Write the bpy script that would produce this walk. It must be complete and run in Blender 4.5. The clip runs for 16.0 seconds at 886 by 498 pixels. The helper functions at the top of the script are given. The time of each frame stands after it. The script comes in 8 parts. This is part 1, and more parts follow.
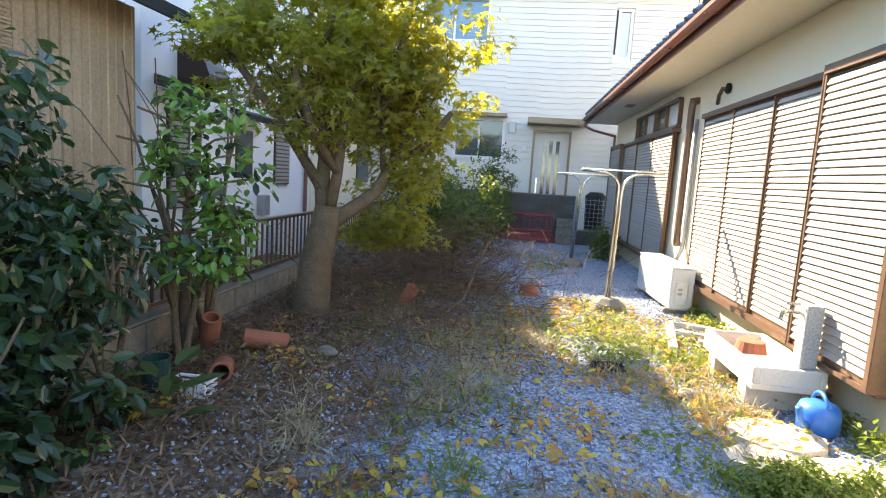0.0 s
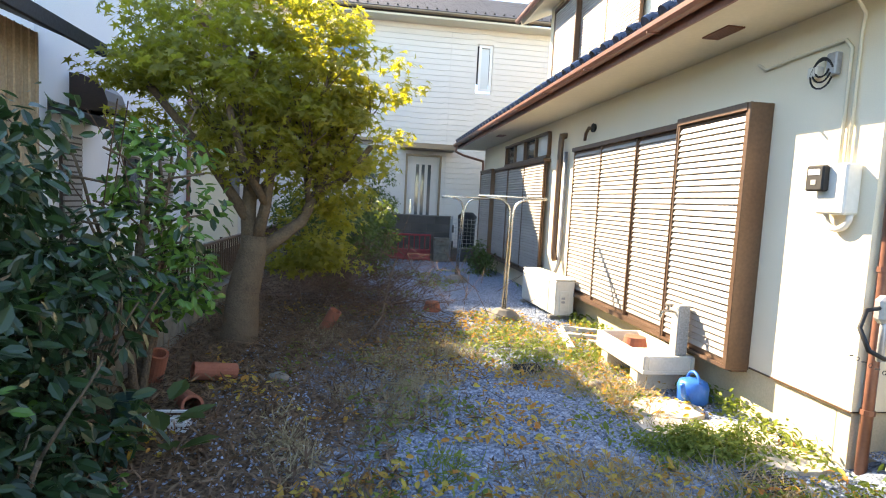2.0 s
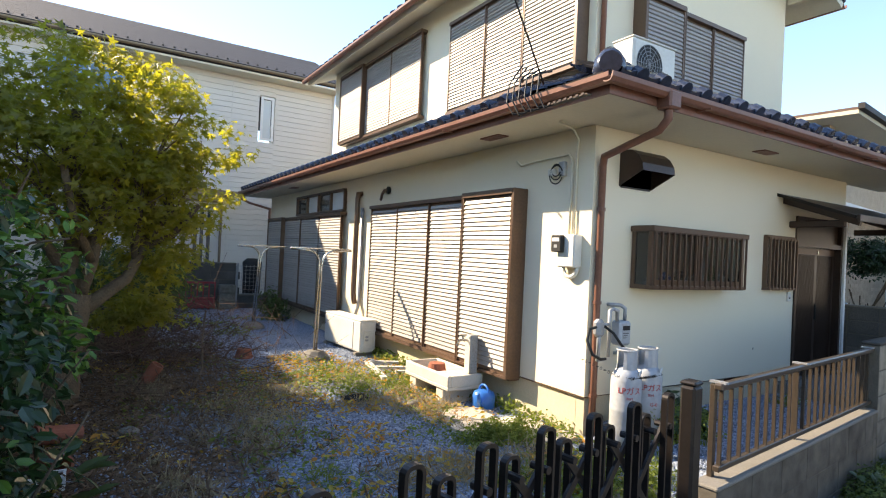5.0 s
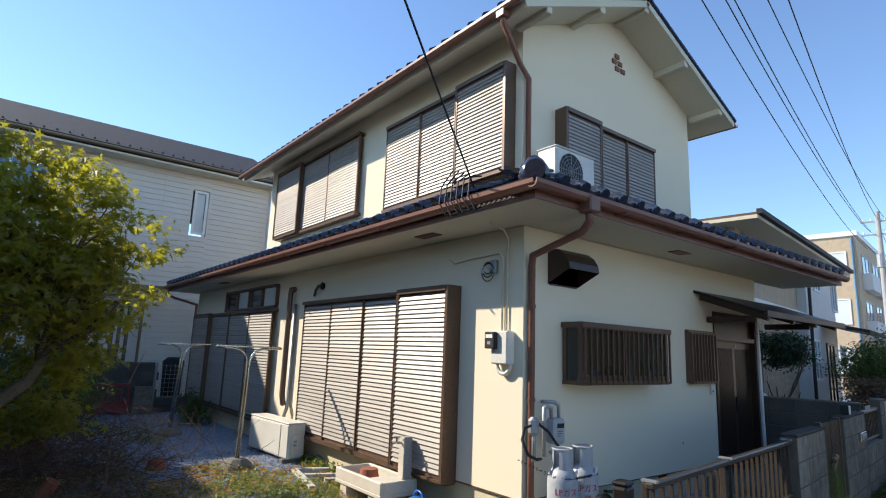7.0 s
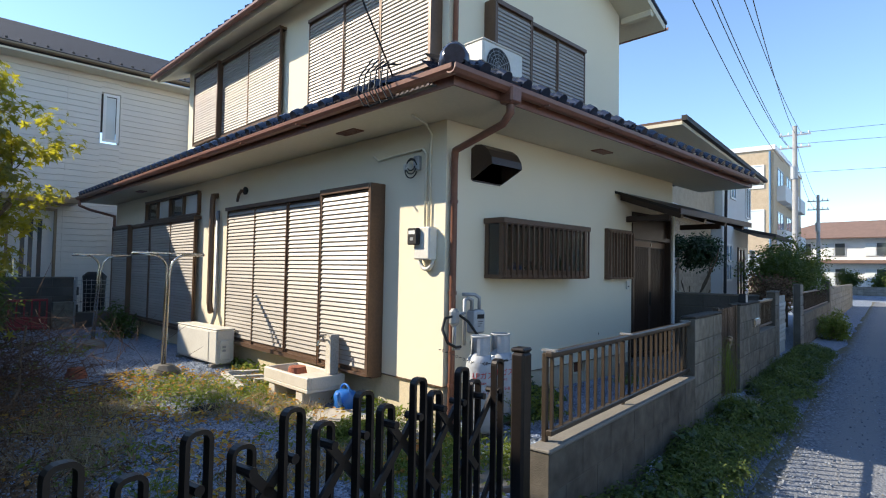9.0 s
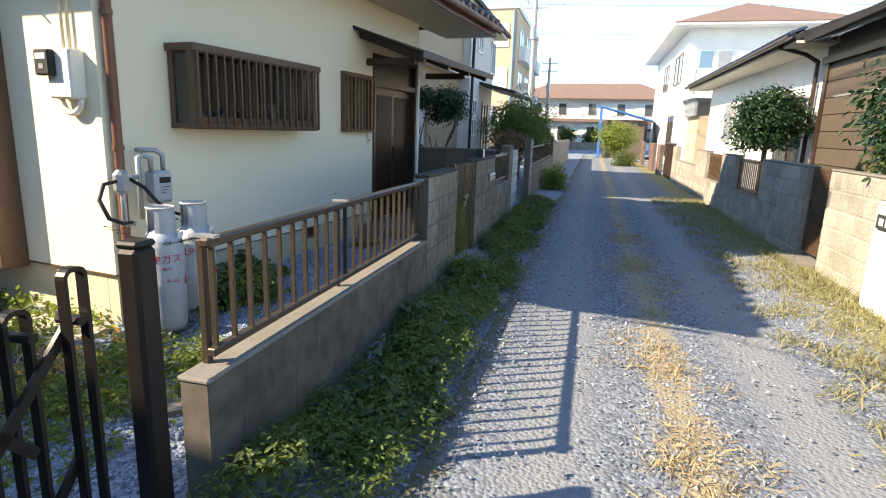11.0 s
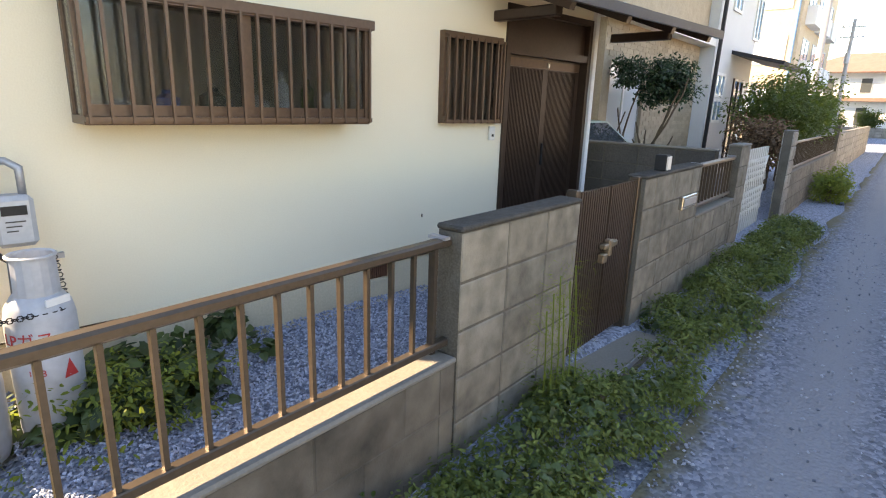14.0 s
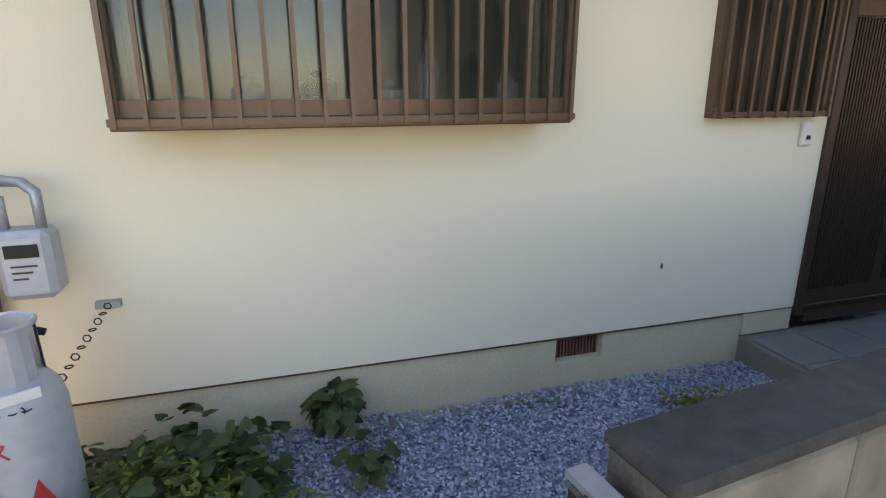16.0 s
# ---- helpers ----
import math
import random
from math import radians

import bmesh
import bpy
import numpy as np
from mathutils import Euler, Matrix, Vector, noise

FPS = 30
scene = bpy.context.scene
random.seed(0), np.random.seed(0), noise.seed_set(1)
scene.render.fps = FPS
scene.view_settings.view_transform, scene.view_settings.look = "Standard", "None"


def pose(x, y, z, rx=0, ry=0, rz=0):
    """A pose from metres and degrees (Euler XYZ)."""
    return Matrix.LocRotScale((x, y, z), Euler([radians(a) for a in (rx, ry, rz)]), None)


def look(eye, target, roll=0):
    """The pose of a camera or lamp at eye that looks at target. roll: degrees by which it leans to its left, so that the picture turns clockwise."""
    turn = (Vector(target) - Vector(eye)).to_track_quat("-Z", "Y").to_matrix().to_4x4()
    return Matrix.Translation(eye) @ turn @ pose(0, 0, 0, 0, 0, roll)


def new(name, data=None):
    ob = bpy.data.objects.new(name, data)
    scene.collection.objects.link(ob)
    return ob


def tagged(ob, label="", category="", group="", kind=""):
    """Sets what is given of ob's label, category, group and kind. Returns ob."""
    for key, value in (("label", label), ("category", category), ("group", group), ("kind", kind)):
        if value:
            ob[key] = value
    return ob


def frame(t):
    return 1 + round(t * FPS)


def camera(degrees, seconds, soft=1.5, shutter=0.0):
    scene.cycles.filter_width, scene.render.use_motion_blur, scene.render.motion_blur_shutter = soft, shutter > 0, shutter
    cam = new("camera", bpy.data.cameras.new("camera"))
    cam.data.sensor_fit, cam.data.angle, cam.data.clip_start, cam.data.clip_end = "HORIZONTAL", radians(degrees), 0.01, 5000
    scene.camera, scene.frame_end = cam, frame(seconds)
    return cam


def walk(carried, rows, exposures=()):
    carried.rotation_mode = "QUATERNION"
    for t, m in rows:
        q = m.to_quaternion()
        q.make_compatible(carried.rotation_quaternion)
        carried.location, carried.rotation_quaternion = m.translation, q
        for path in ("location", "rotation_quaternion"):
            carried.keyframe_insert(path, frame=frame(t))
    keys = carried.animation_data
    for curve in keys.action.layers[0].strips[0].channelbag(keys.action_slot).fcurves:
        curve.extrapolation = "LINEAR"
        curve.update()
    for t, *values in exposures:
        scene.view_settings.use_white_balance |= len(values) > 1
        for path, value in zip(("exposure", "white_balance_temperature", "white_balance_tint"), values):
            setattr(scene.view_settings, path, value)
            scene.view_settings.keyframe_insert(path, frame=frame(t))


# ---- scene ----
cam = camera(77.0, 16.0, soft=1.1)
PATH = [
    (0, (0.755, 1.094, 1.299), (0.516, 3.062, 1.039), 3.6),
    (0.5, (0.64, 1.055, 1.307), (0.454, 3.031, 1.062), 3.8),
    (1, (0.429, 0.93, 1.319), (0.357, 2.917, 1.098), 3.8),
    (1.5, (0.26, 0.772, 1.334), (0.382, 2.76, 1.148), 3.2),
    (2, (0.081, 0.625, 1.371), (0.358, 2.598, 1.203), 3.0),
    (2.5, (-0.161, 0.489, 1.378), (0.279, 2.434, 1.229), 3.3),
    (3, (-0.363, 0.316, 1.38), (0.237, 2.219, 1.244), 3.4),
    (3.5, (-0.524, 0.143, 1.4), (0.202, 2.003, 1.272), 3.4),
    (4, (-0.72, 0.034, 1.398), (0.147, 1.832, 1.282), 3.7),
    (4.5, (-0.808, -0.059, 1.46), (0.174, 1.681, 1.381), 3.2),
    (5, (-0.835, -0.11, 1.49), (0.222, 1.588, 1.508), 2.7),
    (7.3, (-0.823, -0.148, 1.513), (0.401, 1.383, 1.91), 2.0),
    (7.5, (-0.816, -0.145, 1.503), (0.417, 1.375, 1.914), 1.9),
    (8, (-0.754, -0.139, 1.465), (0.504, 1.362, 1.866), 1.6),
    (8.5, (-0.694, -0.167, 1.391), (0.629, 1.31, 1.658), 1.2),
    (9, (-0.628, -0.202, 1.329), (0.766, 1.23, 1.403), 1.0),
    (9.5, (-0.472, -0.118, 1.281), (0.994, 1.236, 1.14), 1.1),
    (10, (-0.202, -0.006, 1.267), (1.395, 1.165, 0.99), 1.5),
    (10.2, (-0.101, 0.022, 1.265), (1.563, 1.086, 0.951), 1.7),
    (12.3, (1.441, 0.047, 1.391), (3.305, 0.576, 0.893), 1.6),
    (12.5, (1.639, 0.038, 1.363), (3.493, 0.605, 0.875), 1.4),
    (13, (2.11, 0.02, 1.396), (3.9, 0.759, 0.897), 1.1),
    (13.5, (2.532, 0.131, 1.401), (4.132, 1.22, 0.899), 1.8),
    (14, (2.962, 0.373, 1.4), (4.307, 1.762, 0.889), 1.9),
    (14.5, (3.368, 0.564, 1.448), (4.48, 2.137, 0.913), 0.3),
    (15, (3.716, 0.844, 1.42), (4.682, 2.51, 0.881), -0.1),
    (15.5, (3.955, 1.146, 1.388), (4.785, 2.882, 0.846), -0.3),
    (16, (4.022, 1.352, 1.37), (4.567, 3.196, 0.82), -0.1),
]
walk(cam, [(t, look(eye, target, roll)) for t, eye, target, roll in PATH],
     [(0, 3.05, 8800, 13), (1, 3.0, 8800, 13), (2, 2.75, 8800, 13), (4, 2.35, 8800, 13), (5, 1.9, 8500, 13), (7.5, 0.95, 6900, 10), (8.3, 0.95, 6900, 10), (9, 1.2, 7200, 10),
      (10, 1.85, 8000, 10), (12.5, 1.85, 8800, 11), (13, 2.05, 9200, 12), (13.5, 2.4, 10200, 16), (14, 2.75, 11200, 19), (15, 2.7, 11400, 21), (16, 2.5, 10900, 20)])

# ---- light ----
SUN_TO = Vector((0.905, -1.16, -1.02)).normalized()
sun_data = bpy.data.lights.new("sun", "SUN")
sun_data.energy, sun_data.angle, sun_data.color = 3.5, radians(0.55), (1.0, 0.93, 0.82)
sun = new("sun", sun_data)
sun.matrix_world = look((-12, 15, 14), Vector((-12, 15, 14)) + SUN_TO)
world = bpy.data.worlds.new("sky")
world.use_nodes = True
scene.world = world
wn = world.node_tree.nodes
sky = wn.new("ShaderNodeTexSky")
sky.sky_type = "NISHITA"
sky.sun_disc = False
sky.sun_elevation = radians(34.2)
sky.sun_rotation = math.atan2(-0.905, 1.16)
sky.air_density, sky.dust_density, sky.ozone_density = 1.0, 0.0, 6.0
wn["Background"].inputs["Strength"].default_value = 0.14
world.node_tree.links.new(sky.outputs[0], wn["Background"].inputs["Color"])

# ---- helpers ----
def mat(name, c1, c2=None, rough=0.7, metal=0.0, scale=6.0, fine=60.0, bump=0.15, depth=0.01, spread=0.5, rand=0.0, spec=0.4, grain=0.0):
    """Two-scale noise between two colours, with grain as relief; rand varies it from piece to piece."""
    m = bpy.data.materials.new(name)
    m.use_nodes = True
    n, l = m.node_tree.nodes, m.node_tree.links
    b = n["Principled BSDF"]
    b.inputs["Roughness"].default_value = rough
    b.inputs["Metallic"].default_value = metal
    b.inputs["Specular IOR Level"].default_value = spec
    geo = n.new("ShaderNodeNewGeometry")
    big, small = n.new("ShaderNodeTexNoise"), n.new("ShaderNodeTexNoise")
    for t, s in ((big, scale), (small, fine)):
        t.inputs["Scale"].default_value, t.inputs["Detail"].default_value = s, 4.0
        l.new(geo.outputs["Position"], t.inputs["Vector"])
    mix = n.new("ShaderNodeMath")
    mix.operation = "MULTIPLY_ADD"
    mix.inputs[1].default_value = 0.55
    l.new(small.outputs["Fac"], mix.inputs[0])
    half = n.new("ShaderNodeMath")
    half.operation = "MULTIPLY"
    half.inputs[1].default_value = 0.45
    l.new(big.outputs["Fac"], half.inputs[0])
    l.new(half.outputs[0], mix.inputs[2])
    ramp = n.new("ShaderNodeValToRGB")
    ramp.color_ramp.elements[0].position, ramp.color_ramp.elements[1].position = 0.5 - spread * 0.35, 0.5 + spread * 0.35
    c2 = c2 or tuple(v * 0.8 for v in c1)
    ramp.color_ramp.elements[0].color, ramp.color_ramp.elements[1].color = (*c2, 1), (*c1, 1)
    l.new(mix.outputs[0], ramp.inputs["Fac"])
    out = ramp.outputs[0]
    if rand:
        info, hsv, rng = n.new("ShaderNodeObjectInfo"), n.new("ShaderNodeHueSaturation"), n.new("ShaderNodeMapRange")
        rng.inputs["To Min"].default_value, rng.inputs["To Max"].default_value = 1 - rand, 1 + rand
        l.new(info.outputs["Random"], rng.inputs["Value"])
        l.new(rng.outputs[0], hsv.inputs["Value"])
        l.new(out, hsv.inputs["Color"])
        out = hsv.outputs[0]
    l.new(out, b.inputs["Base Color"])
    if bump:
        bp = n.new("ShaderNodeBump")
        bp.inputs["Strength"].default_value, bp.inputs["Distance"].default_value = bump, depth
        relief = small
        if grain:
            relief = n.new("ShaderNodeTexNoise")
            relief.inputs["Scale"].default_value, relief.inputs["Detail"].default_value = grain, 4.0
            l.new(geo.outputs["Position"], relief.inputs["Vector"])
        l.new(relief.outputs["Fac"], bp.inputs["Height"])
        l.new(bp.outputs[0], b.inputs["Normal"])
    return m


def leaf_mat(name, c1, c2, back, rough=0.45, glow=0.35, island=True):
    """Leaves: colour differs from leaf to leaf; light passes through them."""
    m = bpy.data.materials.new(name)
    m.use_nodes = True
    n, l = m.node_tree.nodes, m.node_tree.links
    b = n["Principled BSDF"]
    b.inputs["Roughness"].default_value = rough
    b.inputs["Specular IOR Level"].default_value = 0.35
    geo = n.new("ShaderNodeNewGeometry")
    ramp = n.new("ShaderNodeValToRGB")
    ramp.color_ramp.elements[0].color, ramp.color_ramp.elements[1].color = (*c1, 1), (*c2, 1)
    l.new(geo.outputs["Random Per Island"], ramp.inputs["Fac"])
    l.new(ramp.outputs[0], b.inputs["Base Color"])
    tr, mixs = n.new("ShaderNodeBsdfTranslucent"), n.new("ShaderNodeMixShader")
    tr.inputs["Color"].default_value = (*back, 1)
    mixs.inputs[0].default_value = glow
    l.new(b.outputs[0], mixs.inputs[1])
    l.new(tr.outputs[0], mixs.inputs[2])
    l.new(mixs.outputs[0], n["Material Output"].inputs["Surface"])
    return m


def glass_mat(name, colour=(0.75, 0.82, 0.85), rough=0.02):
    m = mat(name, colour, colour, rough=rough, bump=0)
    b = m.node_tree.nodes["Principled BSDF"]
    b.inputs["Specular IOR Level"].default_value = 0.6
    return m


ROOTS = {}


def thing(name, at, label, category, group="", kind=""):
    """An Empty at the base of a thing."""
    ob = new(name)
    ob.location = at
    ob.empty_display_size = 0.1
    ROOTS[ob] = Matrix.Translation(at)
    return tagged(ob, label, category, group, kind)


def mesh_of(bm, material, name="part", smooth=False):
    me = bpy.data.meshes.new(name)
    bm.normal_update()
    bm.to_mesh(me)
    bm.free()
    if smooth:
        for p in me.polygons:
            p.use_smooth = True
    me.materials.append(material)
    return me


def part(name, bm, material, parent=None, label="", at=None, smooth=False):
    """Links a bmesh or mesh, in world coordinates, as one object under a thing or a part."""
    me = bm if isinstance(bm, bpy.types.Mesh) else mesh_of(bm, material, name, smooth)
    ob = new(name, me)
    if at is not None:
        ob.matrix_basis = at
    if parent is not None:
        ob.parent = parent
        ob.matrix_parent_inverse = ROOTS.get(parent, Matrix.Identity(4)).inverted()
    if label:
        ob["label"] = label
    return ob


def box(bm, x0, y0, z0, x1, y1, z1, bevel=0.0, m=None):
    r = bmesh.ops.create_cube(bm, size=1.0)
    vs = r["verts"]
    t = Matrix.Translation(((x0 + x1) / 2, (y0 + y1) / 2, (z0 + z1) / 2)) @ Matrix.Diagonal((abs(x1 - x0), abs(y1 - y0), abs(z1 - z0), 1))
    bmesh.ops.transform(bm, matrix=t, verts=vs)
    if bevel:
        es = list({e for v in vs for e in v.link_edges})
        g = bmesh.ops.bevel(bm, geom=es, offset=bevel, segments=1, affect="EDGES")
        vs = list({v for f in g["faces"] for v in f.verts} | {v for v in vs if v.is_valid})
    if m is not None:
        bmesh.ops.transform(bm, matrix=m, verts=vs)
    return vs


def B(*a, **k):
    bm = bmesh.new()
    box(bm, *a, **k)
    return bm


def rod(bm, p, q, r, r2=None, seg=8, caps=True):
    p, q = Vector(p), Vector(q)
    d = q - p
    if d.length < 1e-6:
        return
    rot = d.to_track_quat("Z", "Y").to_matrix().to_4x4()
    bmesh.ops.create_cone(bm, cap_ends=caps, segments=seg, radius1=r, radius2=r if r2 is None else r2, depth=d.length, matrix=Matrix.Translation((p + q) / 2) @ rot)


def tube(bm, pts, r, seg=8, taper=1.0):
    """A bent pipe through points, one skin, with mitred bends."""
    pts = [Vector(p) for p in pts]
    rings = []
    up = None
    for i, p in enumerate(pts):
        a = (pts[i] - pts[i - 1]).normalized() if i else (pts[1] - pts[0]).normalized()
        b = (pts[i + 1] - pts[i]).normalized() if i < len(pts) - 1 else a
        d = (a + b).normalized() if (a + b).length > 1e-4 else a
        if up is None:
            up = Vector((0, 0, 1)) if abs(d.z) < 0.9 else Vector((1, 0, 0))
        u = (up - d * up.dot(d)).normalized()
        up = u
        w = d.cross(u)
        k = r * (taper ** i) / max(0.5, math.sqrt(max(0.1, (1 + a.dot(b)) / 2)))
        rings.append([bm.verts.new(p + (u * math.cos(2 * math.pi * j / seg) + w * math.sin(2 * math.pi * j / seg)) * k) for j in range(seg)])
    for x, y in zip(rings, rings[1:]):
        for j in range(seg):
            bm.faces.new((x[j], x[(j + 1) % seg], y[(j + 1) % seg], y[j]))
    bm.faces.new(rings[0][::-1])
    bm.faces.new(rings[-1])


def arc(c, r, a0, a1, n, u, v):
    c, u, v = Vector(c), Vector(u), Vector(v)
    return [c + u * r * math.cos(radians(a0 + (a1 - a0) * i / n)) + v * r * math.sin(radians(a0 + (a1 - a0) * i / n)) for i in range(n + 1)]


def lathe(bm, at, prof, seg=20):
    """A turned body: profile of (radius, height)."""
    rings = []
    for r, z in prof:
        rings.append([bm.verts.new((at[0] + r * math.cos(2 * math.pi * j / seg), at[1] + r * math.sin(2 * math.pi * j / seg), at[2] + z)) for j in range(seg)])
    for x, y in zip(rings, rings[1:]):
        for j in range(seg):
            bm.faces.new((x[j], x[(j + 1) % seg], y[(j + 1) % seg], y[j]))
    bm.faces.new(rings[0][::-1])
    bm.faces.new(rings[-1])


def slab(bm, pts, thick):
    """A flat polygon with thickness (downwards from its face)."""
    top = [Vector(p) for p in pts]
    n = (top[1] - top[0]).cross(top[2] - top[0]).normalized() * thick
    a = [bm.verts.new(p) for p in top]
    b = [bm.verts.new(p - n) for p in top]
    bm.faces.new(a)
    bm.faces.new(b[::-1])
    for i in range(len(a)):
        j = (i + 1) % len(a)
        bm.faces.new((a[i], b[i], b[j], a[j]))


def wall_cells(bm, u0, u1, z0, z1, holes, put):
    """Upright strips round rectangular openings (u0, u1, z0, z1); put(bm, u0, u1, z0, z1) makes one strip."""
    us = sorted({u0, u1, *(h[0] for h in holes), *(h[1] for h in holes)})
    for a, b in zip(us, us[1:]):
        spans = sorted((h[2], h[3]) for h in holes if h[0] < b - 1e-6 and h[1] > a + 1e-6)
        z = z0
        for s, e in spans:
            if s > z + 1e-6:
                put(bm, a, b, z, s)
            z = max(z, e)
        if z < z1 - 1e-6:
            put(bm, a, b, z, z1)


def wall_sheet(u0, u1, z0, z1, holes, place):
    """One connected wall with thickness and openings; place(u, z, k) gives the point on its face (k 0) or back (k 1)."""
    us = sorted({u0, u1, *(min(max(v, u0), u1) for h in holes for v in h[:2])})
    zs = sorted({z0, z1, *(min(max(v, z0), z1) for h in holes for v in h[2:])})
    bm = bmesh.new()
    vs = {}

    def v(i, j, k):
        if (i, j, k) not in vs:
            vs[i, j, k] = bm.verts.new(place(us[i], zs[j], k))
        return vs[i, j, k]

    def solid(i, j):
        if not (0 <= i < len(us) - 1 and 0 <= j < len(zs) - 1):
            return False
        cu, cz = (us[i] + us[i + 1]) / 2, (zs[j] + zs[j + 1]) / 2
        return not any(h[0] < cu < h[1] and h[2] < cz < h[3] for h in holes)
    for i in range(len(us) - 1):
        for j in range(len(zs) - 1):
            if not solid(i, j):
                continue
            for k in (0, 1):
                bm.faces.new([v(i, j, k), v(i + 1, j, k), v(i + 1, j + 1, k), v(i, j + 1, k)])
            for (di, dj), (a, b) in (((-1, 0), ((i, j), (i, j + 1))), ((1, 0), ((i + 1, j), (i + 1, j + 1))), ((0, -1), ((i, j), (i + 1, j))), ((0, 1), ((i, j + 1), (i + 1, j + 1)))):
                if not solid(i + di, j + dj):
                    bm.faces.new([v(*a, 0), v(*b, 0), v(*b, 1), v(*a, 1)])
    bmesh.ops.recalc_face_normals(bm, faces=bm.faces)
    return bm


ROAD = Matrix.Translation((2.0, 1.41, 0)) @ Matrix.Rotation(radians(7.1), 4, "Z")


def R(s, d, z):
    """A point by its way along the road, its distance from the front boundary towards the house, and its height."""
    return ROAD @ Vector((s, d, z))


def xf(bm, m=ROAD):
    bmesh.ops.transform(bm, matrix=m, verts=bm.verts)
    return bm


def shape_cloud(shape, faces, pos, nrm, size, name, material, spin=None):
    """Many copies of one small flat shape (leaf, stone, blade) in one mesh, each its own island."""
    rng = np.random.default_rng(len(pos))
    pos, nrm = np.asarray(pos, float), np.asarray(nrm, float)
    nrm = nrm / (np.linalg.norm(nrm, axis=1, keepdims=True) + 1e-9)
    ref = rng.normal(size=pos.shape)
    u = np.cross(nrm, ref)
    u /= np.linalg.norm(u, axis=1, keepdims=True) + 1e-9
    if spin is not None:
        u = np.asarray(spin, float)
        u = u - nrm * (u * nrm).sum(1, keepdims=True)
        u /= np.linalg.norm(u, axis=1, keepdims=True) + 1e-9
    v = np.cross(nrm, u)
    shape = np.asarray(shape, float)
    size = np.broadcast_to(np.asarray(size, float), (len(pos),))
    co = pos[:, None, :] + size[:, None, None] * (shape[None, :, 0:1] * u[:, None] + shape[None, :, 1:2] * v[:, None] + shape[None, :, 2:3] * nrm[:, None])
    k = len(shape)
    fs = [tuple(i + o for i in f) for o in range(0, len(pos) * k, k) for f in faces]
    me = bpy.data.meshes.new(name)
    me.from_pydata(co.reshape(-1, 3).tolist(), [], fs)
    me.materials.append(material)
    return me


OVAL = ([(0, 0, 0), (0.3, 0.2, 0.05), (0.7, 0.2, 0.03), (1, 0, -0.06), (0.7, -0.2, 0.03), (0.3, -0.2, 0.05), (0.35, 0, -0.02), (0.7, 0, -0.03)],
        [(0, 6, 1), (1, 6, 7, 2), (2, 7, 3), (0, 5, 6), (5, 4, 7, 6), (4, 3, 7)])
STAR = ([(0, 0, 0), (0.1, 0.12, 0.02), (-0.15, 0.55, -0.03), (0.28, 0.22, 0.02), (0.5, 0.6, -0.05), (0.5, 0.14, 0.0), (1.0, 0, -0.08),
         (0.5, -0.14, 0.0), (0.5, -0.6, -0.05), (0.28, -0.22, 0.02), (-0.15, -0.55, -0.03), (0.1, -0.12, 0.02)],
        [(0, 3, 2, 1), (0, 5, 4, 3), (0, 7, 6, 5), (0, 9, 8, 7), (0, 11, 10, 9)])
HEART = ([(0, 0, 0.02), (-0.12, 0.28, 0), (0.15, 0.48, -0.05), (0.55, 0.32, -0.02), (1, 0, -0.1), (0.55, -0.32, -0.02), (0.15, -0.48, -0.05), (-0.12, -0.28, 0), (0.5, 0, 0.04)],
         [(0, 8, 2, 1), (8, 3, 2), (8, 4, 3), (0, 7, 6, 8), (8, 6, 5), (8, 5, 4)])
NARROW = ([(0, 0, 0), (0.35, 0.07, 0.06), (0.75, 0.05, 0.02), (1, 0, 0.08), (0.75, -0.05, 0.05), (0.35, -0.07, 0.02)], [(0, 5, 1), (1, 5, 4, 2), (2, 4, 3)])
BLADE = ([(0, 0.02, 0), (0, -0.02, 0), (0.45, 0.016, 0.12), (0.45, -0.016, 0.12), (0.9, 0.0, 0.05)], [(0, 1, 3, 2), (2, 3, 4)])
WIDE = ([(0, 0.04, 0), (0, -0.04, 0), (0.45, 0.035, 0.1), (0.45, -0.035, 0.1), (0.9, 0.0, 0.02)], [(0, 1, 3, 2), (2, 3, 4)])
PEBBLE = ([(0.5, 0, 0), (0, 0.42, 0), (-0.5, 0, 0), (0, -0.36, 0), (0.1, 0.05, 0.3), (-0.02, 0, -0.3)],
          [(0, 1, 4), (1, 2, 4), (2, 3, 4), (3, 0, 4), (1, 0, 5), (2, 1, 5), (3, 2, 5), (0, 3, 5)])

# ---- materials ----
M = {}
M["plaster"] = mat("cream_plaster", (0.80, 0.72, 0.555), (0.74, 0.66, 0.505), rough=0.85, scale=0.7, fine=120, bump=0.35, depth=0.004, spread=0.6)
M["soffit"] = mat("soffit_paint", (0.68, 0.63, 0.50), (0.61, 0.57, 0.45), rough=0.8, scale=1.2, fine=30, bump=0.05)
M["porch"] = mat("grey_porch_tile", (0.20, 0.20, 0.20), (0.14, 0.14, 0.14), rough=0.6, scale=3, fine=60, bump=0.15)
# low wall: real stain, with the shade on it mixed into the colour
M["block_low"] = mat("stained_shaded_block", (0.19, 0.165, 0.13), (0.05, 0.044, 0.035), rough=0.94, scale=1.3, fine=8, bump=0.6, depth=0.004, rand=0.08, spread=0.6, grain=140)
M["concrete"] = mat("foundation_concrete", (0.64, 0.55, 0.39), (0.50, 0.43, 0.31), rough=0.9, scale=2.5, fine=70, bump=0.3, depth=0.005)
M["block"] = mat("concrete_block", (0.29, 0.26, 0.21), (0.085, 0.075, 0.058), rough=0.93, scale=1.7, fine=11, bump=0.6, depth=0.004, rand=0.1, spread=0.62, grain=140)
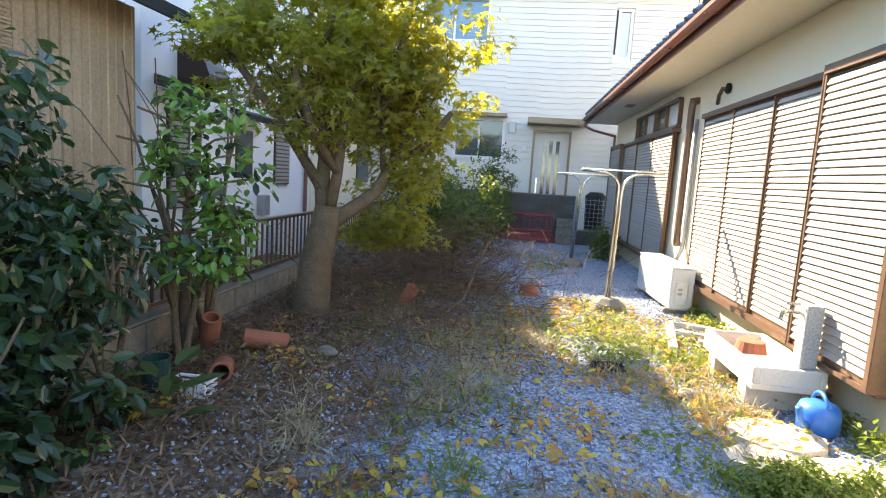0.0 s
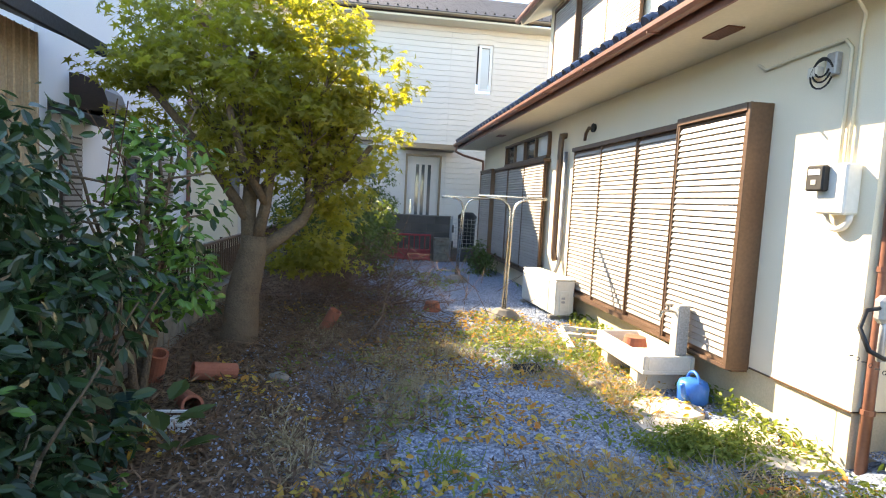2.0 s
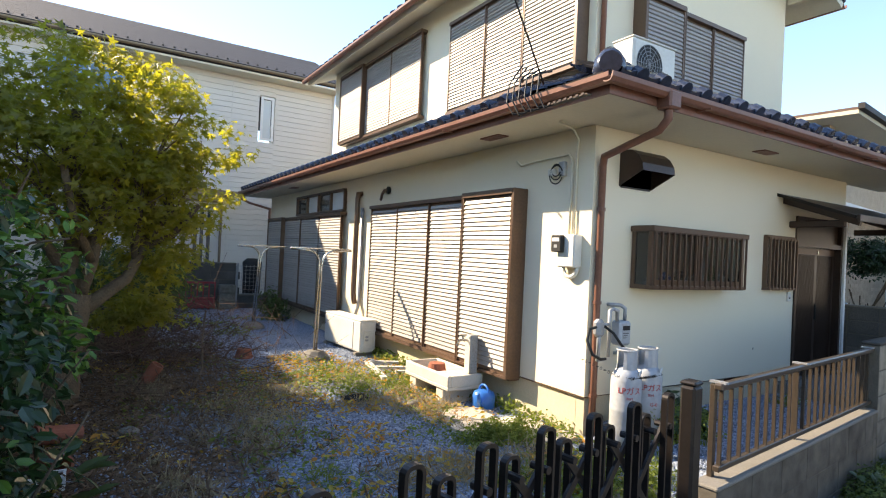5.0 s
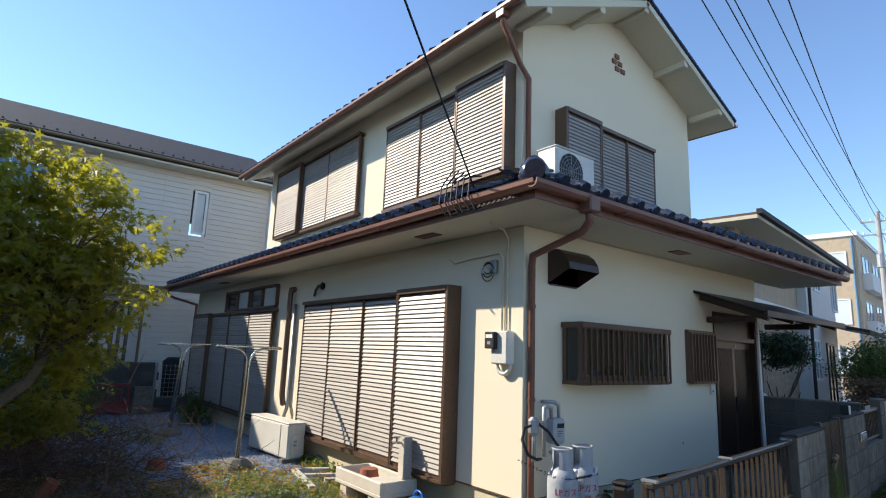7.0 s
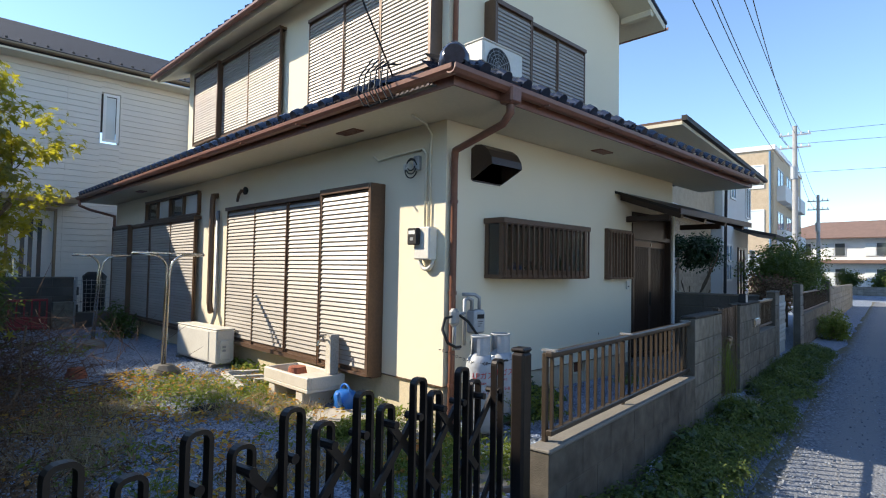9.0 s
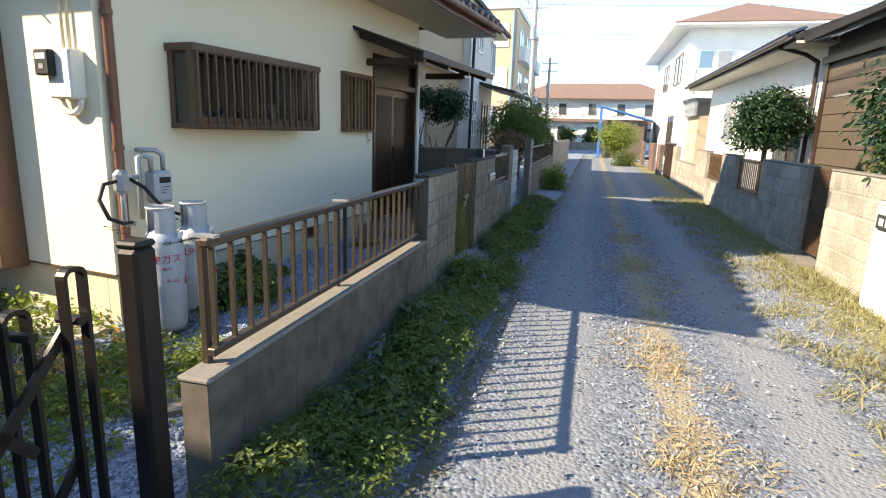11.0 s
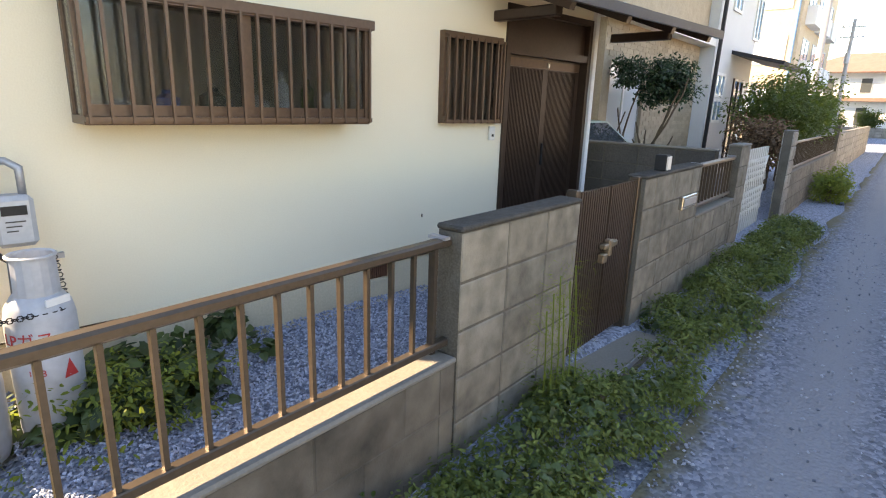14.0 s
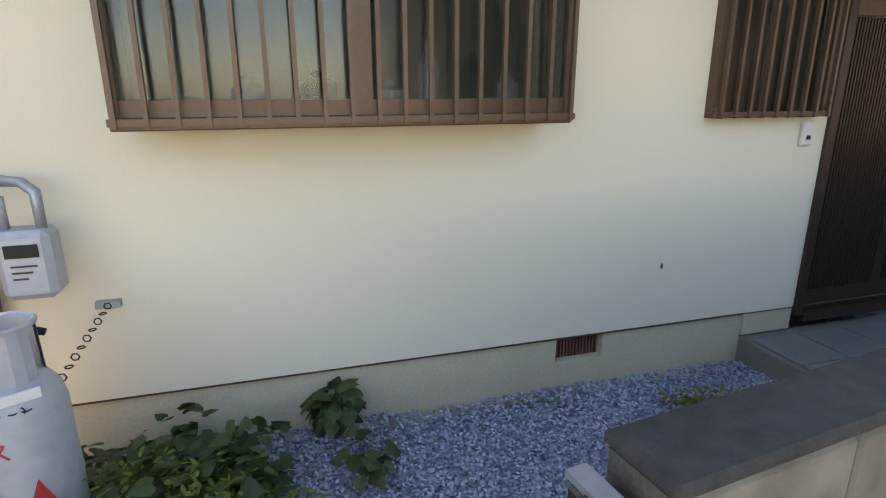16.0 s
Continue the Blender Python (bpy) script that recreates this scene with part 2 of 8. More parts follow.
M["block_dark"] = mat("old_dark_block", (0.13, 0.12, 0.11), (0.06, 0.055, 0.05), rough=0.95, scale=2.0, fine=70, bump=0.5, depth=0.006, rand=0.15)
M["block_tan"] = mat("split_face_block", (0.41, 0.385, 0.335), (0.20, 0.185, 0.155), rough=0.95, scale=3.0, fine=45, bump=0.8, depth=0.012, rand=0.15)
M["mortar"] = mat("mortar", (0.15, 0.135, 0.11), (0.07, 0.062, 0.05), rough=0.95, fine=120, bump=0.3)
M["cap"] = mat("wall_cap_mortar", (0.22, 0.20, 0.17), (0.16, 0.15, 0.13), rough=0.95, scale=4, fine=80, bump=0.5, depth=0.006)
M["brown"] = mat("bronze_aluminium", (0.16, 0.097, 0.063), (0.11, 0.067, 0.046), rough=0.38, metal=0.3, scale=3, fine=40, bump=0.03, rand=0.06)
M["slat"] = mat("shutter_slat", (0.39, 0.365, 0.335), (0.33, 0.305, 0.28), rough=0.42, metal=0.25, scale=2, fine=30, bump=0.03, rand=0.08)
M["fence"] = mat("fence_aluminium", (0.105, 0.08, 0.06), (0.075, 0.057, 0.043), rough=0.35, metal=0.5, scale=3, fine=60, bump=0.03, rand=0.05)
M["darkgate"] = mat("dark_gate_metal", (0.022, 0.017, 0.015), (0.014, 0.011, 0.010), rough=0.42, metal=0.3, scale=5, fine=60, bump=0.05)
M["gatebrown"] = mat("dark_bronze_slat", (0.085, 0.055, 0.042), (0.06, 0.04, 0.03), rough=0.4, metal=0.3, scale=3, fine=60, bump=0.03, rand=0.08)
M["doorbrown"] = mat("dark_door", (0.062, 0.037, 0.027), (0.042, 0.026, 0.019), rough=0.35, metal=0.2, scale=3, fine=50, bump=0.03)
M["gutter"] = mat("copper_brown_gutter", (0.24, 0.105, 0.07), (0.17, 0.075, 0.05), rough=0.4, scale=4, fine=40, bump=0.04)
M["tile"] = mat("glazed_roof_tile", (0.035, 0.045, 0.075), (0.018, 0.022, 0.035), rough=0.18, scale=3, fine=25, bump=0.08, rand=0.25, spec=0.6)
M["slate"] = mat("dark_slate_roof", (0.035, 0.033, 0.035), (0.022, 0.021, 0.022), rough=0.7, scale=3, fine=40, bump=0.2)
M["white"] = mat("white_paint", (0.78, 0.78, 0.76), (0.68, 0.68, 0.66), rough=0.5, scale=2, fine=30, bump=0.04)
M["acwhite"] = mat("air_conditioner_shell", (0.70, 0.68, 0.62), (0.60, 0.58, 0.52), rough=0.45, scale=3, fine=30, bump=0.02)
M["grey"] = mat("grey_metal", (0.40, 0.41, 0.42), (0.30, 0.31, 0.32), rough=0.45, metal=0.5, scale=6, fine=60, bump=0.05)
M["galv"] = mat("galvanised_grey_tank", (0.46, 0.48, 0.50), (0.36, 0.38, 0.40), rough=0.5, metal=0.15, scale=3, fine=30, bump=0.04)
M["steel"] = mat("stainless_steel", (0.62, 0.60, 0.56), (0.50, 0.48, 0.44), rough=0.25, metal=0.95, scale=5, fine=80, bump=0.03)
M["black"] = mat("black_rubber", (0.015, 0.015, 0.016), (0.008, 0.008, 0.008), rough=0.6, bump=0.05)
M["darkglass"] = glass_mat("dark_window_glass", (0.06, 0.07, 0.075), 0.06)
M["frost"] = mat("frosted_glass", (0.36, 0.38, 0.375), (0.28, 0.30, 0.295), rough=0.18, scale=3.0, fine=90, bump=0.1, depth=0.003, spread=0.9)
f_ = M["frost"].node_tree.nodes["Principled BSDF"]
f_.inputs["Transmission Weight"].default_value = 0.96
f_.inputs["Roughness"].default_value = 0.13
f_.inputs["Specular IOR Level"].default_value = 0.2
# weathered cap with the shade on the high wall put into its dark colour
M["cap_shaded"] = mat("weathered_shaded_cap", (0.09, 0.08, 0.066), (0.028, 0.025, 0.021), rough=0.95, scale=4, fine=22, bump=0.8, depth=0.008, spread=0.7, grain=90)
M["curtain"] = glass_mat("curtained_window", (0.62, 0.66, 0.66), 0.08)
M["skyglass"] = glass_mat("blue_window_glass", (0.12, 0.22, 0.32), 0.04)
M["red"] = mat("faded_red_paint", (0.35, 0.035, 0.045), (0.22, 0.03, 0.035), rough=0.5, scale=4, fine=50, bump=0.1)
M["redink"] = mat("red_lettering", (0.55, 0.05, 0.05), (0.45, 0.04, 0.04), rough=0.5, bump=0)
M["ink"] = mat("dark_lettering", (0.05, 0.05, 0.05), (0.04, 0.04, 0.04), rough=0.5, bump=0)
M["terra"] = mat("terracotta", (0.36, 0.12, 0.07), (0.26, 0.085, 0.05), rough=0.85, scale=8, fine=70, bump=0.15)
M["blue"] = mat("blue_plastic", (0.02, 0.16, 0.52), (0.015, 0.12, 0.42), rough=0.35, bump=0.03)
M["green_plastic"] = mat("dark_green_plastic", (0.02, 0.06, 0.05), (0.015, 0.045, 0.035), rough=0.4, bump=0.03)
M["stone"] = mat("field_stone", (0.25, 0.23, 0.20), (0.14, 0.13, 0.11), rough=0.9, scale=9, fine=60, bump=0.4)
M["flag"] = mat("pale_flagstone", (0.55, 0.50, 0.42), (0.40, 0.36, 0.30), rough=0.9, scale=5, fine=60, bump=0.3)
M["bark"] = mat("tree_bark", (0.17, 0.12, 0.075), (0.085, 0.06, 0.04), rough=0.95, scale=12, fine=60, bump=0.8, depth=0.015)
M["twig"] = mat("dry_twig", (0.15, 0.09, 0.06), (0.07, 0.042, 0.03), rough=0.95, scale=8, fine=80, bump=0.3)
M["bamboo"] = mat("reed_screen", (0.48, 0.355, 0.235), (0.29, 0.205, 0.135), rough=0.85, scale=2.0, fine=40, bump=0.3, rand=0.25)
M["bluewall"] = mat("white_stucco", (0.74, 0.75, 0.77), (0.66, 0.68, 0.70), rough=0.9, scale=1.0, fine=90, bump=0.5, depth=0.006)
M["siding"] = mat("white_siding", (0.70, 0.66, 0.60), (0.63, 0.59, 0.53), rough=0.7, scale=1.0, fine=50, bump=0.1, rand=0.03)
M["tansiding"] = mat("tan_brick_siding", (0.50, 0.40, 0.28), (0.38, 0.29, 0.20), rough=0.85, scale=6, fine=40, bump=0.3, rand=0.12)
M["greystucco"] = mat("pale_grey_stucco", (0.66, 0.67, 0.66), (0.58, 0.59, 0.58), rough=0.85, scale=1, fine=60, bump=0.2)
M["darkwood"] = mat("dark_brown_panel", (0.11, 0.085, 0.065), (0.08, 0.06, 0.045), rough=0.6, scale=4, fine=40, bump=0.1, rand=0.1)
M["bluesheet"] = mat("blue_roof_sheet", (0.03, 0.16, 0.42), (0.02, 0.12, 0.34), rough=0.5, bump=0.05)
M["brownroof"] = mat("brown_roof", (0.22, 0.14, 0.11), (0.15, 0.10, 0.08), rough=0.8, scale=2, fine=20, bump=0.2)
M["palewood"] = mat("bleached_timber", (0.62, 0.60, 0.55), (0.48, 0.46, 0.41), rough=0.8, scale=6, fine=60, bump=0.2)
M["sinkc"] = mat("moulded_sink", (0.66, 0.61, 0.52), (0.54, 0.49, 0.41), rough=0.6, scale=6, fine=50, bump=0.1)
M["granite"] = mat("speckled_granite", (0.50, 0.49, 0.46), (0.16, 0.16, 0.155), rough=0.7, scale=60, fine=260, bump=0.2, spread=0.5)
M["pole"] = mat("utility_pole", (0.40, 0.39, 0.38), (0.30, 0.29, 0.28), rough=0.8, bump=0.1)
M["camellia"] = leaf_mat("camellia_leaf", (0.011, 0.028, 0.015), (0.03, 0.066, 0.025), (0.06, 0.16, 0.03), rough=0.3, glow=0.15)
M["young"] = leaf_mat("young_leaf", (0.06, 0.16, 0.03), (0.14, 0.26, 0.05), (0.18, 0.38, 0.05), rough=0.35, glow=0.3)
M["maple"] = leaf_mat("maple_leaf", (0.045, 0.07, 0.018), (0.14, 0.14, 0.036), (0.62, 0.58, 0.05), rough=0.5, glow=0.45)
M["shrub"] = leaf_mat("shrub_leaf", (0.03, 0.06, 0.02), (0.08, 0.12, 0.03), (0.16, 0.22, 0.03), rough=0.5, glow=0.35)
M["weed"] = leaf_mat("weed_leaf", (0.07, 0.12, 0.02), (0.22, 0.26, 0.05), (0.26, 0.34, 0.05), rough=0.6, glow=0.35)
M["ivy"] = leaf_mat("dark_ivy_leaf", (0.025, 0.05, 0.02), (0.07, 0.11, 0.035), (0.1, 0.16, 0.03), rough=0.45, glow=0.2)
M["dry"] = leaf_mat("dry_leaf", (0.075, 0.043, 0.028), (0.27, 0.175, 0.11), (0.25, 0.14, 0.05), rough=0.85, glow=0.15)
M["autumn"] = leaf_mat("autumn_leaf", (0.45, 0.15, 0.04), (0.52, 0.44, 0.08), (0.6, 0.35, 0.05), rough=0.7, glow=0.3)
M["straw"] = leaf_mat("dry_grass", (0.30, 0.24, 0.14), (0.46, 0.38, 0.24), (0.4, 0.3, 0.15), rough=0.9, glow=0.2)
M["pebble"] = leaf_mat("blue_grey_gravel", (0.11, 0.14, 0.195), (0.43, 0.50, 0.62), (0.1, 0.1, 0.1), rough=0.85, glow=0.0)
M["roadpebble"] = leaf_mat("lane_gravel", (0.11, 0.13, 0.16), (0.34, 0.37, 0.41), (0.1, 0.1, 0.1), rough=0.9, glow=0.0)
M["latch"] = mat("pale_bronze_latch", (0.25, 0.18, 0.12), (0.19, 0.14, 0.09), rough=0.4, metal=0.4, bump=0.03)
M["terra_dark"] = mat("reddish_brick", (0.22, 0.10, 0.08), (0.13, 0.06, 0.05), rough=0.9, scale=5, fine=50, bump=0.4, rand=0.2)
M["verge"] = leaf_mat("verge_leaf", (0.045, 0.08, 0.02), (0.15, 0.19, 0.045), (0.2, 0.27, 0.05), rough=0.6, glow=0.3)
M["strawgreen"] = leaf_mat("yellowing_grass", (0.14, 0.145, 0.065), (0.34, 0.30, 0.18), (0.4, 0.38, 0.12), rough=0.85, glow=0.25)

# ---- the house ----
WX, FY, EAST, BACK = 3.0, 3.5, 7.94, 14.45
SOF, PB = 2.74, 0.247
house = thing("house", (WX, FY, -0.15), "two-storey cream plastered house with dark blue glazed tile roofs", "house")
T = 0.15
FRONT_HOLES = [(3.60, 5.03, 1.27, 1.86), (5.90, 6.53, 1.26, 1.88), (6.62, 7.86, 0.2, 2.18)]
WEST_HOLES = [(5.4, 8.1, 0.3, 2.13), (9.6, 12.0, 0.3, 2.58)]
bm = wall_sheet(WX, EAST, PB, SOF, FRONT_HOLES, lambda u, z, k: (u, FY + T * k, z))
part("wall", bm, M["plaster"], house, "cream plaster front wall")
bm = wall_sheet(FY + T, BACK, PB, SOF, WEST_HOLES, lambda u, z, k: (WX + T * k, u, z))
part("wall", bm, M["plaster"], house, "cream plaster side wall")
part("wall", B(WX, BACK, PB, EAST, BACK + T, SOF), M["plaster"], house)
part("wall", B(EAST - T, FY + T, PB, EAST, BACK, SOF), M["plaster"], house)
part("foundation", wall_sheet(WX + 0.02, 6.30, -0.2, PB, [(5.22, 5.47, 0.11, PB)], lambda u, z, k: (u, FY + 0.015 + 0.1 * k, z)), M["concrete"], house, "beige concrete foundation")
part("foundation", B(WX + 0.02, FY + 0.12, -0.2, WX + 0.12, BACK, PB), M["concrete"], house)
part("foundation", B(7.86, FY + 0.015, -0.2, EAST, FY + 0.12, PB), M["concrete"], house)
# black backing gives the vent hole its shade; the bars follow
bm = bmesh.new()
box(bm, 5.22, FY + 0.07, 0.11, 5.47, FY + 0.10, PB)
part("vent", bm, M["black"], house, "black backing for the shade inside the underfloor vent")
bm = bmesh.new()
for i in range(14):
    box(bm, 5.228 + i * 0.0175, FY + 0.055, 0.115, 5.236 + i * 0.0175, FY + 0.07, PB - 0.004)
part("vent_grille", bm, M["gutter"], house)
bm = bmesh.new()
box(bm, WX - 0.008, FY - 0.003, PB - 0.007, EAST, FY + 0.013, PB - 0.003)
box(bm, WX - 0.008, FY + 0.013, PB - 0.011, WX + 0.018, BACK, PB - 0.003)
part("drip_edge", bm, M["brown"], house, "thin brown metal drip edge")
# floor and dark interior behind the windows
bm = bmesh.new()
box(bm, WX + 0.16, FY + 1.6, 0.3, EAST - 0.16, FY + 1.66, SOF)
box(bm, WX + 0.16, FY + 0.16, 0.25, EAST - 0.16, BACK - 0.01, 0.3)
box(bm, WX + 1.2, FY + 1.7, 0.3, WX + 1.26, BACK - 0.01, SOF)
part("inner_wall", bm, M["soffit"], house, "plain inner wall")

# eaves: soffit, fascia, gutters
EX, EY, EE, EB = 2.36, 2.78, 9.25, 15.0
bm = bmesh.new()
slab(bm, [(EX, EY, SOF + 0.03), (EX, EB, SOF + 0.03), (WX + 0.1, EB, SOF + 0.03), (WX + 0.1, EY, SOF + 0.03)], -0.025)
slab(bm, [(WX + 0.1, EY, SOF + 0.03), (WX + 0.1, FY + 0.1, SOF + 0.03), (EE, FY + 0.1, SOF + 0.03), (EE, EY, SOF + 0.03)], -0.025)
part("soffit", bm, M["soffit"], house, "cream painted eave soffit")
for x, y, l in ((WX - 0.33, 4.6, 0), (WX - 0.33, 11.6, 0), (5.2, FY - 0.36, 1)):
    bm = bmesh.new()
    a, b = (0.14, 0.06) if l else (0.07, 0.16)
    for i in range(7):
        if l:
            box(bm, x - a, y - b + i * 0.02, SOF - 0.008, x + a, y - b + i * 0.02 + 0.012, SOF + 0.004)
        else:
            box(bm, x - a + i * 0.02, y - b, SOF - 0.008, x - a + i * 0.02 + 0.012, y + b, SOF + 0.004)
    part("soffit_vent", bm, M["gutter"], house, "slatted brown soffit vent")
bm = bmesh.new()
box(bm, EX - 0.02, EY - 0.02, SOF + 0.0, EX, EB, SOF + 0.13)
box(bm, EX, EY - 0.02, SOF + 0.0, EE, EY, SOF + 0.13)
part("fascia", bm, M["gutter"], house, "brown fascia board")


def gutter(bm, p, q, out):
    """A half-round gutter from p to q; out points away from the wall."""
    p, q, out = Vector(p), Vector(q), Vector(out)
    ring = [(-0.055, 0.0), (-0.052, -0.035), (-0.03, -0.062), (0, -0.07), (0.03, -0.062), (0.052, -0.035), (0.055, 0.0), (0.048, 0.0), (0.026, -0.055), (0, -0.06), (-0.026, -0.055), (-0.048, 0.0)]
    rows = [[bm.verts.new(c + out * a + Vector((0, 0, b))) for a, b in ring] for c in (p, q)]
    k = len(ring)
    for j in range(k):
        bm.faces.new((rows[0][j], rows[0][(j + 1) % k], rows[1][(j + 1) % k], rows[1][j]))
    bm.faces.new(rows[0][::-1])
    bm.faces.new(rows[1])


bm = bmesh.new()
gutter(bm, (EX - 0.08, EY - 0.1, SOF + 0.12), (EX - 0.08, EB, SOF + 0.12), (-1, 0, 0))
part("gutter", bm, M["gutter"], house)
bm = bmesh.new()
gutter(bm, (EX - 0.12, EY - 0.08, SOF + 0.12), (EE, EY - 0.08, SOF + 0.12), (0, -1, 0))
part("gutter", bm, M["gutter"], house)
# gutter brackets
brk = mesh_of(B(-0.006, -0.07, -0.09, 0.006, 0.07, -0.075), M["gutter"], "gutter_bracket")
for i in range(9):
    part("gutter_bracket", brk, None, house, at=pose(EX - 0.08, 3.6 + i * 1.3, SOF + 0.13, 0, 0, 90))
for i in range(6):
    part("gutter_bracket", brk, None, house, at=pose(3.4 + i * 1.05, EY - 0.08, SOF + 0.13))
# downpipes: swan neck from the front corner, pipe down the wall
bm = bmesh.new()
tube(bm, [(2.95, EY - 0.08, SOF + 0.07), (2.95, EY - 0.08, SOF - 0.10), (2.98, EY + 0.02, SOF - 0.17), (3.03, FY - 0.09, SOF - 0.30), (3.06, FY - 0.05, SOF - 0.38), (3.06, FY - 0.05, 0.5), (3.06, FY - 0.05, -0.14)], 0.032, 10)
part("downpipe", bm, M["gutter"], house, smooth=True)
part("hopper", B(2.88, EY - 0.15, SOF - 0.03, 3.02, EY - 0.01, SOF + 0.11, bevel=0.015), M["gutter"], house, "brown rainwater hopper")
for z in (1.1, 1.95, 0.25):
    bm = bmesh.new()
    rod(bm, (3.06, FY - 0.05, z), (3.06, FY - 0.05, z + 0.03), 0.04, seg=10)
    part("pipe_clip", bm, M["gutter"], house)
bm = bmesh.new()
tube(bm, [(EX - 0.08, 14.8, SOF + 0.06), (EX - 0.08, 14.8, SOF - 0.08), (EX + 0.1, 14.7, SOF - 0.17), (WX - 0.06, 14.53, SOF - 0.3), (WX - 0.06, 14.53, -0.1)], 0.03, 8)
part("downpipe", bm, M["gutter"], house, smooth=True)
# brown and grey pipes beside the shutter
bm = bmesh.new()
tube(bm, [(WX + 0.02, 8.75, 2.46), (WX - 0.07, 8.75, 2.44), (WX - 0.08, 8.75, 2.36), (WX - 0.08, 8.75, 0.75), (WX - 0.11, 8.62, 0.6)], 0.045, 8)
part("pipe_cover", bm, M["brown"], house, "brown air conditioner pipe cover", smooth=True)
bm = bmesh.new()
tube(bm, [(WX - 0.045, 8.60, 2.2), (WX - 0.045, 8.60, 0.55), (WX - 0.12, 8.52, 0.42)], 0.028, 8)
part("grey_pipe", bm, M["grey"], house, "grey drain pipe", smooth=True)
bm = bmesh.new()
tube(bm, [(WX + 0.02, 7.75, 2.44), (WX - 0.06, 7.76, 2.44), (WX - 0.07, 7.82, 2.38), (WX - 0.05, 7.9, 2.3)], 0.022, 8)
part("pipe_elbow", bm, M["brown"], house, smooth=True)
bm = bmesh.new()
rod(bm, (WX - 0.035, 7.70, 2.44), (WX + 0.01, 7.70, 2.44), 0.06, 0.05, 10)
part("vent_cap", bm, M["black"], house)


# tiled lower roof
def tile_mesh(name, width=0.27, depth=0.27, cap=True):
    """One wave tile with a rounded end, running up along +y, its lower end at the origin."""
    bm = bmesh.new()
    prof = [(-0.5, 0.0), (-0.36, -0.018), (-0.15, -0.02), (0.08, 0.0), (0.2, 0.03), (0.34, 0.045), (0.47, 0.02), (0.5, 0.0)]
    top = [[bm.verts.new((a * width, y, b + 0.02 + dz)) for a, b in prof] for y, dz in ((0, 0.012), (depth, 0.0))]
    low = [bm.verts.new((a * width, 0, b - 0.008)) for a, b in prof]
    for j in range(len(prof) - 1):
        bm.faces.new((top[0][j], top[0][j + 1], top[1][j + 1], top[1][j]))
        bm.faces.new((low[j], low[j + 1], top[0][j + 1], top[0][j]))
    if cap:
        rod(bm, (0.3 * width, -0.02, 0.008), (0.3 * width, 0.06, 0.028), 0.062, 0.058, 12)
    return mesh_of(bm, M["tile"], name, smooth=False)


EAVE_TILE, PLAIN_TILE = tile_mesh("eave_tile"), tile_mesh("roof_tile", cap=False)
PITCH = 22.0


def tile_slope(parent, origin, along, up, count, rows, clip=None):
    """Eave tiles as parts, the courses above them as one sheet. along, up: level unit vectors; the slope rises along up."""
    origin, along, up = Vector(origin), Vector(along), Vector(up)
    rise = (up * math.cos(radians(PITCH)) + Vector((0, 0, math.sin(radians(PITCH))))).normalized()
    nrm = along.cross(rise)
    base = Matrix((along, rise, nrm)).transposed().to_4x4()
    big = bmesh.new()
    for r in range(rows):
        for i in range(count):
            p = origin + along * (0.27 * (i + 0.5)) + rise * (0.235 * r) + nrm * (0.012 * (r % 2) * 0)
            if clip and not clip(p):
                continue
            m = Matrix.Translation(p) @ base
            if r == 0:
                part("eave_tile", EAVE_TILE, None, parent, at=m)
            else:
                k = len(big.verts)
                big.from_mesh(PLAIN_TILE)
                big.verts.ensure_lookup_table()
                bmesh.ops.transform(big, matrix=m, verts=big.verts[k:])
    me = mesh_of(big, M["tile"], "roof_tiles")
    ob = part("roof_tiles", me, None, parent, "courses of dark glazed tiles")
    ob["kind"] = "stuff"


lower_roof = part("roof", B(WX + 0.05, FY + 0.05, SOF + 0.05, EAST, BACK, SOF + 0.07), M["slate"], house, "lower skirt roof of glazed tiles")
W2, F2, E2, B2 = 3.91, 4.42, 7.95, 12.75
ZE = SOF + 0.17
bm = bmesh.new()
tr = math.tan(radians(PITCH))
k1, k2 = W2 + 0.1 - EX, F2 + 0.1 - EY
slab(bm, [(EX, EY, ZE), (EX, EB, ZE), (EX + k1, EB, ZE + tr * k1), (EX + k1, EY + k1, ZE + tr * k1)][::-1], -0.02)
slab(bm, [(EX, EY, ZE), (EX + k2, EY + k2, ZE + tr * k2), (EE, EY + k2, ZE + tr * k2), (EE, EY, ZE)][::-1], -0.02)
slab(bm, [(EX, EB, ZE), (EE, EB, ZE), (EE, B2 - 0.1, ZE + 0.7), (W2, B2 - 0.1, ZE + 0.7)], 0.02)
slab(bm, [(E2 - 0.1, EY + 1.3, ZE + 0.6), (EE, EY, ZE), (EE, EB, ZE), (E2 - 0.1, EB, ZE + 0.6)], 0.02)
part("roof_deck", bm, M["slate"], lower_roof)
tile_slope(lower_roof, (EX - 0.06, EB, ZE), (0, -1, 0), (1, 0, 0), 42, 8, lambda p: p.x - EX < p.y - EY + 0.12 and p.x < W2 + 0.05)
tile_slope(lower_roof, (EX + 0.05, EY - 0.06, ZE), (1, 0, 0), (0, 1, 0), 25, 8, lambda p: p.y - EY < p.x - EX + 0.12 and p.y < F2 + 0.05)
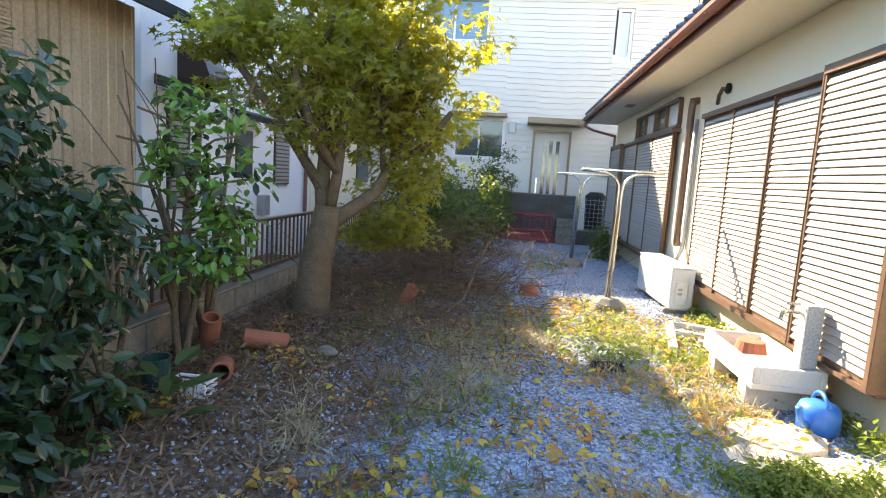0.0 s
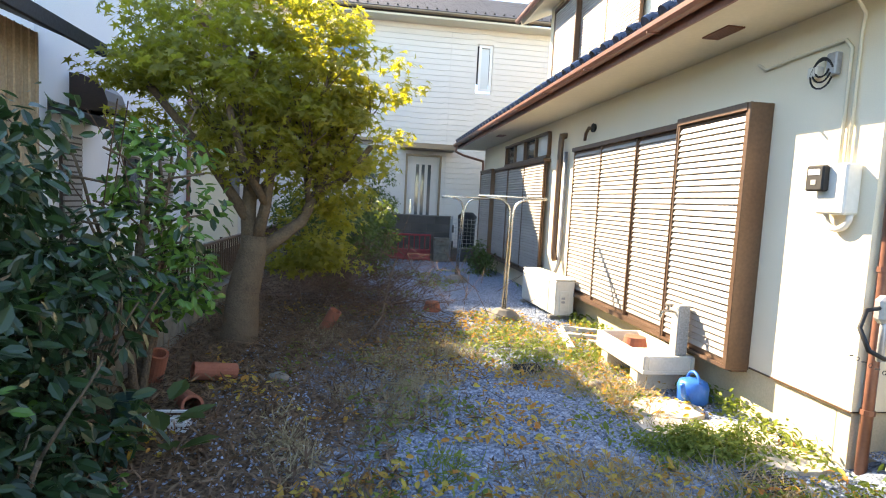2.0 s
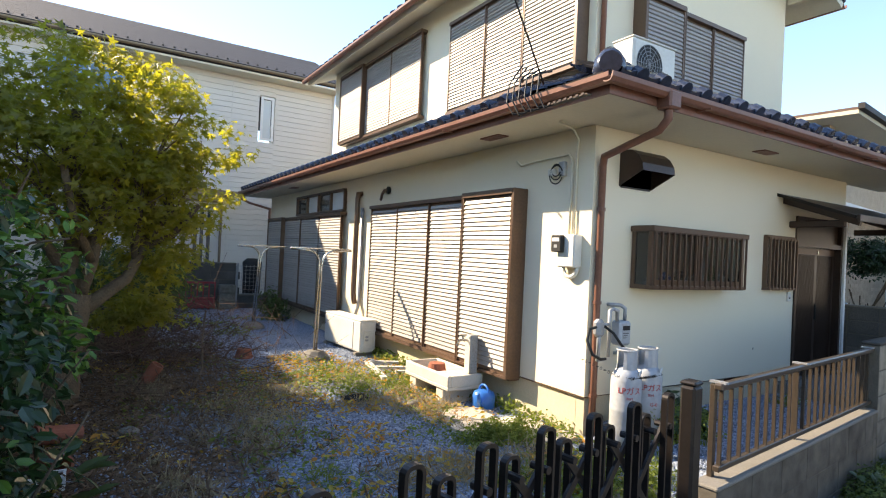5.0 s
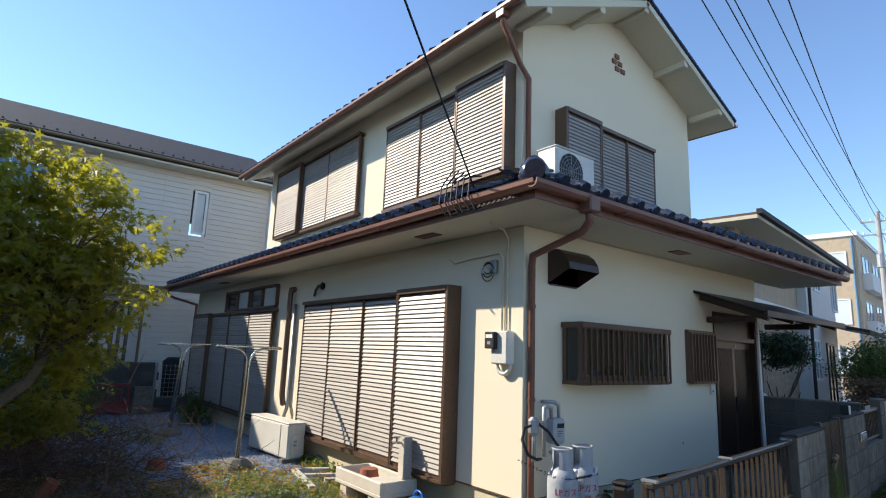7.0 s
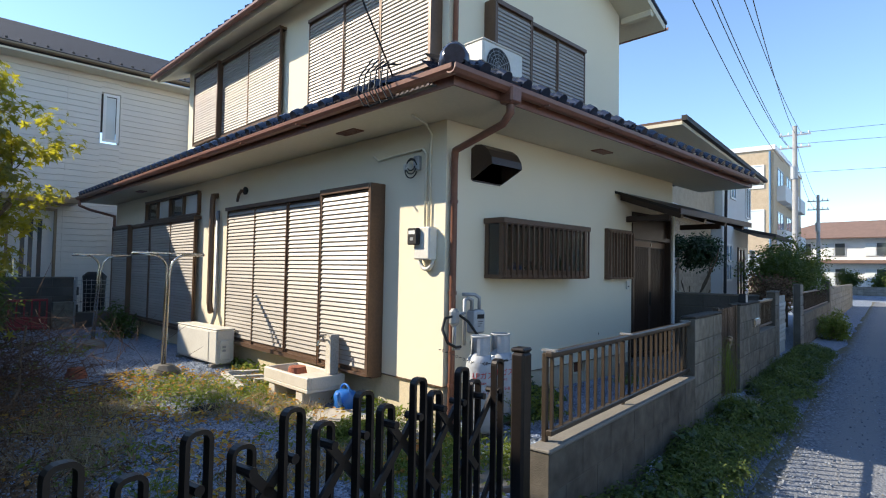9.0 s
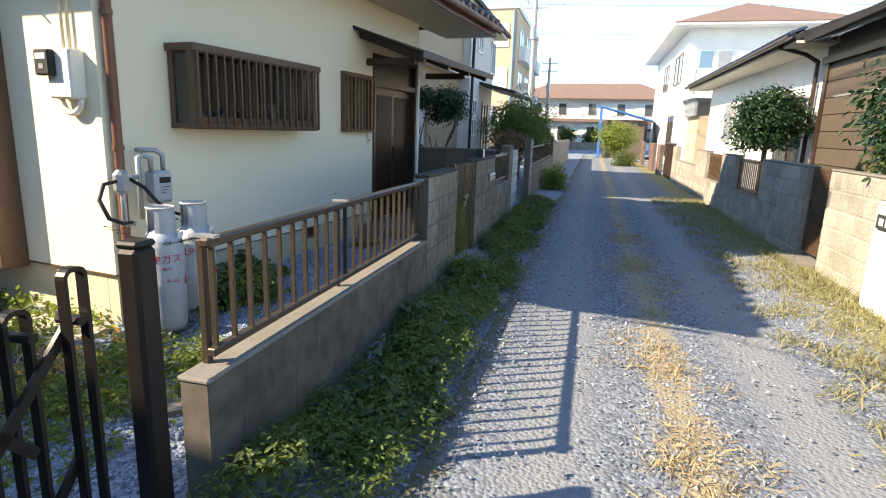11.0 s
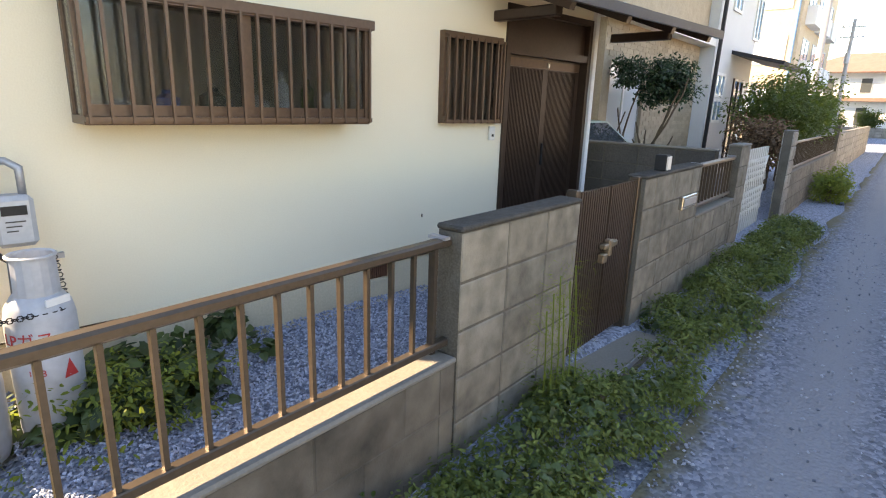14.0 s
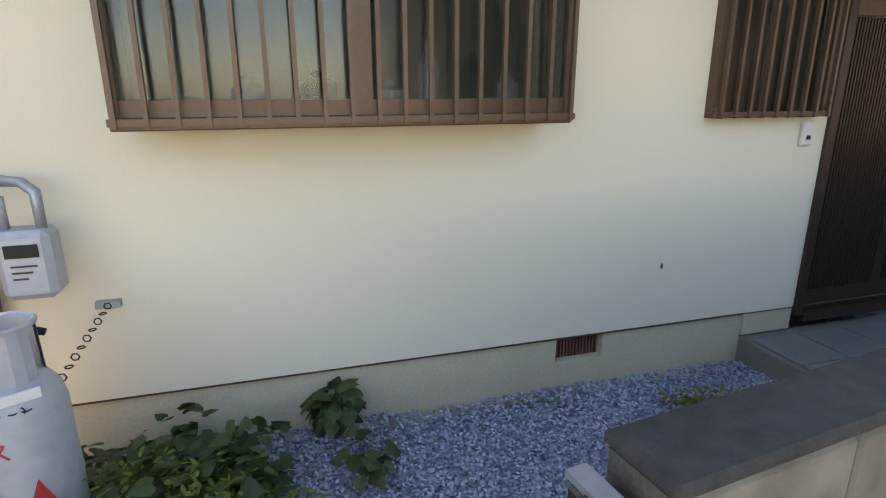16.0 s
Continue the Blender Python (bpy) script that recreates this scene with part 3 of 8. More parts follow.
# hip ridge
hip0, hip1 = Vector((EX, EY, ZE + 0.02)), Vector((EX + 1.55, EY + 1.55, ZE + tr * 1.55 + 0.03))
for i in range(9):
    a, b = hip0.lerp(hip1, i / 9), hip0.lerp(hip1, (i + 1.08) / 9)
    bm = bmesh.new()
    rod(bm, a + Vector((0, 0, 0.05)), b + Vector((0, 0, 0.035)), 0.085, 0.075, 12)
    part("hip_ridge", bm, M["tile"], lower_roof)
bm = bmesh.new()
lathe(bm, (EX + 0.12, EY + 0.12, ZE), [(0.1, 0.0), (0.13, 0.06), (0.12, 0.14), (0.08, 0.2), (0.03, 0.24)], 14)
part("ridge_end", bm, M["tile"], lower_roof, "round ornamental corner tile", smooth=True)

# upper storey
Z2, EZ2 = 3.3, 5.72
PEAKX = (W2 + E2) / 2
PEAKZ = EZ2 + math.tan(radians(24)) * (E2 - W2) / 2
for y0, y1 in ((F2, F2 + T), (B2 - T, B2)):
    bm = bmesh.new()
    vs = []
    for y in (y0, y1):
        vs.append([bm.verts.new(p) for p in ((W2, y, Z2), (E2, y, Z2), (E2, y, EZ2), (PEAKX, y, PEAKZ), (W2, y, EZ2))])
    bm.faces.new(vs[0])
    bm.faces.new(vs[1][::-1])
    for i in range(5):
        j = (i + 1) % 5
        bm.faces.new((vs[0][j], vs[0][i], vs[1][i], vs[1][j]))
    part("wall", bm, M["plaster"], house, "cream plaster gable wall")
part("wall", B(W2, F2 + T, Z2, W2 + T, B2 - T, EZ2), M["plaster"], house)
part("wall", B(E2 - T, F2 + T, Z2, E2, B2 - T, EZ2), M["plaster"], house)
upper_roof = part("roof", B(W2 + 0.2, F2 + 0.2, EZ2 - 0.02, E2 - 0.2, B2 - 0.2, EZ2), M["soffit"], house, "upper gable roof of glazed tiles")
OV, GO = 0.55, 0.55
t24 = math.tan(radians(24))
bm = bmesh.new()
for sgn in (-1, 1):
    xe = W2 - OV if sgn < 0 else E2 + OV
    ze = EZ2 - t24 * OV + 0.05
    pts = [(xe, F2 - GO, ze), (xe, B2 + GO, ze), (PEAKX, B2 + GO, PEAKZ + 0.05), (PEAKX, F2 - GO, PEAKZ + 0.05)]
    slab(bm, pts if sgn > 0 else pts[::-1], 0.09)
part("roof_deck", bm, M["soffit"], upper_roof, "cream boarded eaves and verge")
PITCH = 24.0
zt = EZ2 - t24 * OV + 0.06
tile_slope(upper_roof, (W2 - OV - 0.06, B2 + GO, zt), (0, -1, 0), (1, 0, 0), 35, 3)
bm = bmesh.new()
slab(bm, [(W2 - OV, F2 - GO, zt + 0.01), (PEAKX, F2 - GO, PEAKZ + 0.07), (PEAKX, B2 + GO, PEAKZ + 0.07), (W2 - OV, B2 + GO, zt + 0.01)], 0.015)
slab(bm, [(PEAKX, F2 - GO, PEAKZ + 0.07), (E2 + OV, F2 - GO, zt + 0.01), (E2 + OV, B2 + GO, zt + 0.01), (PEAKX, B2 + GO, PEAKZ + 0.07)], 0.015)
part("tile_sheet", bm, M["tile"], upper_roof)
verge = mesh_of(B(-0.05, -0.04, 0.0, 0.05, 0.25, 0.07, bevel=0.02), M["tile"], "verge_tile")
for sgn in (-1, 1):
    n = 10
    for i in range(n):
        f = i / n
        x = (W2 - OV) + (PEAKX - W2 + OV) * f if sgn < 0 else (E2 + OV) - (E2 + OV - PEAKX) * f
        z = zt + 0.01 + (PEAKZ + 0.07 - zt) * f
        part("verge_tile", verge, None, upper_roof, at=Matrix.Translation((x, F2 - GO + 0.03, z)) @ Matrix.Rotation(radians(90 * sgn), 4, "Z") @ Matrix.Rotation(radians(24), 4, "X") @ pose(0, 0, 0))
bm = bmesh.new()
rod(bm, (PEAKX, F2 - GO - 0.05, PEAKZ + 0.13), (PEAKX, B2 + GO, PEAKZ + 0.13), 0.1, seg=12)
part("ridge", bm, M["tile"], upper_roof)
# verge purlin ends under the gable overhang
for f in (0.0, 0.25, 0.5, 0.75, 1.0):
    x = (W2 - 0.1) + (E2 - W2 + 0.2) * f
    z = EZ2 + t24 * min(x - W2, E2 - x) - 0.07
    part("purlin", B(x - 0.05, F2 - GO + 0.02, z - 0.06, x + 0.05, F2, z + 0.04, bevel=0.008), M["soffit"], upper_roof)
bm = bmesh.new()
gutter(bm, (W2 - OV - 0.07, F2 - GO, zt + 0.0), (W2 - OV - 0.07, B2 + GO, zt + 0.0), (-1, 0, 0))
part("gutter", bm, M["gutter"], upper_roof)
bm = bmesh.new()
gutter(bm, (E2 + OV + 0.07, F2 - GO, zt), (E2 + OV + 0.07, B2 + GO, zt), (1, 0, 0))
part("gutter", bm, M["gutter"], upper_roof)
bm = bmesh.new()
tube(bm, [(W2 - OV - 0.05, F2 - 0.25, zt - 0.05), (W2 - OV - 0.05, F2 - 0.25, zt - 0.18), (W2 - 0.12, F2 - 0.06, zt - 0.45), (W2 + 0.06, F2 - 0.05, zt - 0.6), (W2 + 0.06, F2 - 0.05, 3.5)], 0.032, 8)
part("downpipe", bm, M["gutter"], house, smooth=True)
part("hopper", B(W2 - OV - 0.11, F2 - 0.32, zt - 0.14, W2 - OV + 0.01, F2 - 0.18, zt + 0.0, bevel=0.012), M["gutter"], house)
bm = bmesh.new()
for a, b in ((0, 0), (0.14, 0.0), (0.07, 0.1), (0.07, -0.1), (0.21, -0.1)):
    box(bm, PEAKX - 0.12 + a, F2 - 0.02, PEAKZ - 0.75 + b, PEAKX - 0.02 + a, F2, PEAKZ - 0.68 + b)
part("gable_vent", bm, M["gutter"], house, "reddish ornamental gable vent")


# storm shutters
def shutter(name, label, wall, u0, u1, z0, z1, panels, axis, box_last=True, side=-1, frame_top=0.0):
    """Louvred shutter on a wall facing -x (axis 'y') or -y (axis 'x'): frame, panels with slats, and the deeper box panel."""
    def P(u, o, z):
        return Vector((wall - o, u, z)) if axis == "y" else Vector((u, wall - o, z))

    def bx(a, b, o0, o1, za, zb, bevel=0.0):
        p, q = P(a, o0, za), P(b, o1, zb)
        return B(min(p.x, q.x), min(p.y, q.y), za, max(p.x, q.x), max(p.y, q.y), zb, bevel=bevel)
    root = thing(name, P((u0 + u1) / 2, 0, z0), label, "shutter")
    part("head_rail", bx(u0 - 0.02, u1 + 0.0, 0, 0.13, z1 - 0.03, z1 + 0.02), M["brown"], root)
    part("sill_rail", bx(u0 - 0.02, u1 + 0.0, 0, 0.13, z0 - 0.05, z0), M["brown"], root)
    w = (u1 - u0) / panels
    pitch = 0.05
    n = int((z1 - z0 - 0.1) / pitch)
    pitch = (z1 - z0 - 0.1) / n
    sm = bmesh.new()
    hw = w / 2 - 0.022
    dirv = Vector((0, 1, 0)) if axis == "y" else Vector((1, 0, 0))
    outv = Vector((-1, 0, 0)) if axis == "y" else Vector((0, -1, 0))
    prof = [(0.0, 0.0), (0.016, 0.004), (0.018, 0.010), (0.004, pitch * 0.93), (0.0, pitch * 0.93)]
    ends = [[sm.verts.new(dirv * e + outv * o + Vector((0, 0, z))) for o, z in prof] for e in (-hw, hw)]
    for j in range(len(prof)):
        k = (j + 1) % len(prof)
        sm.faces.new((ends[0][j], ends[0][k], ends[1][k], ends[1][j]))
    sm.faces.new(ends[0][::-1])
    sm.faces.new(ends[1])
    bmesh.ops.recalc_face_normals(sm, faces=sm.faces)
    slat = mesh_of(sm, M["slat"], "slat")
    for i in range(panels):
        a, b = u0 + w * i, u0 + w * (i + 1)
        deep = 0.16 if (box_last and i == (0 if side < 0 else panels - 1)) else 0.085 - 0.012 * (i % 2)
        panel = part("panel", bx(a, b, deep - 0.012, deep, z0 + 0.002, z1 - 0.032), M["brown"], root)
        for c0, c1 in ((a, a + 0.022), (b - 0.022, b)):
            part("stile", bx(c0, c1, deep - 0.03, deep + 0.022, z0, z1 - 0.03), M["brown"], panel)
        for j in range(n):
            part("slat", slat, None, panel, at=Matrix.Translation(P((a + b) / 2, deep, z0 + 0.04 + j * pitch)))
        if deep > 0.1:
            part("box_case", bx(a - 0.035, a - 0.001, 0, deep + 0.03, z0 - 0.03, z1 + 0.03, bevel=0.004), M["brown"], root, "bronze brown shutter box side")
            part("box_case", bx(b + 0.001, b + 0.02, 0, deep + 0.028, z0 - 0.03, z1 + 0.03, bevel=0.004), M["brown"], root)
            part("box_top", bx(a, b, 0, deep + 0.035, z1 - 0.028, z1 + 0.03), M["brown"], root)
            part("box_bottom", bx(a, b, 0, deep + 0.025, z0 - 0.03, z0 - 0.002), M["brown"], root)
    return root


shutter("storm_shutter", "closed bronze louvred shutters with box over the garden window", WX, 4.44, 8.14, 0.25, 2.185, 4, "y")
shutter("storm_shutter", "closed brown louvred shutters below a high transom window", WX, 9.42, 14.15, 0.24, 2.14, 4, "y", side=1)
shutter("storm_shutter", "closed upper-floor louvred shutters, three wide panels", W2, 4.57, 7.43, 3.74, 5.15, 3, "y")
shutter("storm_shutter", "closed upper-floor louvred shutters beside the back corner", W2, 8.36, 11.95, 3.88, 5.36, 3, "y", side=1)
shutter("storm_shutter", "closed brown louvred shutters on the gable wall", F2, 4.56, 6.72, 3.62, 4.68, 3, "x")
# transom window over the far shutter
tw = thing("transom_window", (WX, 10.8, 2.2), "high dark aluminium transom window with glass panes", "window")
bm = bmesh.new()
for z in (2.2, 2.58):
    box(bm, WX - 0.07, 9.45, z - 0.02, WX + 0.04, 12.25, z + 0.02)
for y in (9.45, 10.15, 10.85, 11.55, 12.25):
    box(bm, WX - 0.06, y - 0.02, 2.22, WX + 0.035, y + 0.02, 2.56)
part("window_frame", bm, M["brown"], tw)
for i in range(4):
    part("pane", B(WX - 0.01, 9.48 + i * 0.7, 2.225, WX - 0.004, 10.12 + i * 0.7, 2.555), M["curtain" if i % 2 == 0 else "darkglass"], tw)


# kitchen bay window with grille
def grille_window(name, label, x0, x1, z0, z1, out, bars, bay):
    root = thing(name, ((x0 + x1) / 2, FY, z0), label, "window")
    y = FY - out
    if bay:
        part("top_cap", B(x0 - 0.02, y - 0.03, z1 - 0.045, x1 + 0.02, FY, z1 + 0.01, bevel=0.006), M["brown"], root)
        part("bottom_shelf", B(x0, y, z0 - 0.01, x1, FY, z0 + 0.03, bevel=0.004), M["brown"], root)
        bm = bmesh.new()
        for x in (x0, x1 - 0.03):
            for yy in (y + 0.01, FY - 0.05):
                box(bm, x, yy, z0 + 0.03, x + 0.03, yy + 0.04, z1 - 0.045)
        box(bm, x0 + 0.03, y + 0.02, z0 + 0.03, x1 - 0.03, y + 0.06, z0 + 0.08)
        box(bm, (x0 + x1) / 2 - 0.03, y + 0.02, z0 + 0.08, (x0 + x1) / 2 + 0.03, y + 0.055, z1 - 0.045)
        part("window_frame", bm, M["brown"], root)
        part("side_pane", B(x0 + 0.01, y + 0.05, z0 + 0.03, x0 + 0.016, FY - 0.05, z1 - 0.045), M["frost"], root, "frosted side pane").visible_shadow = False
        part("side_pane", B(x1 - 0.016, y + 0.05, z0 + 0.03, x1 - 0.01, FY - 0.05, z1 - 0.045), M["frost"], root)
        mid = (x0 + x1) / 2
        for a, b, o in ((x0 + 0.03, mid - 0.03, 0.045), (mid + 0.03, x1 - 0.03, 0.03)):
            part("pane", B(a, y + o, z0 + 0.08, b, y + o + 0.006, z1 - 0.05), M["frost"], root, "frosted textured pane").visible_shadow = False
    else:
        bm = bmesh.new()
        for x in (x0, x1 - 0.025):
            box(bm, x, FY - 0.05, z0, x + 0.025, FY + 0.05, z1)
        for z in (z0, z1 - 0.025):
            box(bm, x0 + 0.025, FY - 0.05, z, x1 - 0.025, FY + 0.05, z + 0.025)
        box(bm, (x0 + x1) / 2 - 0.02, FY + 0.0, z0 + 0.025, (x0 + x1) / 2 + 0.02, FY + 0.03, z1 - 0.025)
        part("window_frame", bm, M["brown"], root)
        for a, b in ((x0 + 0.025, (x0 + x1) / 2 - 0.02), ((x0 + x1) / 2 + 0.02, x1 - 0.025)):
            part("pane", B(a, FY + 0.01, z0 + 0.025, b, FY + 0.016, z1 - 0.025), M["frost"], root)
    bar = mesh_of(B(-0.007, -0.012, z0 + 0.0, 0.007, 0.008, z1 - 0.03), M["brown"], "bar")
    yb = y - 0.02 if bay else FY - 0.075
    for i in range(bars):
        x = x0 + 0.02 + (x1 - x0 - 0.04) * i / (bars - 1)
        part("bar", bar, None, root, at=Matrix.Translation((x, yb, 0)))
    for z in (z0 + 0.005, z1 - 0.05):
        part("grille_rail", B(x0, yb - 0.004, z, x1, yb + 0.02, z + 0.022), M["brown"], root)
    for x in (x0, x1 - 0.012):
        if not bay:
            part("grille_side", B(x, yb, z0 + 0.03, x + 0.012, FY - 0.05, z0 + 0.05), M["brown"], root)
    return root


grille_window("bay_window", "brown aluminium kitchen bay window with upright bars and frosted panes", 3.55, 5.085, 1.26, 1.84, 0.245, 18, True)
grille_window("small_window", "small brown window with upright security bars beside the door", 5.89, 6.54, 1.245, 1.90, 0.0, 9, False)
# things kept on the shelf inside the kitchen window
for x, h, w, key in ((3.74, 0.08, 0.07, "white"), (3.95, 0.13, 0.06, "blue"), (4.18, 0.15, 0.07, "green_plastic"), (4.42, 0.12, 0.07, "white"), (4.57, 0.25, 0.045, "white"), (4.74, 0.22, 0.04, "young"), (4.88, 0.15, 0.05, "white")):
    bm = bmesh.new()
    lathe(bm, (x, FY - 0.09, 1.284), [(w * 0.8, 0), (w, 0.02), (w, h * 0.7), (w * 0.4, h * 0.85), (w * 0.4, h)], 12)
    tagged(part("bottle", bm, M[key]), "plastic bottle standing on the window shelf", "bottle", "bottles on the window shelf")

# entrance: sliding doors, transom, canopy
door = thing("entrance_door", (7.4, FY, 0.2), "dark brown sliding entrance doors with fine upright slats", "door")
D0, D1 = 6.62, 7.86
bm = bmesh.new()
for x in (D0, D1 - 0.05):
    box(bm, x, FY - 0.02, 0.2, x + 0.05, FY + 0.12, 2.18)
box(bm, D0 + 0.05, FY - 0.015, 1.80, D1 - 0.05, FY + 0.11, 1.86)
box(bm, D0 + 0.05, FY - 0.02, 2.13, D1 - 0.05, FY + 0.12, 2.18)
box(bm, D0 + 0.05, FY - 0.03, 0.16, D1 - 0.05, FY + 0.12, 0.2)
part("door_frame", bm, M["doorbrown"], door)
bm = bmesh.new()
box(bm, D0 + 0.05, FY + 0.03, 1.86, D1 - 0.05, FY + 0.04, 2.13)
part("transom_panel", bm, M["doorbrown"], door)
strip = mesh_of(B(-0.004, -0.008, 0.32, 0.004, 0.0, 1.70), M["doorbrown"], "slat")
for a, b, o in ((D0 + 0.05, 7.26, 0.03), (7.21, D1 - 0.05, 0.065)):
    bm = bmesh.new()
    box(bm, a, FY + o, 0.2, b, FY + o + 0.03, 1.80, bevel=0.004)
    leaf = part("door_leaf", bm, M["doorbrown"], door)
    k = int((b - a - 0.12) / 0.02)
    for i in range(k):
        part("slat", strip, None, leaf, at=Matrix.Translation((a + 0.07 + i * 0.02, FY + o, 0)))
    part("head_band", B(a + 0.02, FY + o - 0.012, 1.71, b - 0.02, FY + o, 1.78), M["brown"], leaf)
part("handle", B(7.225, FY + 0.01, 0.86, 7.245, FY + 0.03, 1.06, bevel=0.004), M["black"], door, "black door pull")
part("lock", B(7.22, FY + 0.0, 1.72, 7.24, FY + 0.03, 1.76), M["steel"], door)
canopy = thing("door_canopy", (7.6, FY, 2.1), "dark brown timber canopy roof over the entrance", "canopy")
bm = bmesh.new()
slab(bm, [(6.15, FY, 2.42), (6.15, FY - 0.85, 2.12), (8.75, FY - 0.85, 2.12), (8.75, FY, 2.42)], 0.035)
part("roof_panel", bm, M["darkgate"], canopy)
bm = bmesh.new()
box(bm, 6.15, FY - 0.88, 2.06, 8.75, FY - 0.85, 2.13)
part("edge_board", bm, M["doorbrown"], canopy)
for x in (6.3, 7.05, 7.8, 8.55):
    bm = bmesh.new()
    slab(bm, [(x, FY, 2.38), (x, FY - 0.83, 2.085), (x + 0.06, FY - 0.83, 2.085), (x + 0.06, FY, 2.38)], 0.07)
    part("rafter", bm, M["doorbrown"], canopy)
for x in (6.45, 8.2):
    part("bracket", B(x, FY - 0.6, 2.02, x + 0.08, FY, 2.10, bevel=0.01), M["doorbrown"], canopy)
part("post", B(7.865, FY - 0.045, 0.13, 7.92, FY - 0.002, 2.3), M["white"], canopy, "pale upright trim beside the door")
icom = thing("doorbell", (6.49, FY, 1.1), "small cream doorbell on the wall", "doorbell")
part("body", B(6.455, FY - 0.025, 1.105, 6.525, FY, 1.22, bevel=0.006), M["acwhite"], icom)
part("button", B(6.48, FY - 0.031, 1.135, 6.50, FY - 0.025, 1.155), M["black"], icom)
porch = tagged(part("porch_floor", B(6.30, FY - 1.25, -0.16, 8.9, FY + 0.03, 0.108, bevel=0.01), M["cap"]), "grey tiled entrance step", "step", kind="structure")
PORCH_TILE = mesh_of(B(-0.145, -0.145, 0.0, 0.145, 0.145, 0.012, bevel=0.003), M["porch"], "tile")
for i in range(8):
    for k in range(4):
        part("tile", PORCH_TILE, None, porch, at=Matrix.Translation((6.46 + i * 0.298, FY - 1.10 + k * 0.298, 0.108)))
tagged(part("porch_riser", B(6.30, FY + 0.001, 0.12, 6.615, FY + 0.03, PB), M["concrete"]), "plinth beside the door", "plinth", kind="structure")

# ---- ground and road ----
def ground_mat():
    m = bpy.data.materials.new("yard_ground")
    m.use_nodes = True
    n, l = m.node_tree.nodes, m.node_tree.links
    b = n["Principled BSDF"]
    b.inputs["Roughness"].default_value = 0.92
    b.inputs["Specular IOR Level"].default_value = 0.25
    geo = n.new("ShaderNodeNewGeometry")
    vor = n.new("ShaderNodeTexVoronoi")
    vor.inputs["Scale"].default_value = 55
    l.new(geo.outputs["Position"], vor.inputs["Vector"])
    sep = n.new("ShaderNodeSeparateColor")
    l.new(vor.outputs["Color"], sep.inputs[0])
    stone = n.new("ShaderNodeValToRGB")
    stone.color_ramp.elements[0].color, stone.color_ramp.elements[1].color = (0.10, 0.125, 0.165, 1), (0.33, 0.385, 0.47, 1)
    l.new(sep.outputs[0], stone.inputs[0])
    nz = n.new("ShaderNodeTexNoise")
    nz.inputs["Scale"].default_value, nz.inputs["Detail"].default_value = 1.3, 6
    l.new(geo.outputs["Position"], nz.inputs["Vector"])
    fine = n.new("ShaderNodeTexNoise")
    fine.inputs["Scale"].default_value, fine.inputs["Detail"].default_value = 35, 5
    l.new(geo.outputs["Position"], fine.inputs["Vector"])
    soil = n.new("ShaderNodeValToRGB")
    soil.color_ramp.elements[0].color, soil.color_ramp.elements[1].color = (0.07, 0.04, 0.025, 1), (0.22, 0.14, 0.085, 1)
    soil.color_ramp.elements[0].position, soil.color_ramp.elements[1].position = 0.35, 0.65
    l.new(fine.outputs["Fac"], soil.inputs[0])
    xyz = n.new("ShaderNodeSeparateXYZ")
    l.new(geo.outputs["Position"], xyz.inputs[0])
    # soil towards the planted side, gravel in the open yard
    a = n.new("ShaderNodeMapRange")
    a.inputs["From Min"].default_value, a.inputs["From Max"].default_value = -0.6, 0.85
    l.new(xyz.outputs["X"], a.inputs["Value"])
    add = n.new("ShaderNodeMath")
    add.operation = "ADD"
    l.new(a.outputs[0], add.inputs[0])
    l.new(nz.outputs["Fac"], add.inputs[1])
    edge = n.new("ShaderNodeMapRange")
    edge.inputs["From Min"].default_value, edge.inputs["From Max"].default_value = 0.75, 1.0
    l.new(add.outputs[0], edge.inputs["Value"])
    mix = n.new("ShaderNodeMix")
    mix.data_type = "RGBA"
    l.new(edge.outputs[0], mix.inputs["Factor"])
    l.new(soil.outputs[0], mix.inputs["A"])
    l.new(stone.outputs[0], mix.inputs["B"])
    l.new(mix.outputs["Result"], b.inputs["Base Color"])
    bp = n.new("ShaderNodeBump")
    bp.inputs["Strength"].default_value, bp.inputs["Distance"].default_value = 0.8, 0.012
    bp.invert = True
    l.new(vor.outputs["Distance"], bp.inputs["Height"])
    l.new(bp.outputs[0], b.inputs["Normal"])
    return m


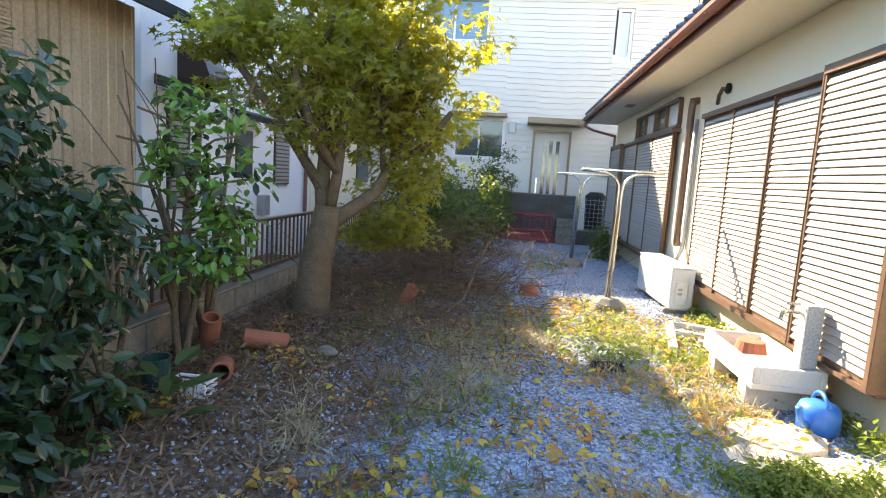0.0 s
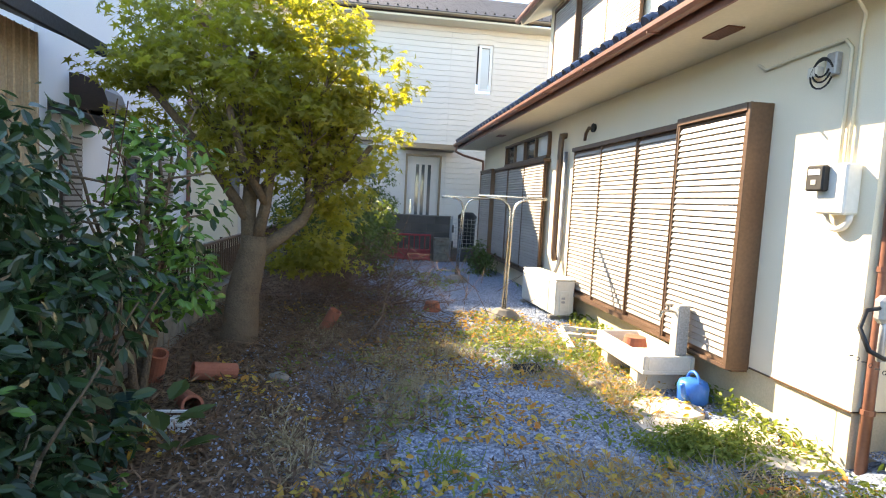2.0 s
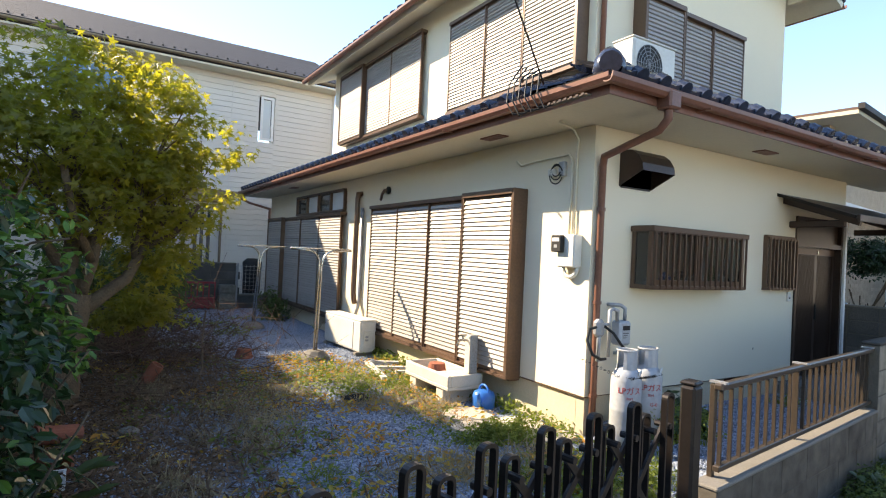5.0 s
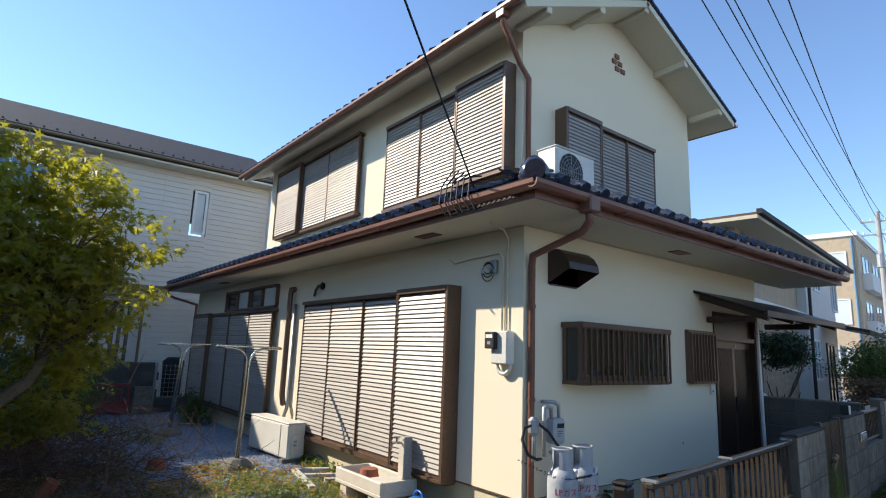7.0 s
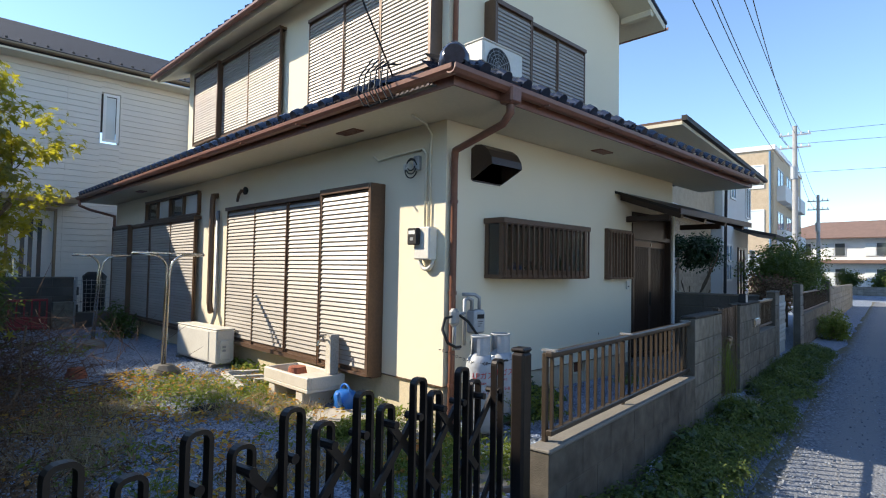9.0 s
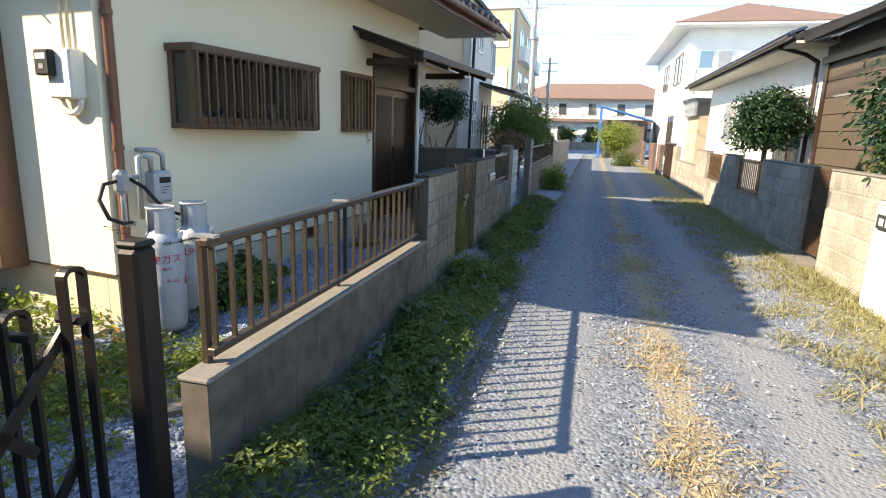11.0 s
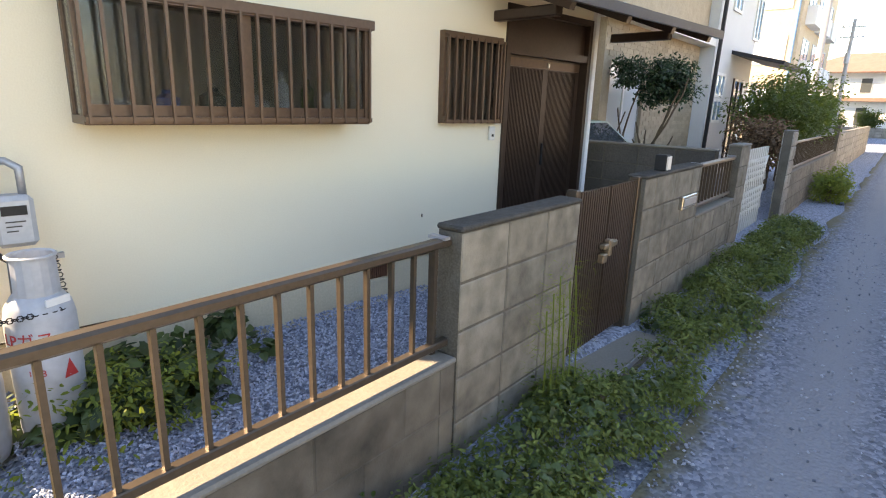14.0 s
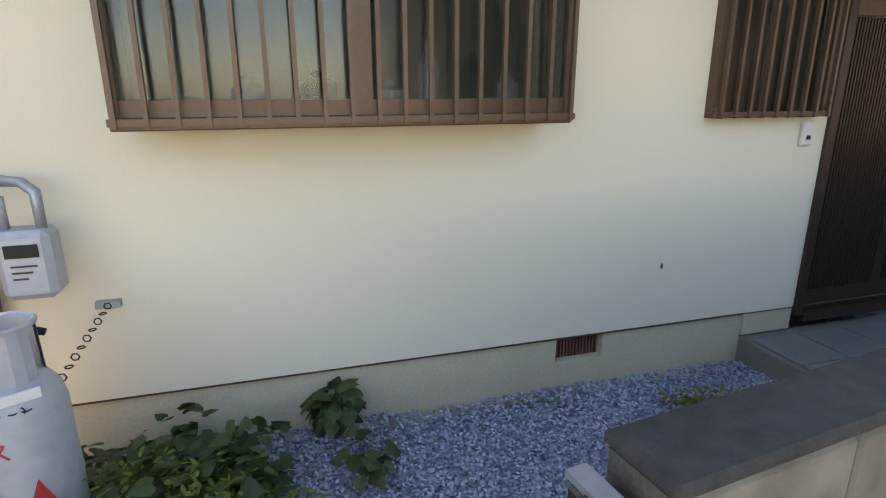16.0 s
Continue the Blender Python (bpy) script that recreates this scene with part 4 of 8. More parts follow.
def road_mat():
    m = bpy.data.materials.new("gravel_road")
    m.use_nodes = True
    n, l = m.node_tree.nodes, m.node_tree.links
    b = n["Principled BSDF"]
    b.inputs["Roughness"].default_value = 0.93
    b.inputs["Specular IOR Level"].default_value = 0.2
    tc = n.new("ShaderNodeTexCoord")
    vor = n.new("ShaderNodeTexVoronoi")
    vor.inputs["Scale"].default_value = 48
    l.new(tc.outputs["Object"], vor.inputs["Vector"])
    sep = n.new("ShaderNodeSeparateColor")
    l.new(vor.outputs["Color"], sep.inputs[0])
    ramp = n.new("ShaderNodeValToRGB")
    ramp.color_ramp.elements[0].color, ramp.color_ramp.elements[1].color = (0.085, 0.10, 0.125, 1), (0.23, 0.255, 0.295, 1)
    l.new(sep.outputs[0], ramp.inputs[0])
    xyz = n.new("ShaderNodeSeparateXYZ")
    l.new(tc.outputs["Object"], xyz.inputs[0])
    nz = n.new("ShaderNodeTexNoise")
    nz.inputs["Scale"].default_value, nz.inputs["Detail"].default_value = 1.6, 6
    l.new(tc.outputs["Object"], nz.inputs["Vector"])

    def band(c, w, gain, lo, hi):
        """A worn strip along the road at distance c, half width w, broken up by noise."""
        s = n.new("ShaderNodeMath"); s.operation = "SUBTRACT"; s.inputs[1].default_value = c
        l.new(xyz.outputs["Y"], s.inputs[0])
        ab = n.new("ShaderNodeMath"); ab.operation = "ABSOLUTE"
        l.new(s.outputs[0], ab.inputs[0])
        mr = n.new("ShaderNodeMapRange")
        mr.inputs["From Min"].default_value, mr.inputs["From Max"].default_value = w, 0.0
        l.new(ab.outputs[0], mr.inputs["Value"])
        ad = n.new("ShaderNodeMath"); ad.operation = "MULTIPLY_ADD"; ad.inputs[1].default_value = gain
        l.new(nz.outputs["Fac"], ad.inputs[0])
        l.new(mr.outputs[0], ad.inputs[2])
        e = n.new("ShaderNodeMapRange")
        e.inputs["From Min"].default_value, e.inputs["From Max"].default_value = lo, hi
        l.new(ad.outputs[0], e.inputs["Value"])
        return e.outputs[0]

    def over(fac, colour, base):
        mx = n.new("ShaderNodeMix")
        mx.data_type = "RGBA"
        l.new(fac, mx.inputs["Factor"])
        l.new(base, mx.inputs["A"])
        mx.inputs["B"].default_value = (*colour, 1)
        return mx.outputs["Result"]
    col = over(band(-1.05, 0.45, 0.6, 0.65, 1.1), (0.205, 0.217, 0.235), ramp.outputs[0])
    col = over(band(-2.35, 0.45, 0.6, 0.65, 1.1), (0.205, 0.217, 0.235), col)
    nz2 = n.new("ShaderNodeTexNoise")
    nz2.inputs["Scale"].default_value, nz2.inputs["Detail"].default_value = 9, 6
    l.new(tc.outputs["Object"], nz2.inputs["Vector"])
    nz = nz2
    col = over(band(-1.72, 0.3, 1.7, 1.3, 1.7), (0.28, 0.235, 0.165), col)
    col = over(band(-3.5, 0.75, 1.3, 0.95, 1.4), (0.20, 0.18, 0.09), col)
    col = over(band(-0.5, 0.3, 1.3, 0.95, 1.4), (0.12, 0.11, 0.07), col)
    l.new(col, b.inputs["Base Color"])
    bp = n.new("ShaderNodeBump")
    bp.inputs["Strength"].default_value, bp.inputs["Distance"].default_value = 0.7, 0.012
    bp.invert = True
    l.new(vor.outputs["Distance"], bp.inputs["Height"])
    l.new(bp.outputs[0], b.inputs["Normal"])
    return m


GZ = -0.12
M["ground"], M["road"] = ground_mat(), road_mat()
bm = bmesh.new()
xs = [-400, -60, -20, -8] + [-5 + 0.2 * i for i in range(80)] + [14, 20, 40, 90, 400]
ys = [-400, -60, -20, -8] + [-4 + 0.2 * i for i in range(95)] + [18, 25, 40, 90, 400]
grid = [[None] * len(ys) for _ in xs]
for i, x in enumerate(xs):
    for j, y in enumerate(ys):
        d = (Vector((x - 2, y - 1.41)).dot(Vector((-math.sin(radians(7.1)), math.cos(radians(7.1))))))
        z = GZ + 0.03 * (noise.noise((x * 0.9, y * 0.9, 0.3)) if -5 < x < 11 and -4 < y < 15 else 0)
        if d < 0:
            z = GZ - 0.02
        elif 3.0 < x < 9 and y < 3.6:
            z = GZ + 0.10 + 0.02 * noise.noise((x * 2, y * 2, 0))
        elif x < 0:
            z += 0.05 * min(1, -x) + 0.03 * noise.noise((x * 2.5, y * 2.5, 4.0))
        grid[i][j] = bm.verts.new((x, y, z))
for i in range(len(xs) - 1):
    for j in range(len(ys) - 1):
        bm.faces.new((grid[i][j], grid[i + 1][j], grid[i + 1][j + 1], grid[i][j + 1]))
tagged(part("ground", bm, M["ground"], smooth=True), "blue-grey gravel yard with soil and leaf litter", "ground", kind="structure")
bm = bmesh.new()
ss = [-60, -30, -12] + [-6 + 0.5 * i for i in range(60)] + [26, 30, 34, 38.0]
dd = [-3.75, -3.0, -2.7, -2.35, -2.0, -1.7, -1.4, -1.05, -0.75, -0.55]
rg = []
for s in ss:
    row = []
    for k, d in enumerate(dd):
        z = GZ - 0.012 - 0.02 * math.exp(-((d + 1.05) / 0.25) ** 2) - 0.02 * math.exp(-((d + 2.35) / 0.25) ** 2) + 0.008 * noise.noise((s * 1.5, d * 2, 0))
        off = 0.12 * noise.noise((s * 0.8, 7.0, 0)) if k in (0, len(dd) - 1) else 0
        row.append(bm.verts.new((s, d + off, z + (0.025 if 0 < k < len(dd) - 1 else 0.02))))
    rg.append(row)
for a, b in zip(rg, rg[1:]):
    for k in range(len(dd) - 1):
        bm.faces.new((a[k], b[k], b[k + 1], a[k + 1]))
road = part("road", bm, M["road"], at=ROAD, smooth=True)
tagged(road, "narrow gravel lane with worn wheel tracks", "road", kind="structure")

# ---- front boundary ----
BLOCK_FULL = mesh_of(B(-0.195, -0.06, 0, 0.195, 0.06, 0.19, bevel=0.006), M["block"], "block")
BLOCK_HALF = mesh_of(B(-0.095, -0.06, 0, 0.095, 0.06, 0.19, bevel=0.006), M["block"], "block")
BLOCK_LOW = mesh_of(B(-0.196, -0.058, 0, 0.196, 0.058, 0.193, bevel=0.003), M["block_low"], "block")
BLOCK_HALF_LOW = mesh_of(B(-0.096, -0.058, 0, 0.096, 0.058, 0.193, bevel=0.003), M["block_low"], "block")
BLOCK_DARK = mesh_of(B(-0.195, -0.06, 0, 0.195, 0.06, 0.19, bevel=0.006), M["block_dark"], "block")
BLOCK_TAN = mesh_of(B(-0.195, -0.07, 0, 0.195, 0.07, 0.19, bevel=0.012), M["block_tan"], "block")
BLOCK_HALF_TAN = mesh_of(B(-0.095, -0.07, 0, 0.095, 0.07, 0.19, bevel=0.012), M["block_tan"], "block")


def block_wall(name, label, m, length, courses, z0, full=None, half=None, cap=True, thick=0.12, kind_cap="cap", bond=True, core_key="mortar", unit=0.4):
    """A wall of single concrete blocks over a mortar core, along +x of m."""
    full, half = full or BLOCK_FULL, half or BLOCK_HALF
    top = z0 + courses * 0.2
    core = B(0.003, -thick / 2 + 0.005, z0 - 0.1, length - 0.003, thick / 2 - 0.005, top - 0.003)
    ob = part(name, xf(core, m), M[core_key])
    tagged(ob, label, "wall", kind="structure")
    for c in range(courses):
        s = 0.0
        first = bond and c % 2 == 1
        while s < length - 0.02:
            w = unit / 2 if (first or length - s < unit * 0.87) else unit
            w = min(w, length - s)
            first = False
            me = full if w > unit * 0.75 else half
            sc = w / (0.4 if w > unit * 0.75 else 0.2)
            part("block", me, None, ob, at=m @ Matrix.Translation((s + w / 2, 0, z0 + 0.2 * c + 0.005)) @ Matrix.Diagonal((sc, 1, 1, 1)))
            s += w
    if cap:
        part("capping", xf(B(-0.004, -thick / 2 - 0.006, top - 0.001, length + 0.004, thick / 2 + 0.006, top + 0.022, bevel=0.008), m), M[kind_cap], ob)
    return ob


def along(s, d=0.0, z=0.0, turn=0.0):
    return ROAD @ pose(s, d, z, 0, 0, turn)


FT, BASE = 0.91, 0.43
WD = 0.12
block_wall("wall_front_low", "low weathered concrete block wall under a railing", along(-0.26, WD), 2.69, 3, -0.19, full=BLOCK_LOW, half=BLOCK_HALF_LOW, core_key="block_low")
block_wall("wall_front_high", "weathered grey concrete block wall panel beside the gate", along(2.44, WD), 0.99, 6, -0.27, cap=True, kind_cap="cap_shaded", bond=False, unit=0.33)
block_wall("wall_front_pillar", "grey concrete block gate pillar with a letter slot", along(4.34, WD), 1.24, 6, -0.23, cap=True, kind_cap="cap_shaded")
block_wall("wall_front_end", "low concrete block wall under a railing", along(5.59, WD), 1.3, 4, -0.25)
block_wall("wall_front_end_pillar", "concrete block end pillar", along(6.9, WD), 0.4, 7, -0.33)


def railing(label, s0, s1, z0, z1, n, posts):
    root = thing("railing", R((s0 + s1) / 2, 0.06, z0), label, "railing")
    part("top_rail", xf(B(s0 - 0.01, 0.095, z1 - 0.035, s1, 0.14, z1, bevel=0.008)), M["fence"], root)
    part("bottom_rail", xf(B(s0, 0.10, z0 + 0.03, s1, 0.135, z0 + 0.06, bevel=0.004)), M["fence"], root)
    bar = mesh_of(B(-0.007, -0.009, z0 + 0.06, 0.007, 0.009, z1 - 0.035), M["fence"], "bar")
    for i in range(n):
        part("bar", bar, None, root, at=along(s0 + (s1 - s0) * (i + 0.28) / n, 0.1175))
    for s in posts:
        part("post", xf(B(s - 0.015, 0.141, z0 - 0.03, s + 0.015, 0.17, z1 - 0.012, bevel=0.004)), M["fence"], root)
        part("post_cap", xf(B(s - 0.016, 0.09, z1 - 0.004, s + 0.016, 0.172, z1 + 0.007)), M["grey"], root)
    return root


railing("bronze aluminium railing on a low block wall", -0.16, 2.43, BASE + 0.01, FT, 23, (-0.13, 0.97, 2.39))
railing("bronze aluminium railing on a block wall", 5.6, 6.88, 0.58, 0.98, 12, (5.65, 6.83))

# accordion gate
gate = thing("accordion_gate", R(-1.6, 0.12, GZ), "dark brown folding accordion gate, drawn across the drive", "gate")
GATE = Matrix.Translation((2.0, 1.41, 0)) @ Matrix.Rotation(radians(10.0), 4, "Z")
gp = part("gate_post", xf(B(-0.53, 0.08, -0.14, -0.44, 0.15, 0.945, bevel=0.012), GATE), M["darkgate"], gate, "broad dark gate post")
part("post_cap", xf(B(-0.525, 0.08, 0.945, -0.44, 0.155, 0.966, bevel=0.008), GATE), M["darkgate"], gp)
part("post_flange", xf(B(-0.445, 0.10, -0.14, -0.43, 0.14, 0.93, bevel=0.004), GATE), M["darkgate"], gp)


def loop(w, h):
    """An upright hoop of flat channel with rounded corners."""
    bm = bmesh.new()

    def line(o):
        r = 0.028 - o
        return [(-w / 2 + o, 0.0), (-w / 2 + o, h - 0.028)] + [(p.x, p.z) for p in arc((-w / 2 + 0.028, 0, h - 0.028), r, 180, 90, 4, (1, 0, 0), (0, 0, 1))] + [(p.x, p.z) for p in arc((w / 2 - 0.028, 0, h - 0.028), r, 90, 0, 4, (1, 0, 0), (0, 0, 1))] + [(w / 2 - o, 0.0)]
    outer, inner = line(0.0), line(0.012)
    rings = [[bm.verts.new((x, y, z)) for (x, z) in ln] for ln, y in ((outer, -0.013), (inner, -0.013), (inner, 0.013), (outer, 0.013))]
    for k in range(4):
        a, b = rings[k], rings[(k + 1) % 4]
        for q in range(len(a) - 1):
            bm.faces.new((a[q], a[q + 1], b[q + 1], b[q]))
    bmesh.ops.recalc_face_normals(bm, faces=bm.faces)
    return mesh_of(bm, M["darkgate"], "upright")


TALL, SHORT = loop(0.072, 1.04), loop(0.072, 0.965)
gs = []
for k in range(15):
    for off, me, d in ((0.0, TALL, 0.115), (-0.135, SHORT, 0.15)):
        s_ = -0.71 - 0.282 * k + off
        gs.append(s_)
        part("upright", me, None, gate, at=GATE @ Matrix.Translation((s_, d, GZ + 0.02)))
GN = len(gs)
strap = {}
for i in range(GN - 2):
    for z0, z1 in ((0.12, 0.44), (0.44, 0.12), (0.50, 0.80), (0.80, 0.50)):
        if (i + (z0 < z1)) % 2:
            continue
        bm = bmesh.new()
        a, b = GATE @ Vector((gs[i], 0.133, z0)), GATE @ Vector((gs[i + 2], 0.133, z1))
        box(bm, -0.5, -0.006, -0.014, 0.5, 0.006, 0.014, m=Matrix.Translation((a + b) / 2) @ (b - a).to_track_quat('X', 'Z').to_matrix().to_4x4() @ Matrix.Diagonal(((b - a).length, 1, 1, 1)))
        part("scissor_bar", bm, M["darkgate"], gate)
pin = bmesh.new()
rod(pin, (0, -0.035, 0), (0, 0.035, 0), 0.014, seg=8)
PIN = mesh_of(pin, M["darkgate"], "pivot")
for i in range(0, GN - 1):
    for z in (0.12, 0.80):
        part("pivot", PIN, None, gate, at=GATE @ Matrix.Translation((gs[i], 0.133, z)))
gp2 = part("end_post", xf(B(-5.05, 0.05, -0.14, -4.93, 0.17, 0.95, bevel=0.02), GATE), M["darkgate"], gate)

# louvred wicket gate
wicket = thing("wicket_gate", R(3.83, 0.06, 0.05), "pair of brown aluminium slatted gate leaves with a latch", "gate")
for s in (3.455, 4.315):
    part("gate_post", xf(B(s - 0.022, 0.09, -0.1, s + 0.022, 0.15, 0.985, bevel=0.005)), M["fence"], wicket)
for a, b in ((3.48, 3.88), (3.895, 4.29)):
    lf = part("gate_leaf", xf(B(a, 0.125, 0.10, b, 0.14, 0.94)), M["darkgate"], wicket)
    slat_ = mesh_of(B(-0.008, -0.012, 0.04, 0.008, 0.012, 0.965, bevel=0.0), M["gatebrown"], "slat")
    for i in range(14):
        part("slat", slat_, None, lf, at=along(a + 0.015 + (b - a - 0.03) * i / 13, 0.11))
for a, b, z0, z1 in ((3.79, 3.85, 0.53, 0.585), (3.80, 3.86, 0.61, 0.64), (3.865, 3.91, 0.56, 0.66), (3.90, 3.98, 0.61, 0.645)):
    part("latch", xf(B(a, 0.06, z0, b, 0.098, z1, bevel=0.006)), M["latch"], wicket, "pale brown latch handle")
tagged(part("gate_sill", xf(B(3.4, -0.14, -0.25, 4.37, 0.35, -0.04, bevel=0.01)), M["cap"]), "concrete sill under the gate", "sill", kind="structure")
part("sill_edge", xf(B(3.4, -0.15, -0.07, 4.6, -0.141, -0.038)), M["grey"], bpy.data.objects["gate_sill"], "thin metal edging")
mail = thing("letter_slot", R(5.25, 0.05, 0.72), "aluminium letter slot set in the pillar", "letterbox")
part("plate", xf(B(5.08, 0.03, 0.68, 5.42, 0.062, 0.78, bevel=0.005)), M["steel"], mail)
part("flap", xf(B(5.1, 0.022, 0.705, 5.4, 0.03, 0.76, bevel=0.003)), M["grey"], mail)
plate = thing("name_plate", R(4.75, 0.1, 0.995), "small black and cream name plate on the pillar", "name plate")
part("body", xf(B(4.71, 0.07, 0.993, 4.80, 0.15, 1.10, bevel=0.006)), M["black"], plate)
part("face", xf(B(4.718, 0.062, 1.0, 4.792, 0.07, 1.09)), M["acwhite"], plate)
# dark wall along the side of the entrance
block_wall("wall_side", "dark old concrete block wall between the gardens", ROAD @ pose(7.02, 0.3, 0, 0, 0, 88), 4.0, 6, -0.2, full=BLOCK_DARK, half=BLOCK_DARK, bond=False)

# ---- things in the yard and on the walls ----
def ac_unit(name, label, m, w=0.80, d=0.29, h=0.58, fan=True):
    """Outdoor air conditioner; its front faces -y of m."""
    root = thing(name, m.translation, label, "air conditioner")
    part("body", xf(B(-w / 2, -d / 2, 0.06, w / 2, d / 2, h, bevel=0.018), m), M["acwhite"], root)
    part("top_panel", xf(B(-w / 2 - 0.006, -d / 2 - 0.006, h - 0.002, w / 2 + 0.006, d / 2 + 0.006, h + 0.016, bevel=0.006), m), M["acwhite"], root)
    part("front_panel", xf(B(-w / 2 + 0.02, -d / 2 - 0.008, 0.09, w / 2 - 0.24, -d / 2 - 0.001, h - 0.03, bevel=0.003), m), M["acwhite"], root)
    if fan:
        bm = bmesh.new()
        c = (-0.10, -d / 2 - 0.012, h / 2 + 0.03)
        for r in (0.06, 0.10, 0.14, 0.18, 0.215):
            tube(bm, [p for p in arc(c, r, 0, 360, 24, (1, 0, 0), (0, 0, 1))], 0.0035, 4)
        for a in range(0, 180, 30):
            dx, dz = 0.215 * math.cos(radians(a)), 0.215 * math.sin(radians(a))
            rod(bm, (c[0] - dx, c[1], c[2] - dz), (c[0] + dx, c[1], c[2] + dz), 0.0035, seg=4)
        part("fan_grille", xf(bm, m), M["grey"], root)
        # flat black disc stands in for the shade behind the grille
        bm = bmesh.new()
        rod(bm, (c[0], -d / 2 - 0.009, c[2]), (c[0], -d / 2 - 0.0085, c[2]), 0.215, seg=24)
        part("fan_opening", xf(bm, m), M["black"], root, "black disc for the shade inside the fan opening")
    part("valve_cover", xf(B(w / 2 - 0.002, -d / 2 + 0.05, 0.12, w / 2 + 0.03, d / 2 - 0.08, 0.40, bevel=0.008), m), M["acwhite"], root)
    for z in (0.24, 0.29):
        part("label", xf(B(w / 2 + 0.03, -0.06, z, w / 2 + 0.032, -0.01, z + 0.03), m), M["grey"], root, "small grey rating label")
    for x in (-w / 2 + 0.1, w / 2 - 0.1):
        part("foot", xf(B(x - 0.05, -d / 2 - 0.04, 0.0, x + 0.05, d / 2 + 0.04, 0.06, bevel=0.01), m), M["cap"], root)
    return root


ac_unit("outdoor_unit", "cream outdoor air conditioner unit beside the house wall", Matrix.Translation((2.715, 8.36, GZ - 0.01)) @ Matrix.Rotation(radians(-87), 4, "Z"), w=1.34, d=0.27, h=0.54, fan=False)
ac_unit("outdoor_unit", "white outdoor air conditioner standing on the lower roof", Matrix.Translation((4.30, 4.05, 3.34)), w=0.72, h=0.58)
bm = bmesh.new()
for x in (4.05, 4.55):
    box(bm, x, 3.9, 3.17, x + 0.04, 4.35, 3.345)
tagged(part("roof_bracket", bm, M["grey"]), "grey metal stand under the roof air conditioner", "stand")

# concrete sink on blocks with granite tap pillar
sink = thing("garden_sink", (2.63, 5.3, GZ), "moulded cream garden sink standing on two blocks", "sink")
bm = bmesh.new()
SX0, SX1, SY0, SY1, SZ = 2.40, 2.86, 4.86, 5.82, 0.19
box(bm, SX0, SY0, SZ - 0.16, SX1, SY1, SZ - 0.12, bevel=0.006)
box(bm, SX0, SY0, SZ - 0.125, SX0 + 0.045, SY1, SZ, bevel=0.01)
box(bm, SX1 - 0.045, SY0, SZ - 0.125, SX1, SY1, SZ, bevel=0.01)
box(bm, SX0 + 0.04, SY0, SZ - 0.125, SX1 - 0.04, SY0 + 0.3, SZ - 0.004, bevel=0.008)
box(bm, SX0 + 0.04, SY1 - 0.045, SZ - 0.125, SX1 - 0.04, SY1, SZ, bevel=0.01)
part("basin", bm, M["sinkc"], sink)
part("support_block", B(2.42, 4.98, GZ - 0.03, 2.84, 5.13, SZ - 0.161, bevel=0.01), M["sinkc"], sink)
part("support_block", B(2.42, 5.58, GZ - 0.03, 2.84, 5.73, SZ - 0.161, bevel=0.01), M["sinkc"], sink)
tap = thing("tap_pillar", (2.72, 4.98, SZ), "speckled granite water post with a tap", "tap")
part("pillar", B(2.70, 4.90, SZ - 0.003, 2.80, 5.0, SZ + 0.42, bevel=0.006), M["granite"], tap)
part("pillar_face", B(2.692, 4.905, SZ, 2.70, 4.995, SZ + 0.415), M["sinkc"], tap)
bm = bmesh.new()
tube(bm, [(2.70, 4.95, SZ + 0.36), (2.62, 4.95, SZ + 0.37), (2.57, 4.95, SZ + 0.36), (2.56, 4.95, SZ + 0.31)], 0.014, 8)
rod(bm, (2.63, 4.95, SZ + 0.37), (2.63, 4.95, SZ + 0.42), 0.012)
rod(bm, (2.59, 4.95, SZ + 0.42), (2.67, 4.95, SZ + 0.42), 0.01)
part("tap", bm, M["steel"], tap, "chrome tap")


def pot(name, label, at, r, h, m=None, closed=False):
    bm = bmesh.new()
    lathe(bm, (0, 0, 0), [(r * 0.72, 0), (r * 0.92, h * 0.8), (r, h * 0.8), (r * 1.02, h), (r * 0.88, h), (r * 0.8, h * 0.5), (r * 0.3, h * 0.45)], 18)
    if m is not None:
        bmesh.ops.transform(bm, matrix=m, verts=bm.verts)
    bmesh.ops.translate(bm, vec=at, verts=bm.verts)
    return tagged(part(name, bm, M["terra"], smooth=False), label, "pot", "terracotta pots")


pot("flower_pot", "terracotta pot lying upside down in the sink", (2.6, 5.42, SZ - 0.12 + 0.15), 0.13, 0.15, Matrix.Rotation(math.pi, 4, "X"))
pot("flower_pot", "terracotta pot upside down on the gravel", (1.02, 8.1, GZ + 0.13), 0.13, 0.13, Matrix.Rotation(math.pi, 4, "X"))


def pipe_pot(at, rx, rz, label):
    """A short clay pipe lying on the litter."""
    bm = bmesh.new()
    lathe(bm, (0, 0, -0.16), [(0.068, 0), (0.068, 0.32), (0.05, 0.32), (0.05, 0.03)], 18)
    bmesh.ops.transform(bm, matrix=pose(*at, rx, 0, rz), verts=bm.verts)
    return tagged(part("clay_pipe", bm, M["terra"]), label, "clay pipe", "clay pipes in the litter")


pipe_pot((-1.02, 4.98, -0.01), 80, -62, "red clay pipe lying across dry litter")
pipe_pot((-1.02, 4.35, -0.02), 78, 25, "red clay pipe lying with its open end out")
pipe_pot((-1.42, 4.9, 0.02), 25, 40, "red clay pipe leaning by the wall")
pipe_pot((-0.28, 6.7, 0.0), 30, 70, "short clay pipe standing in dry litter")

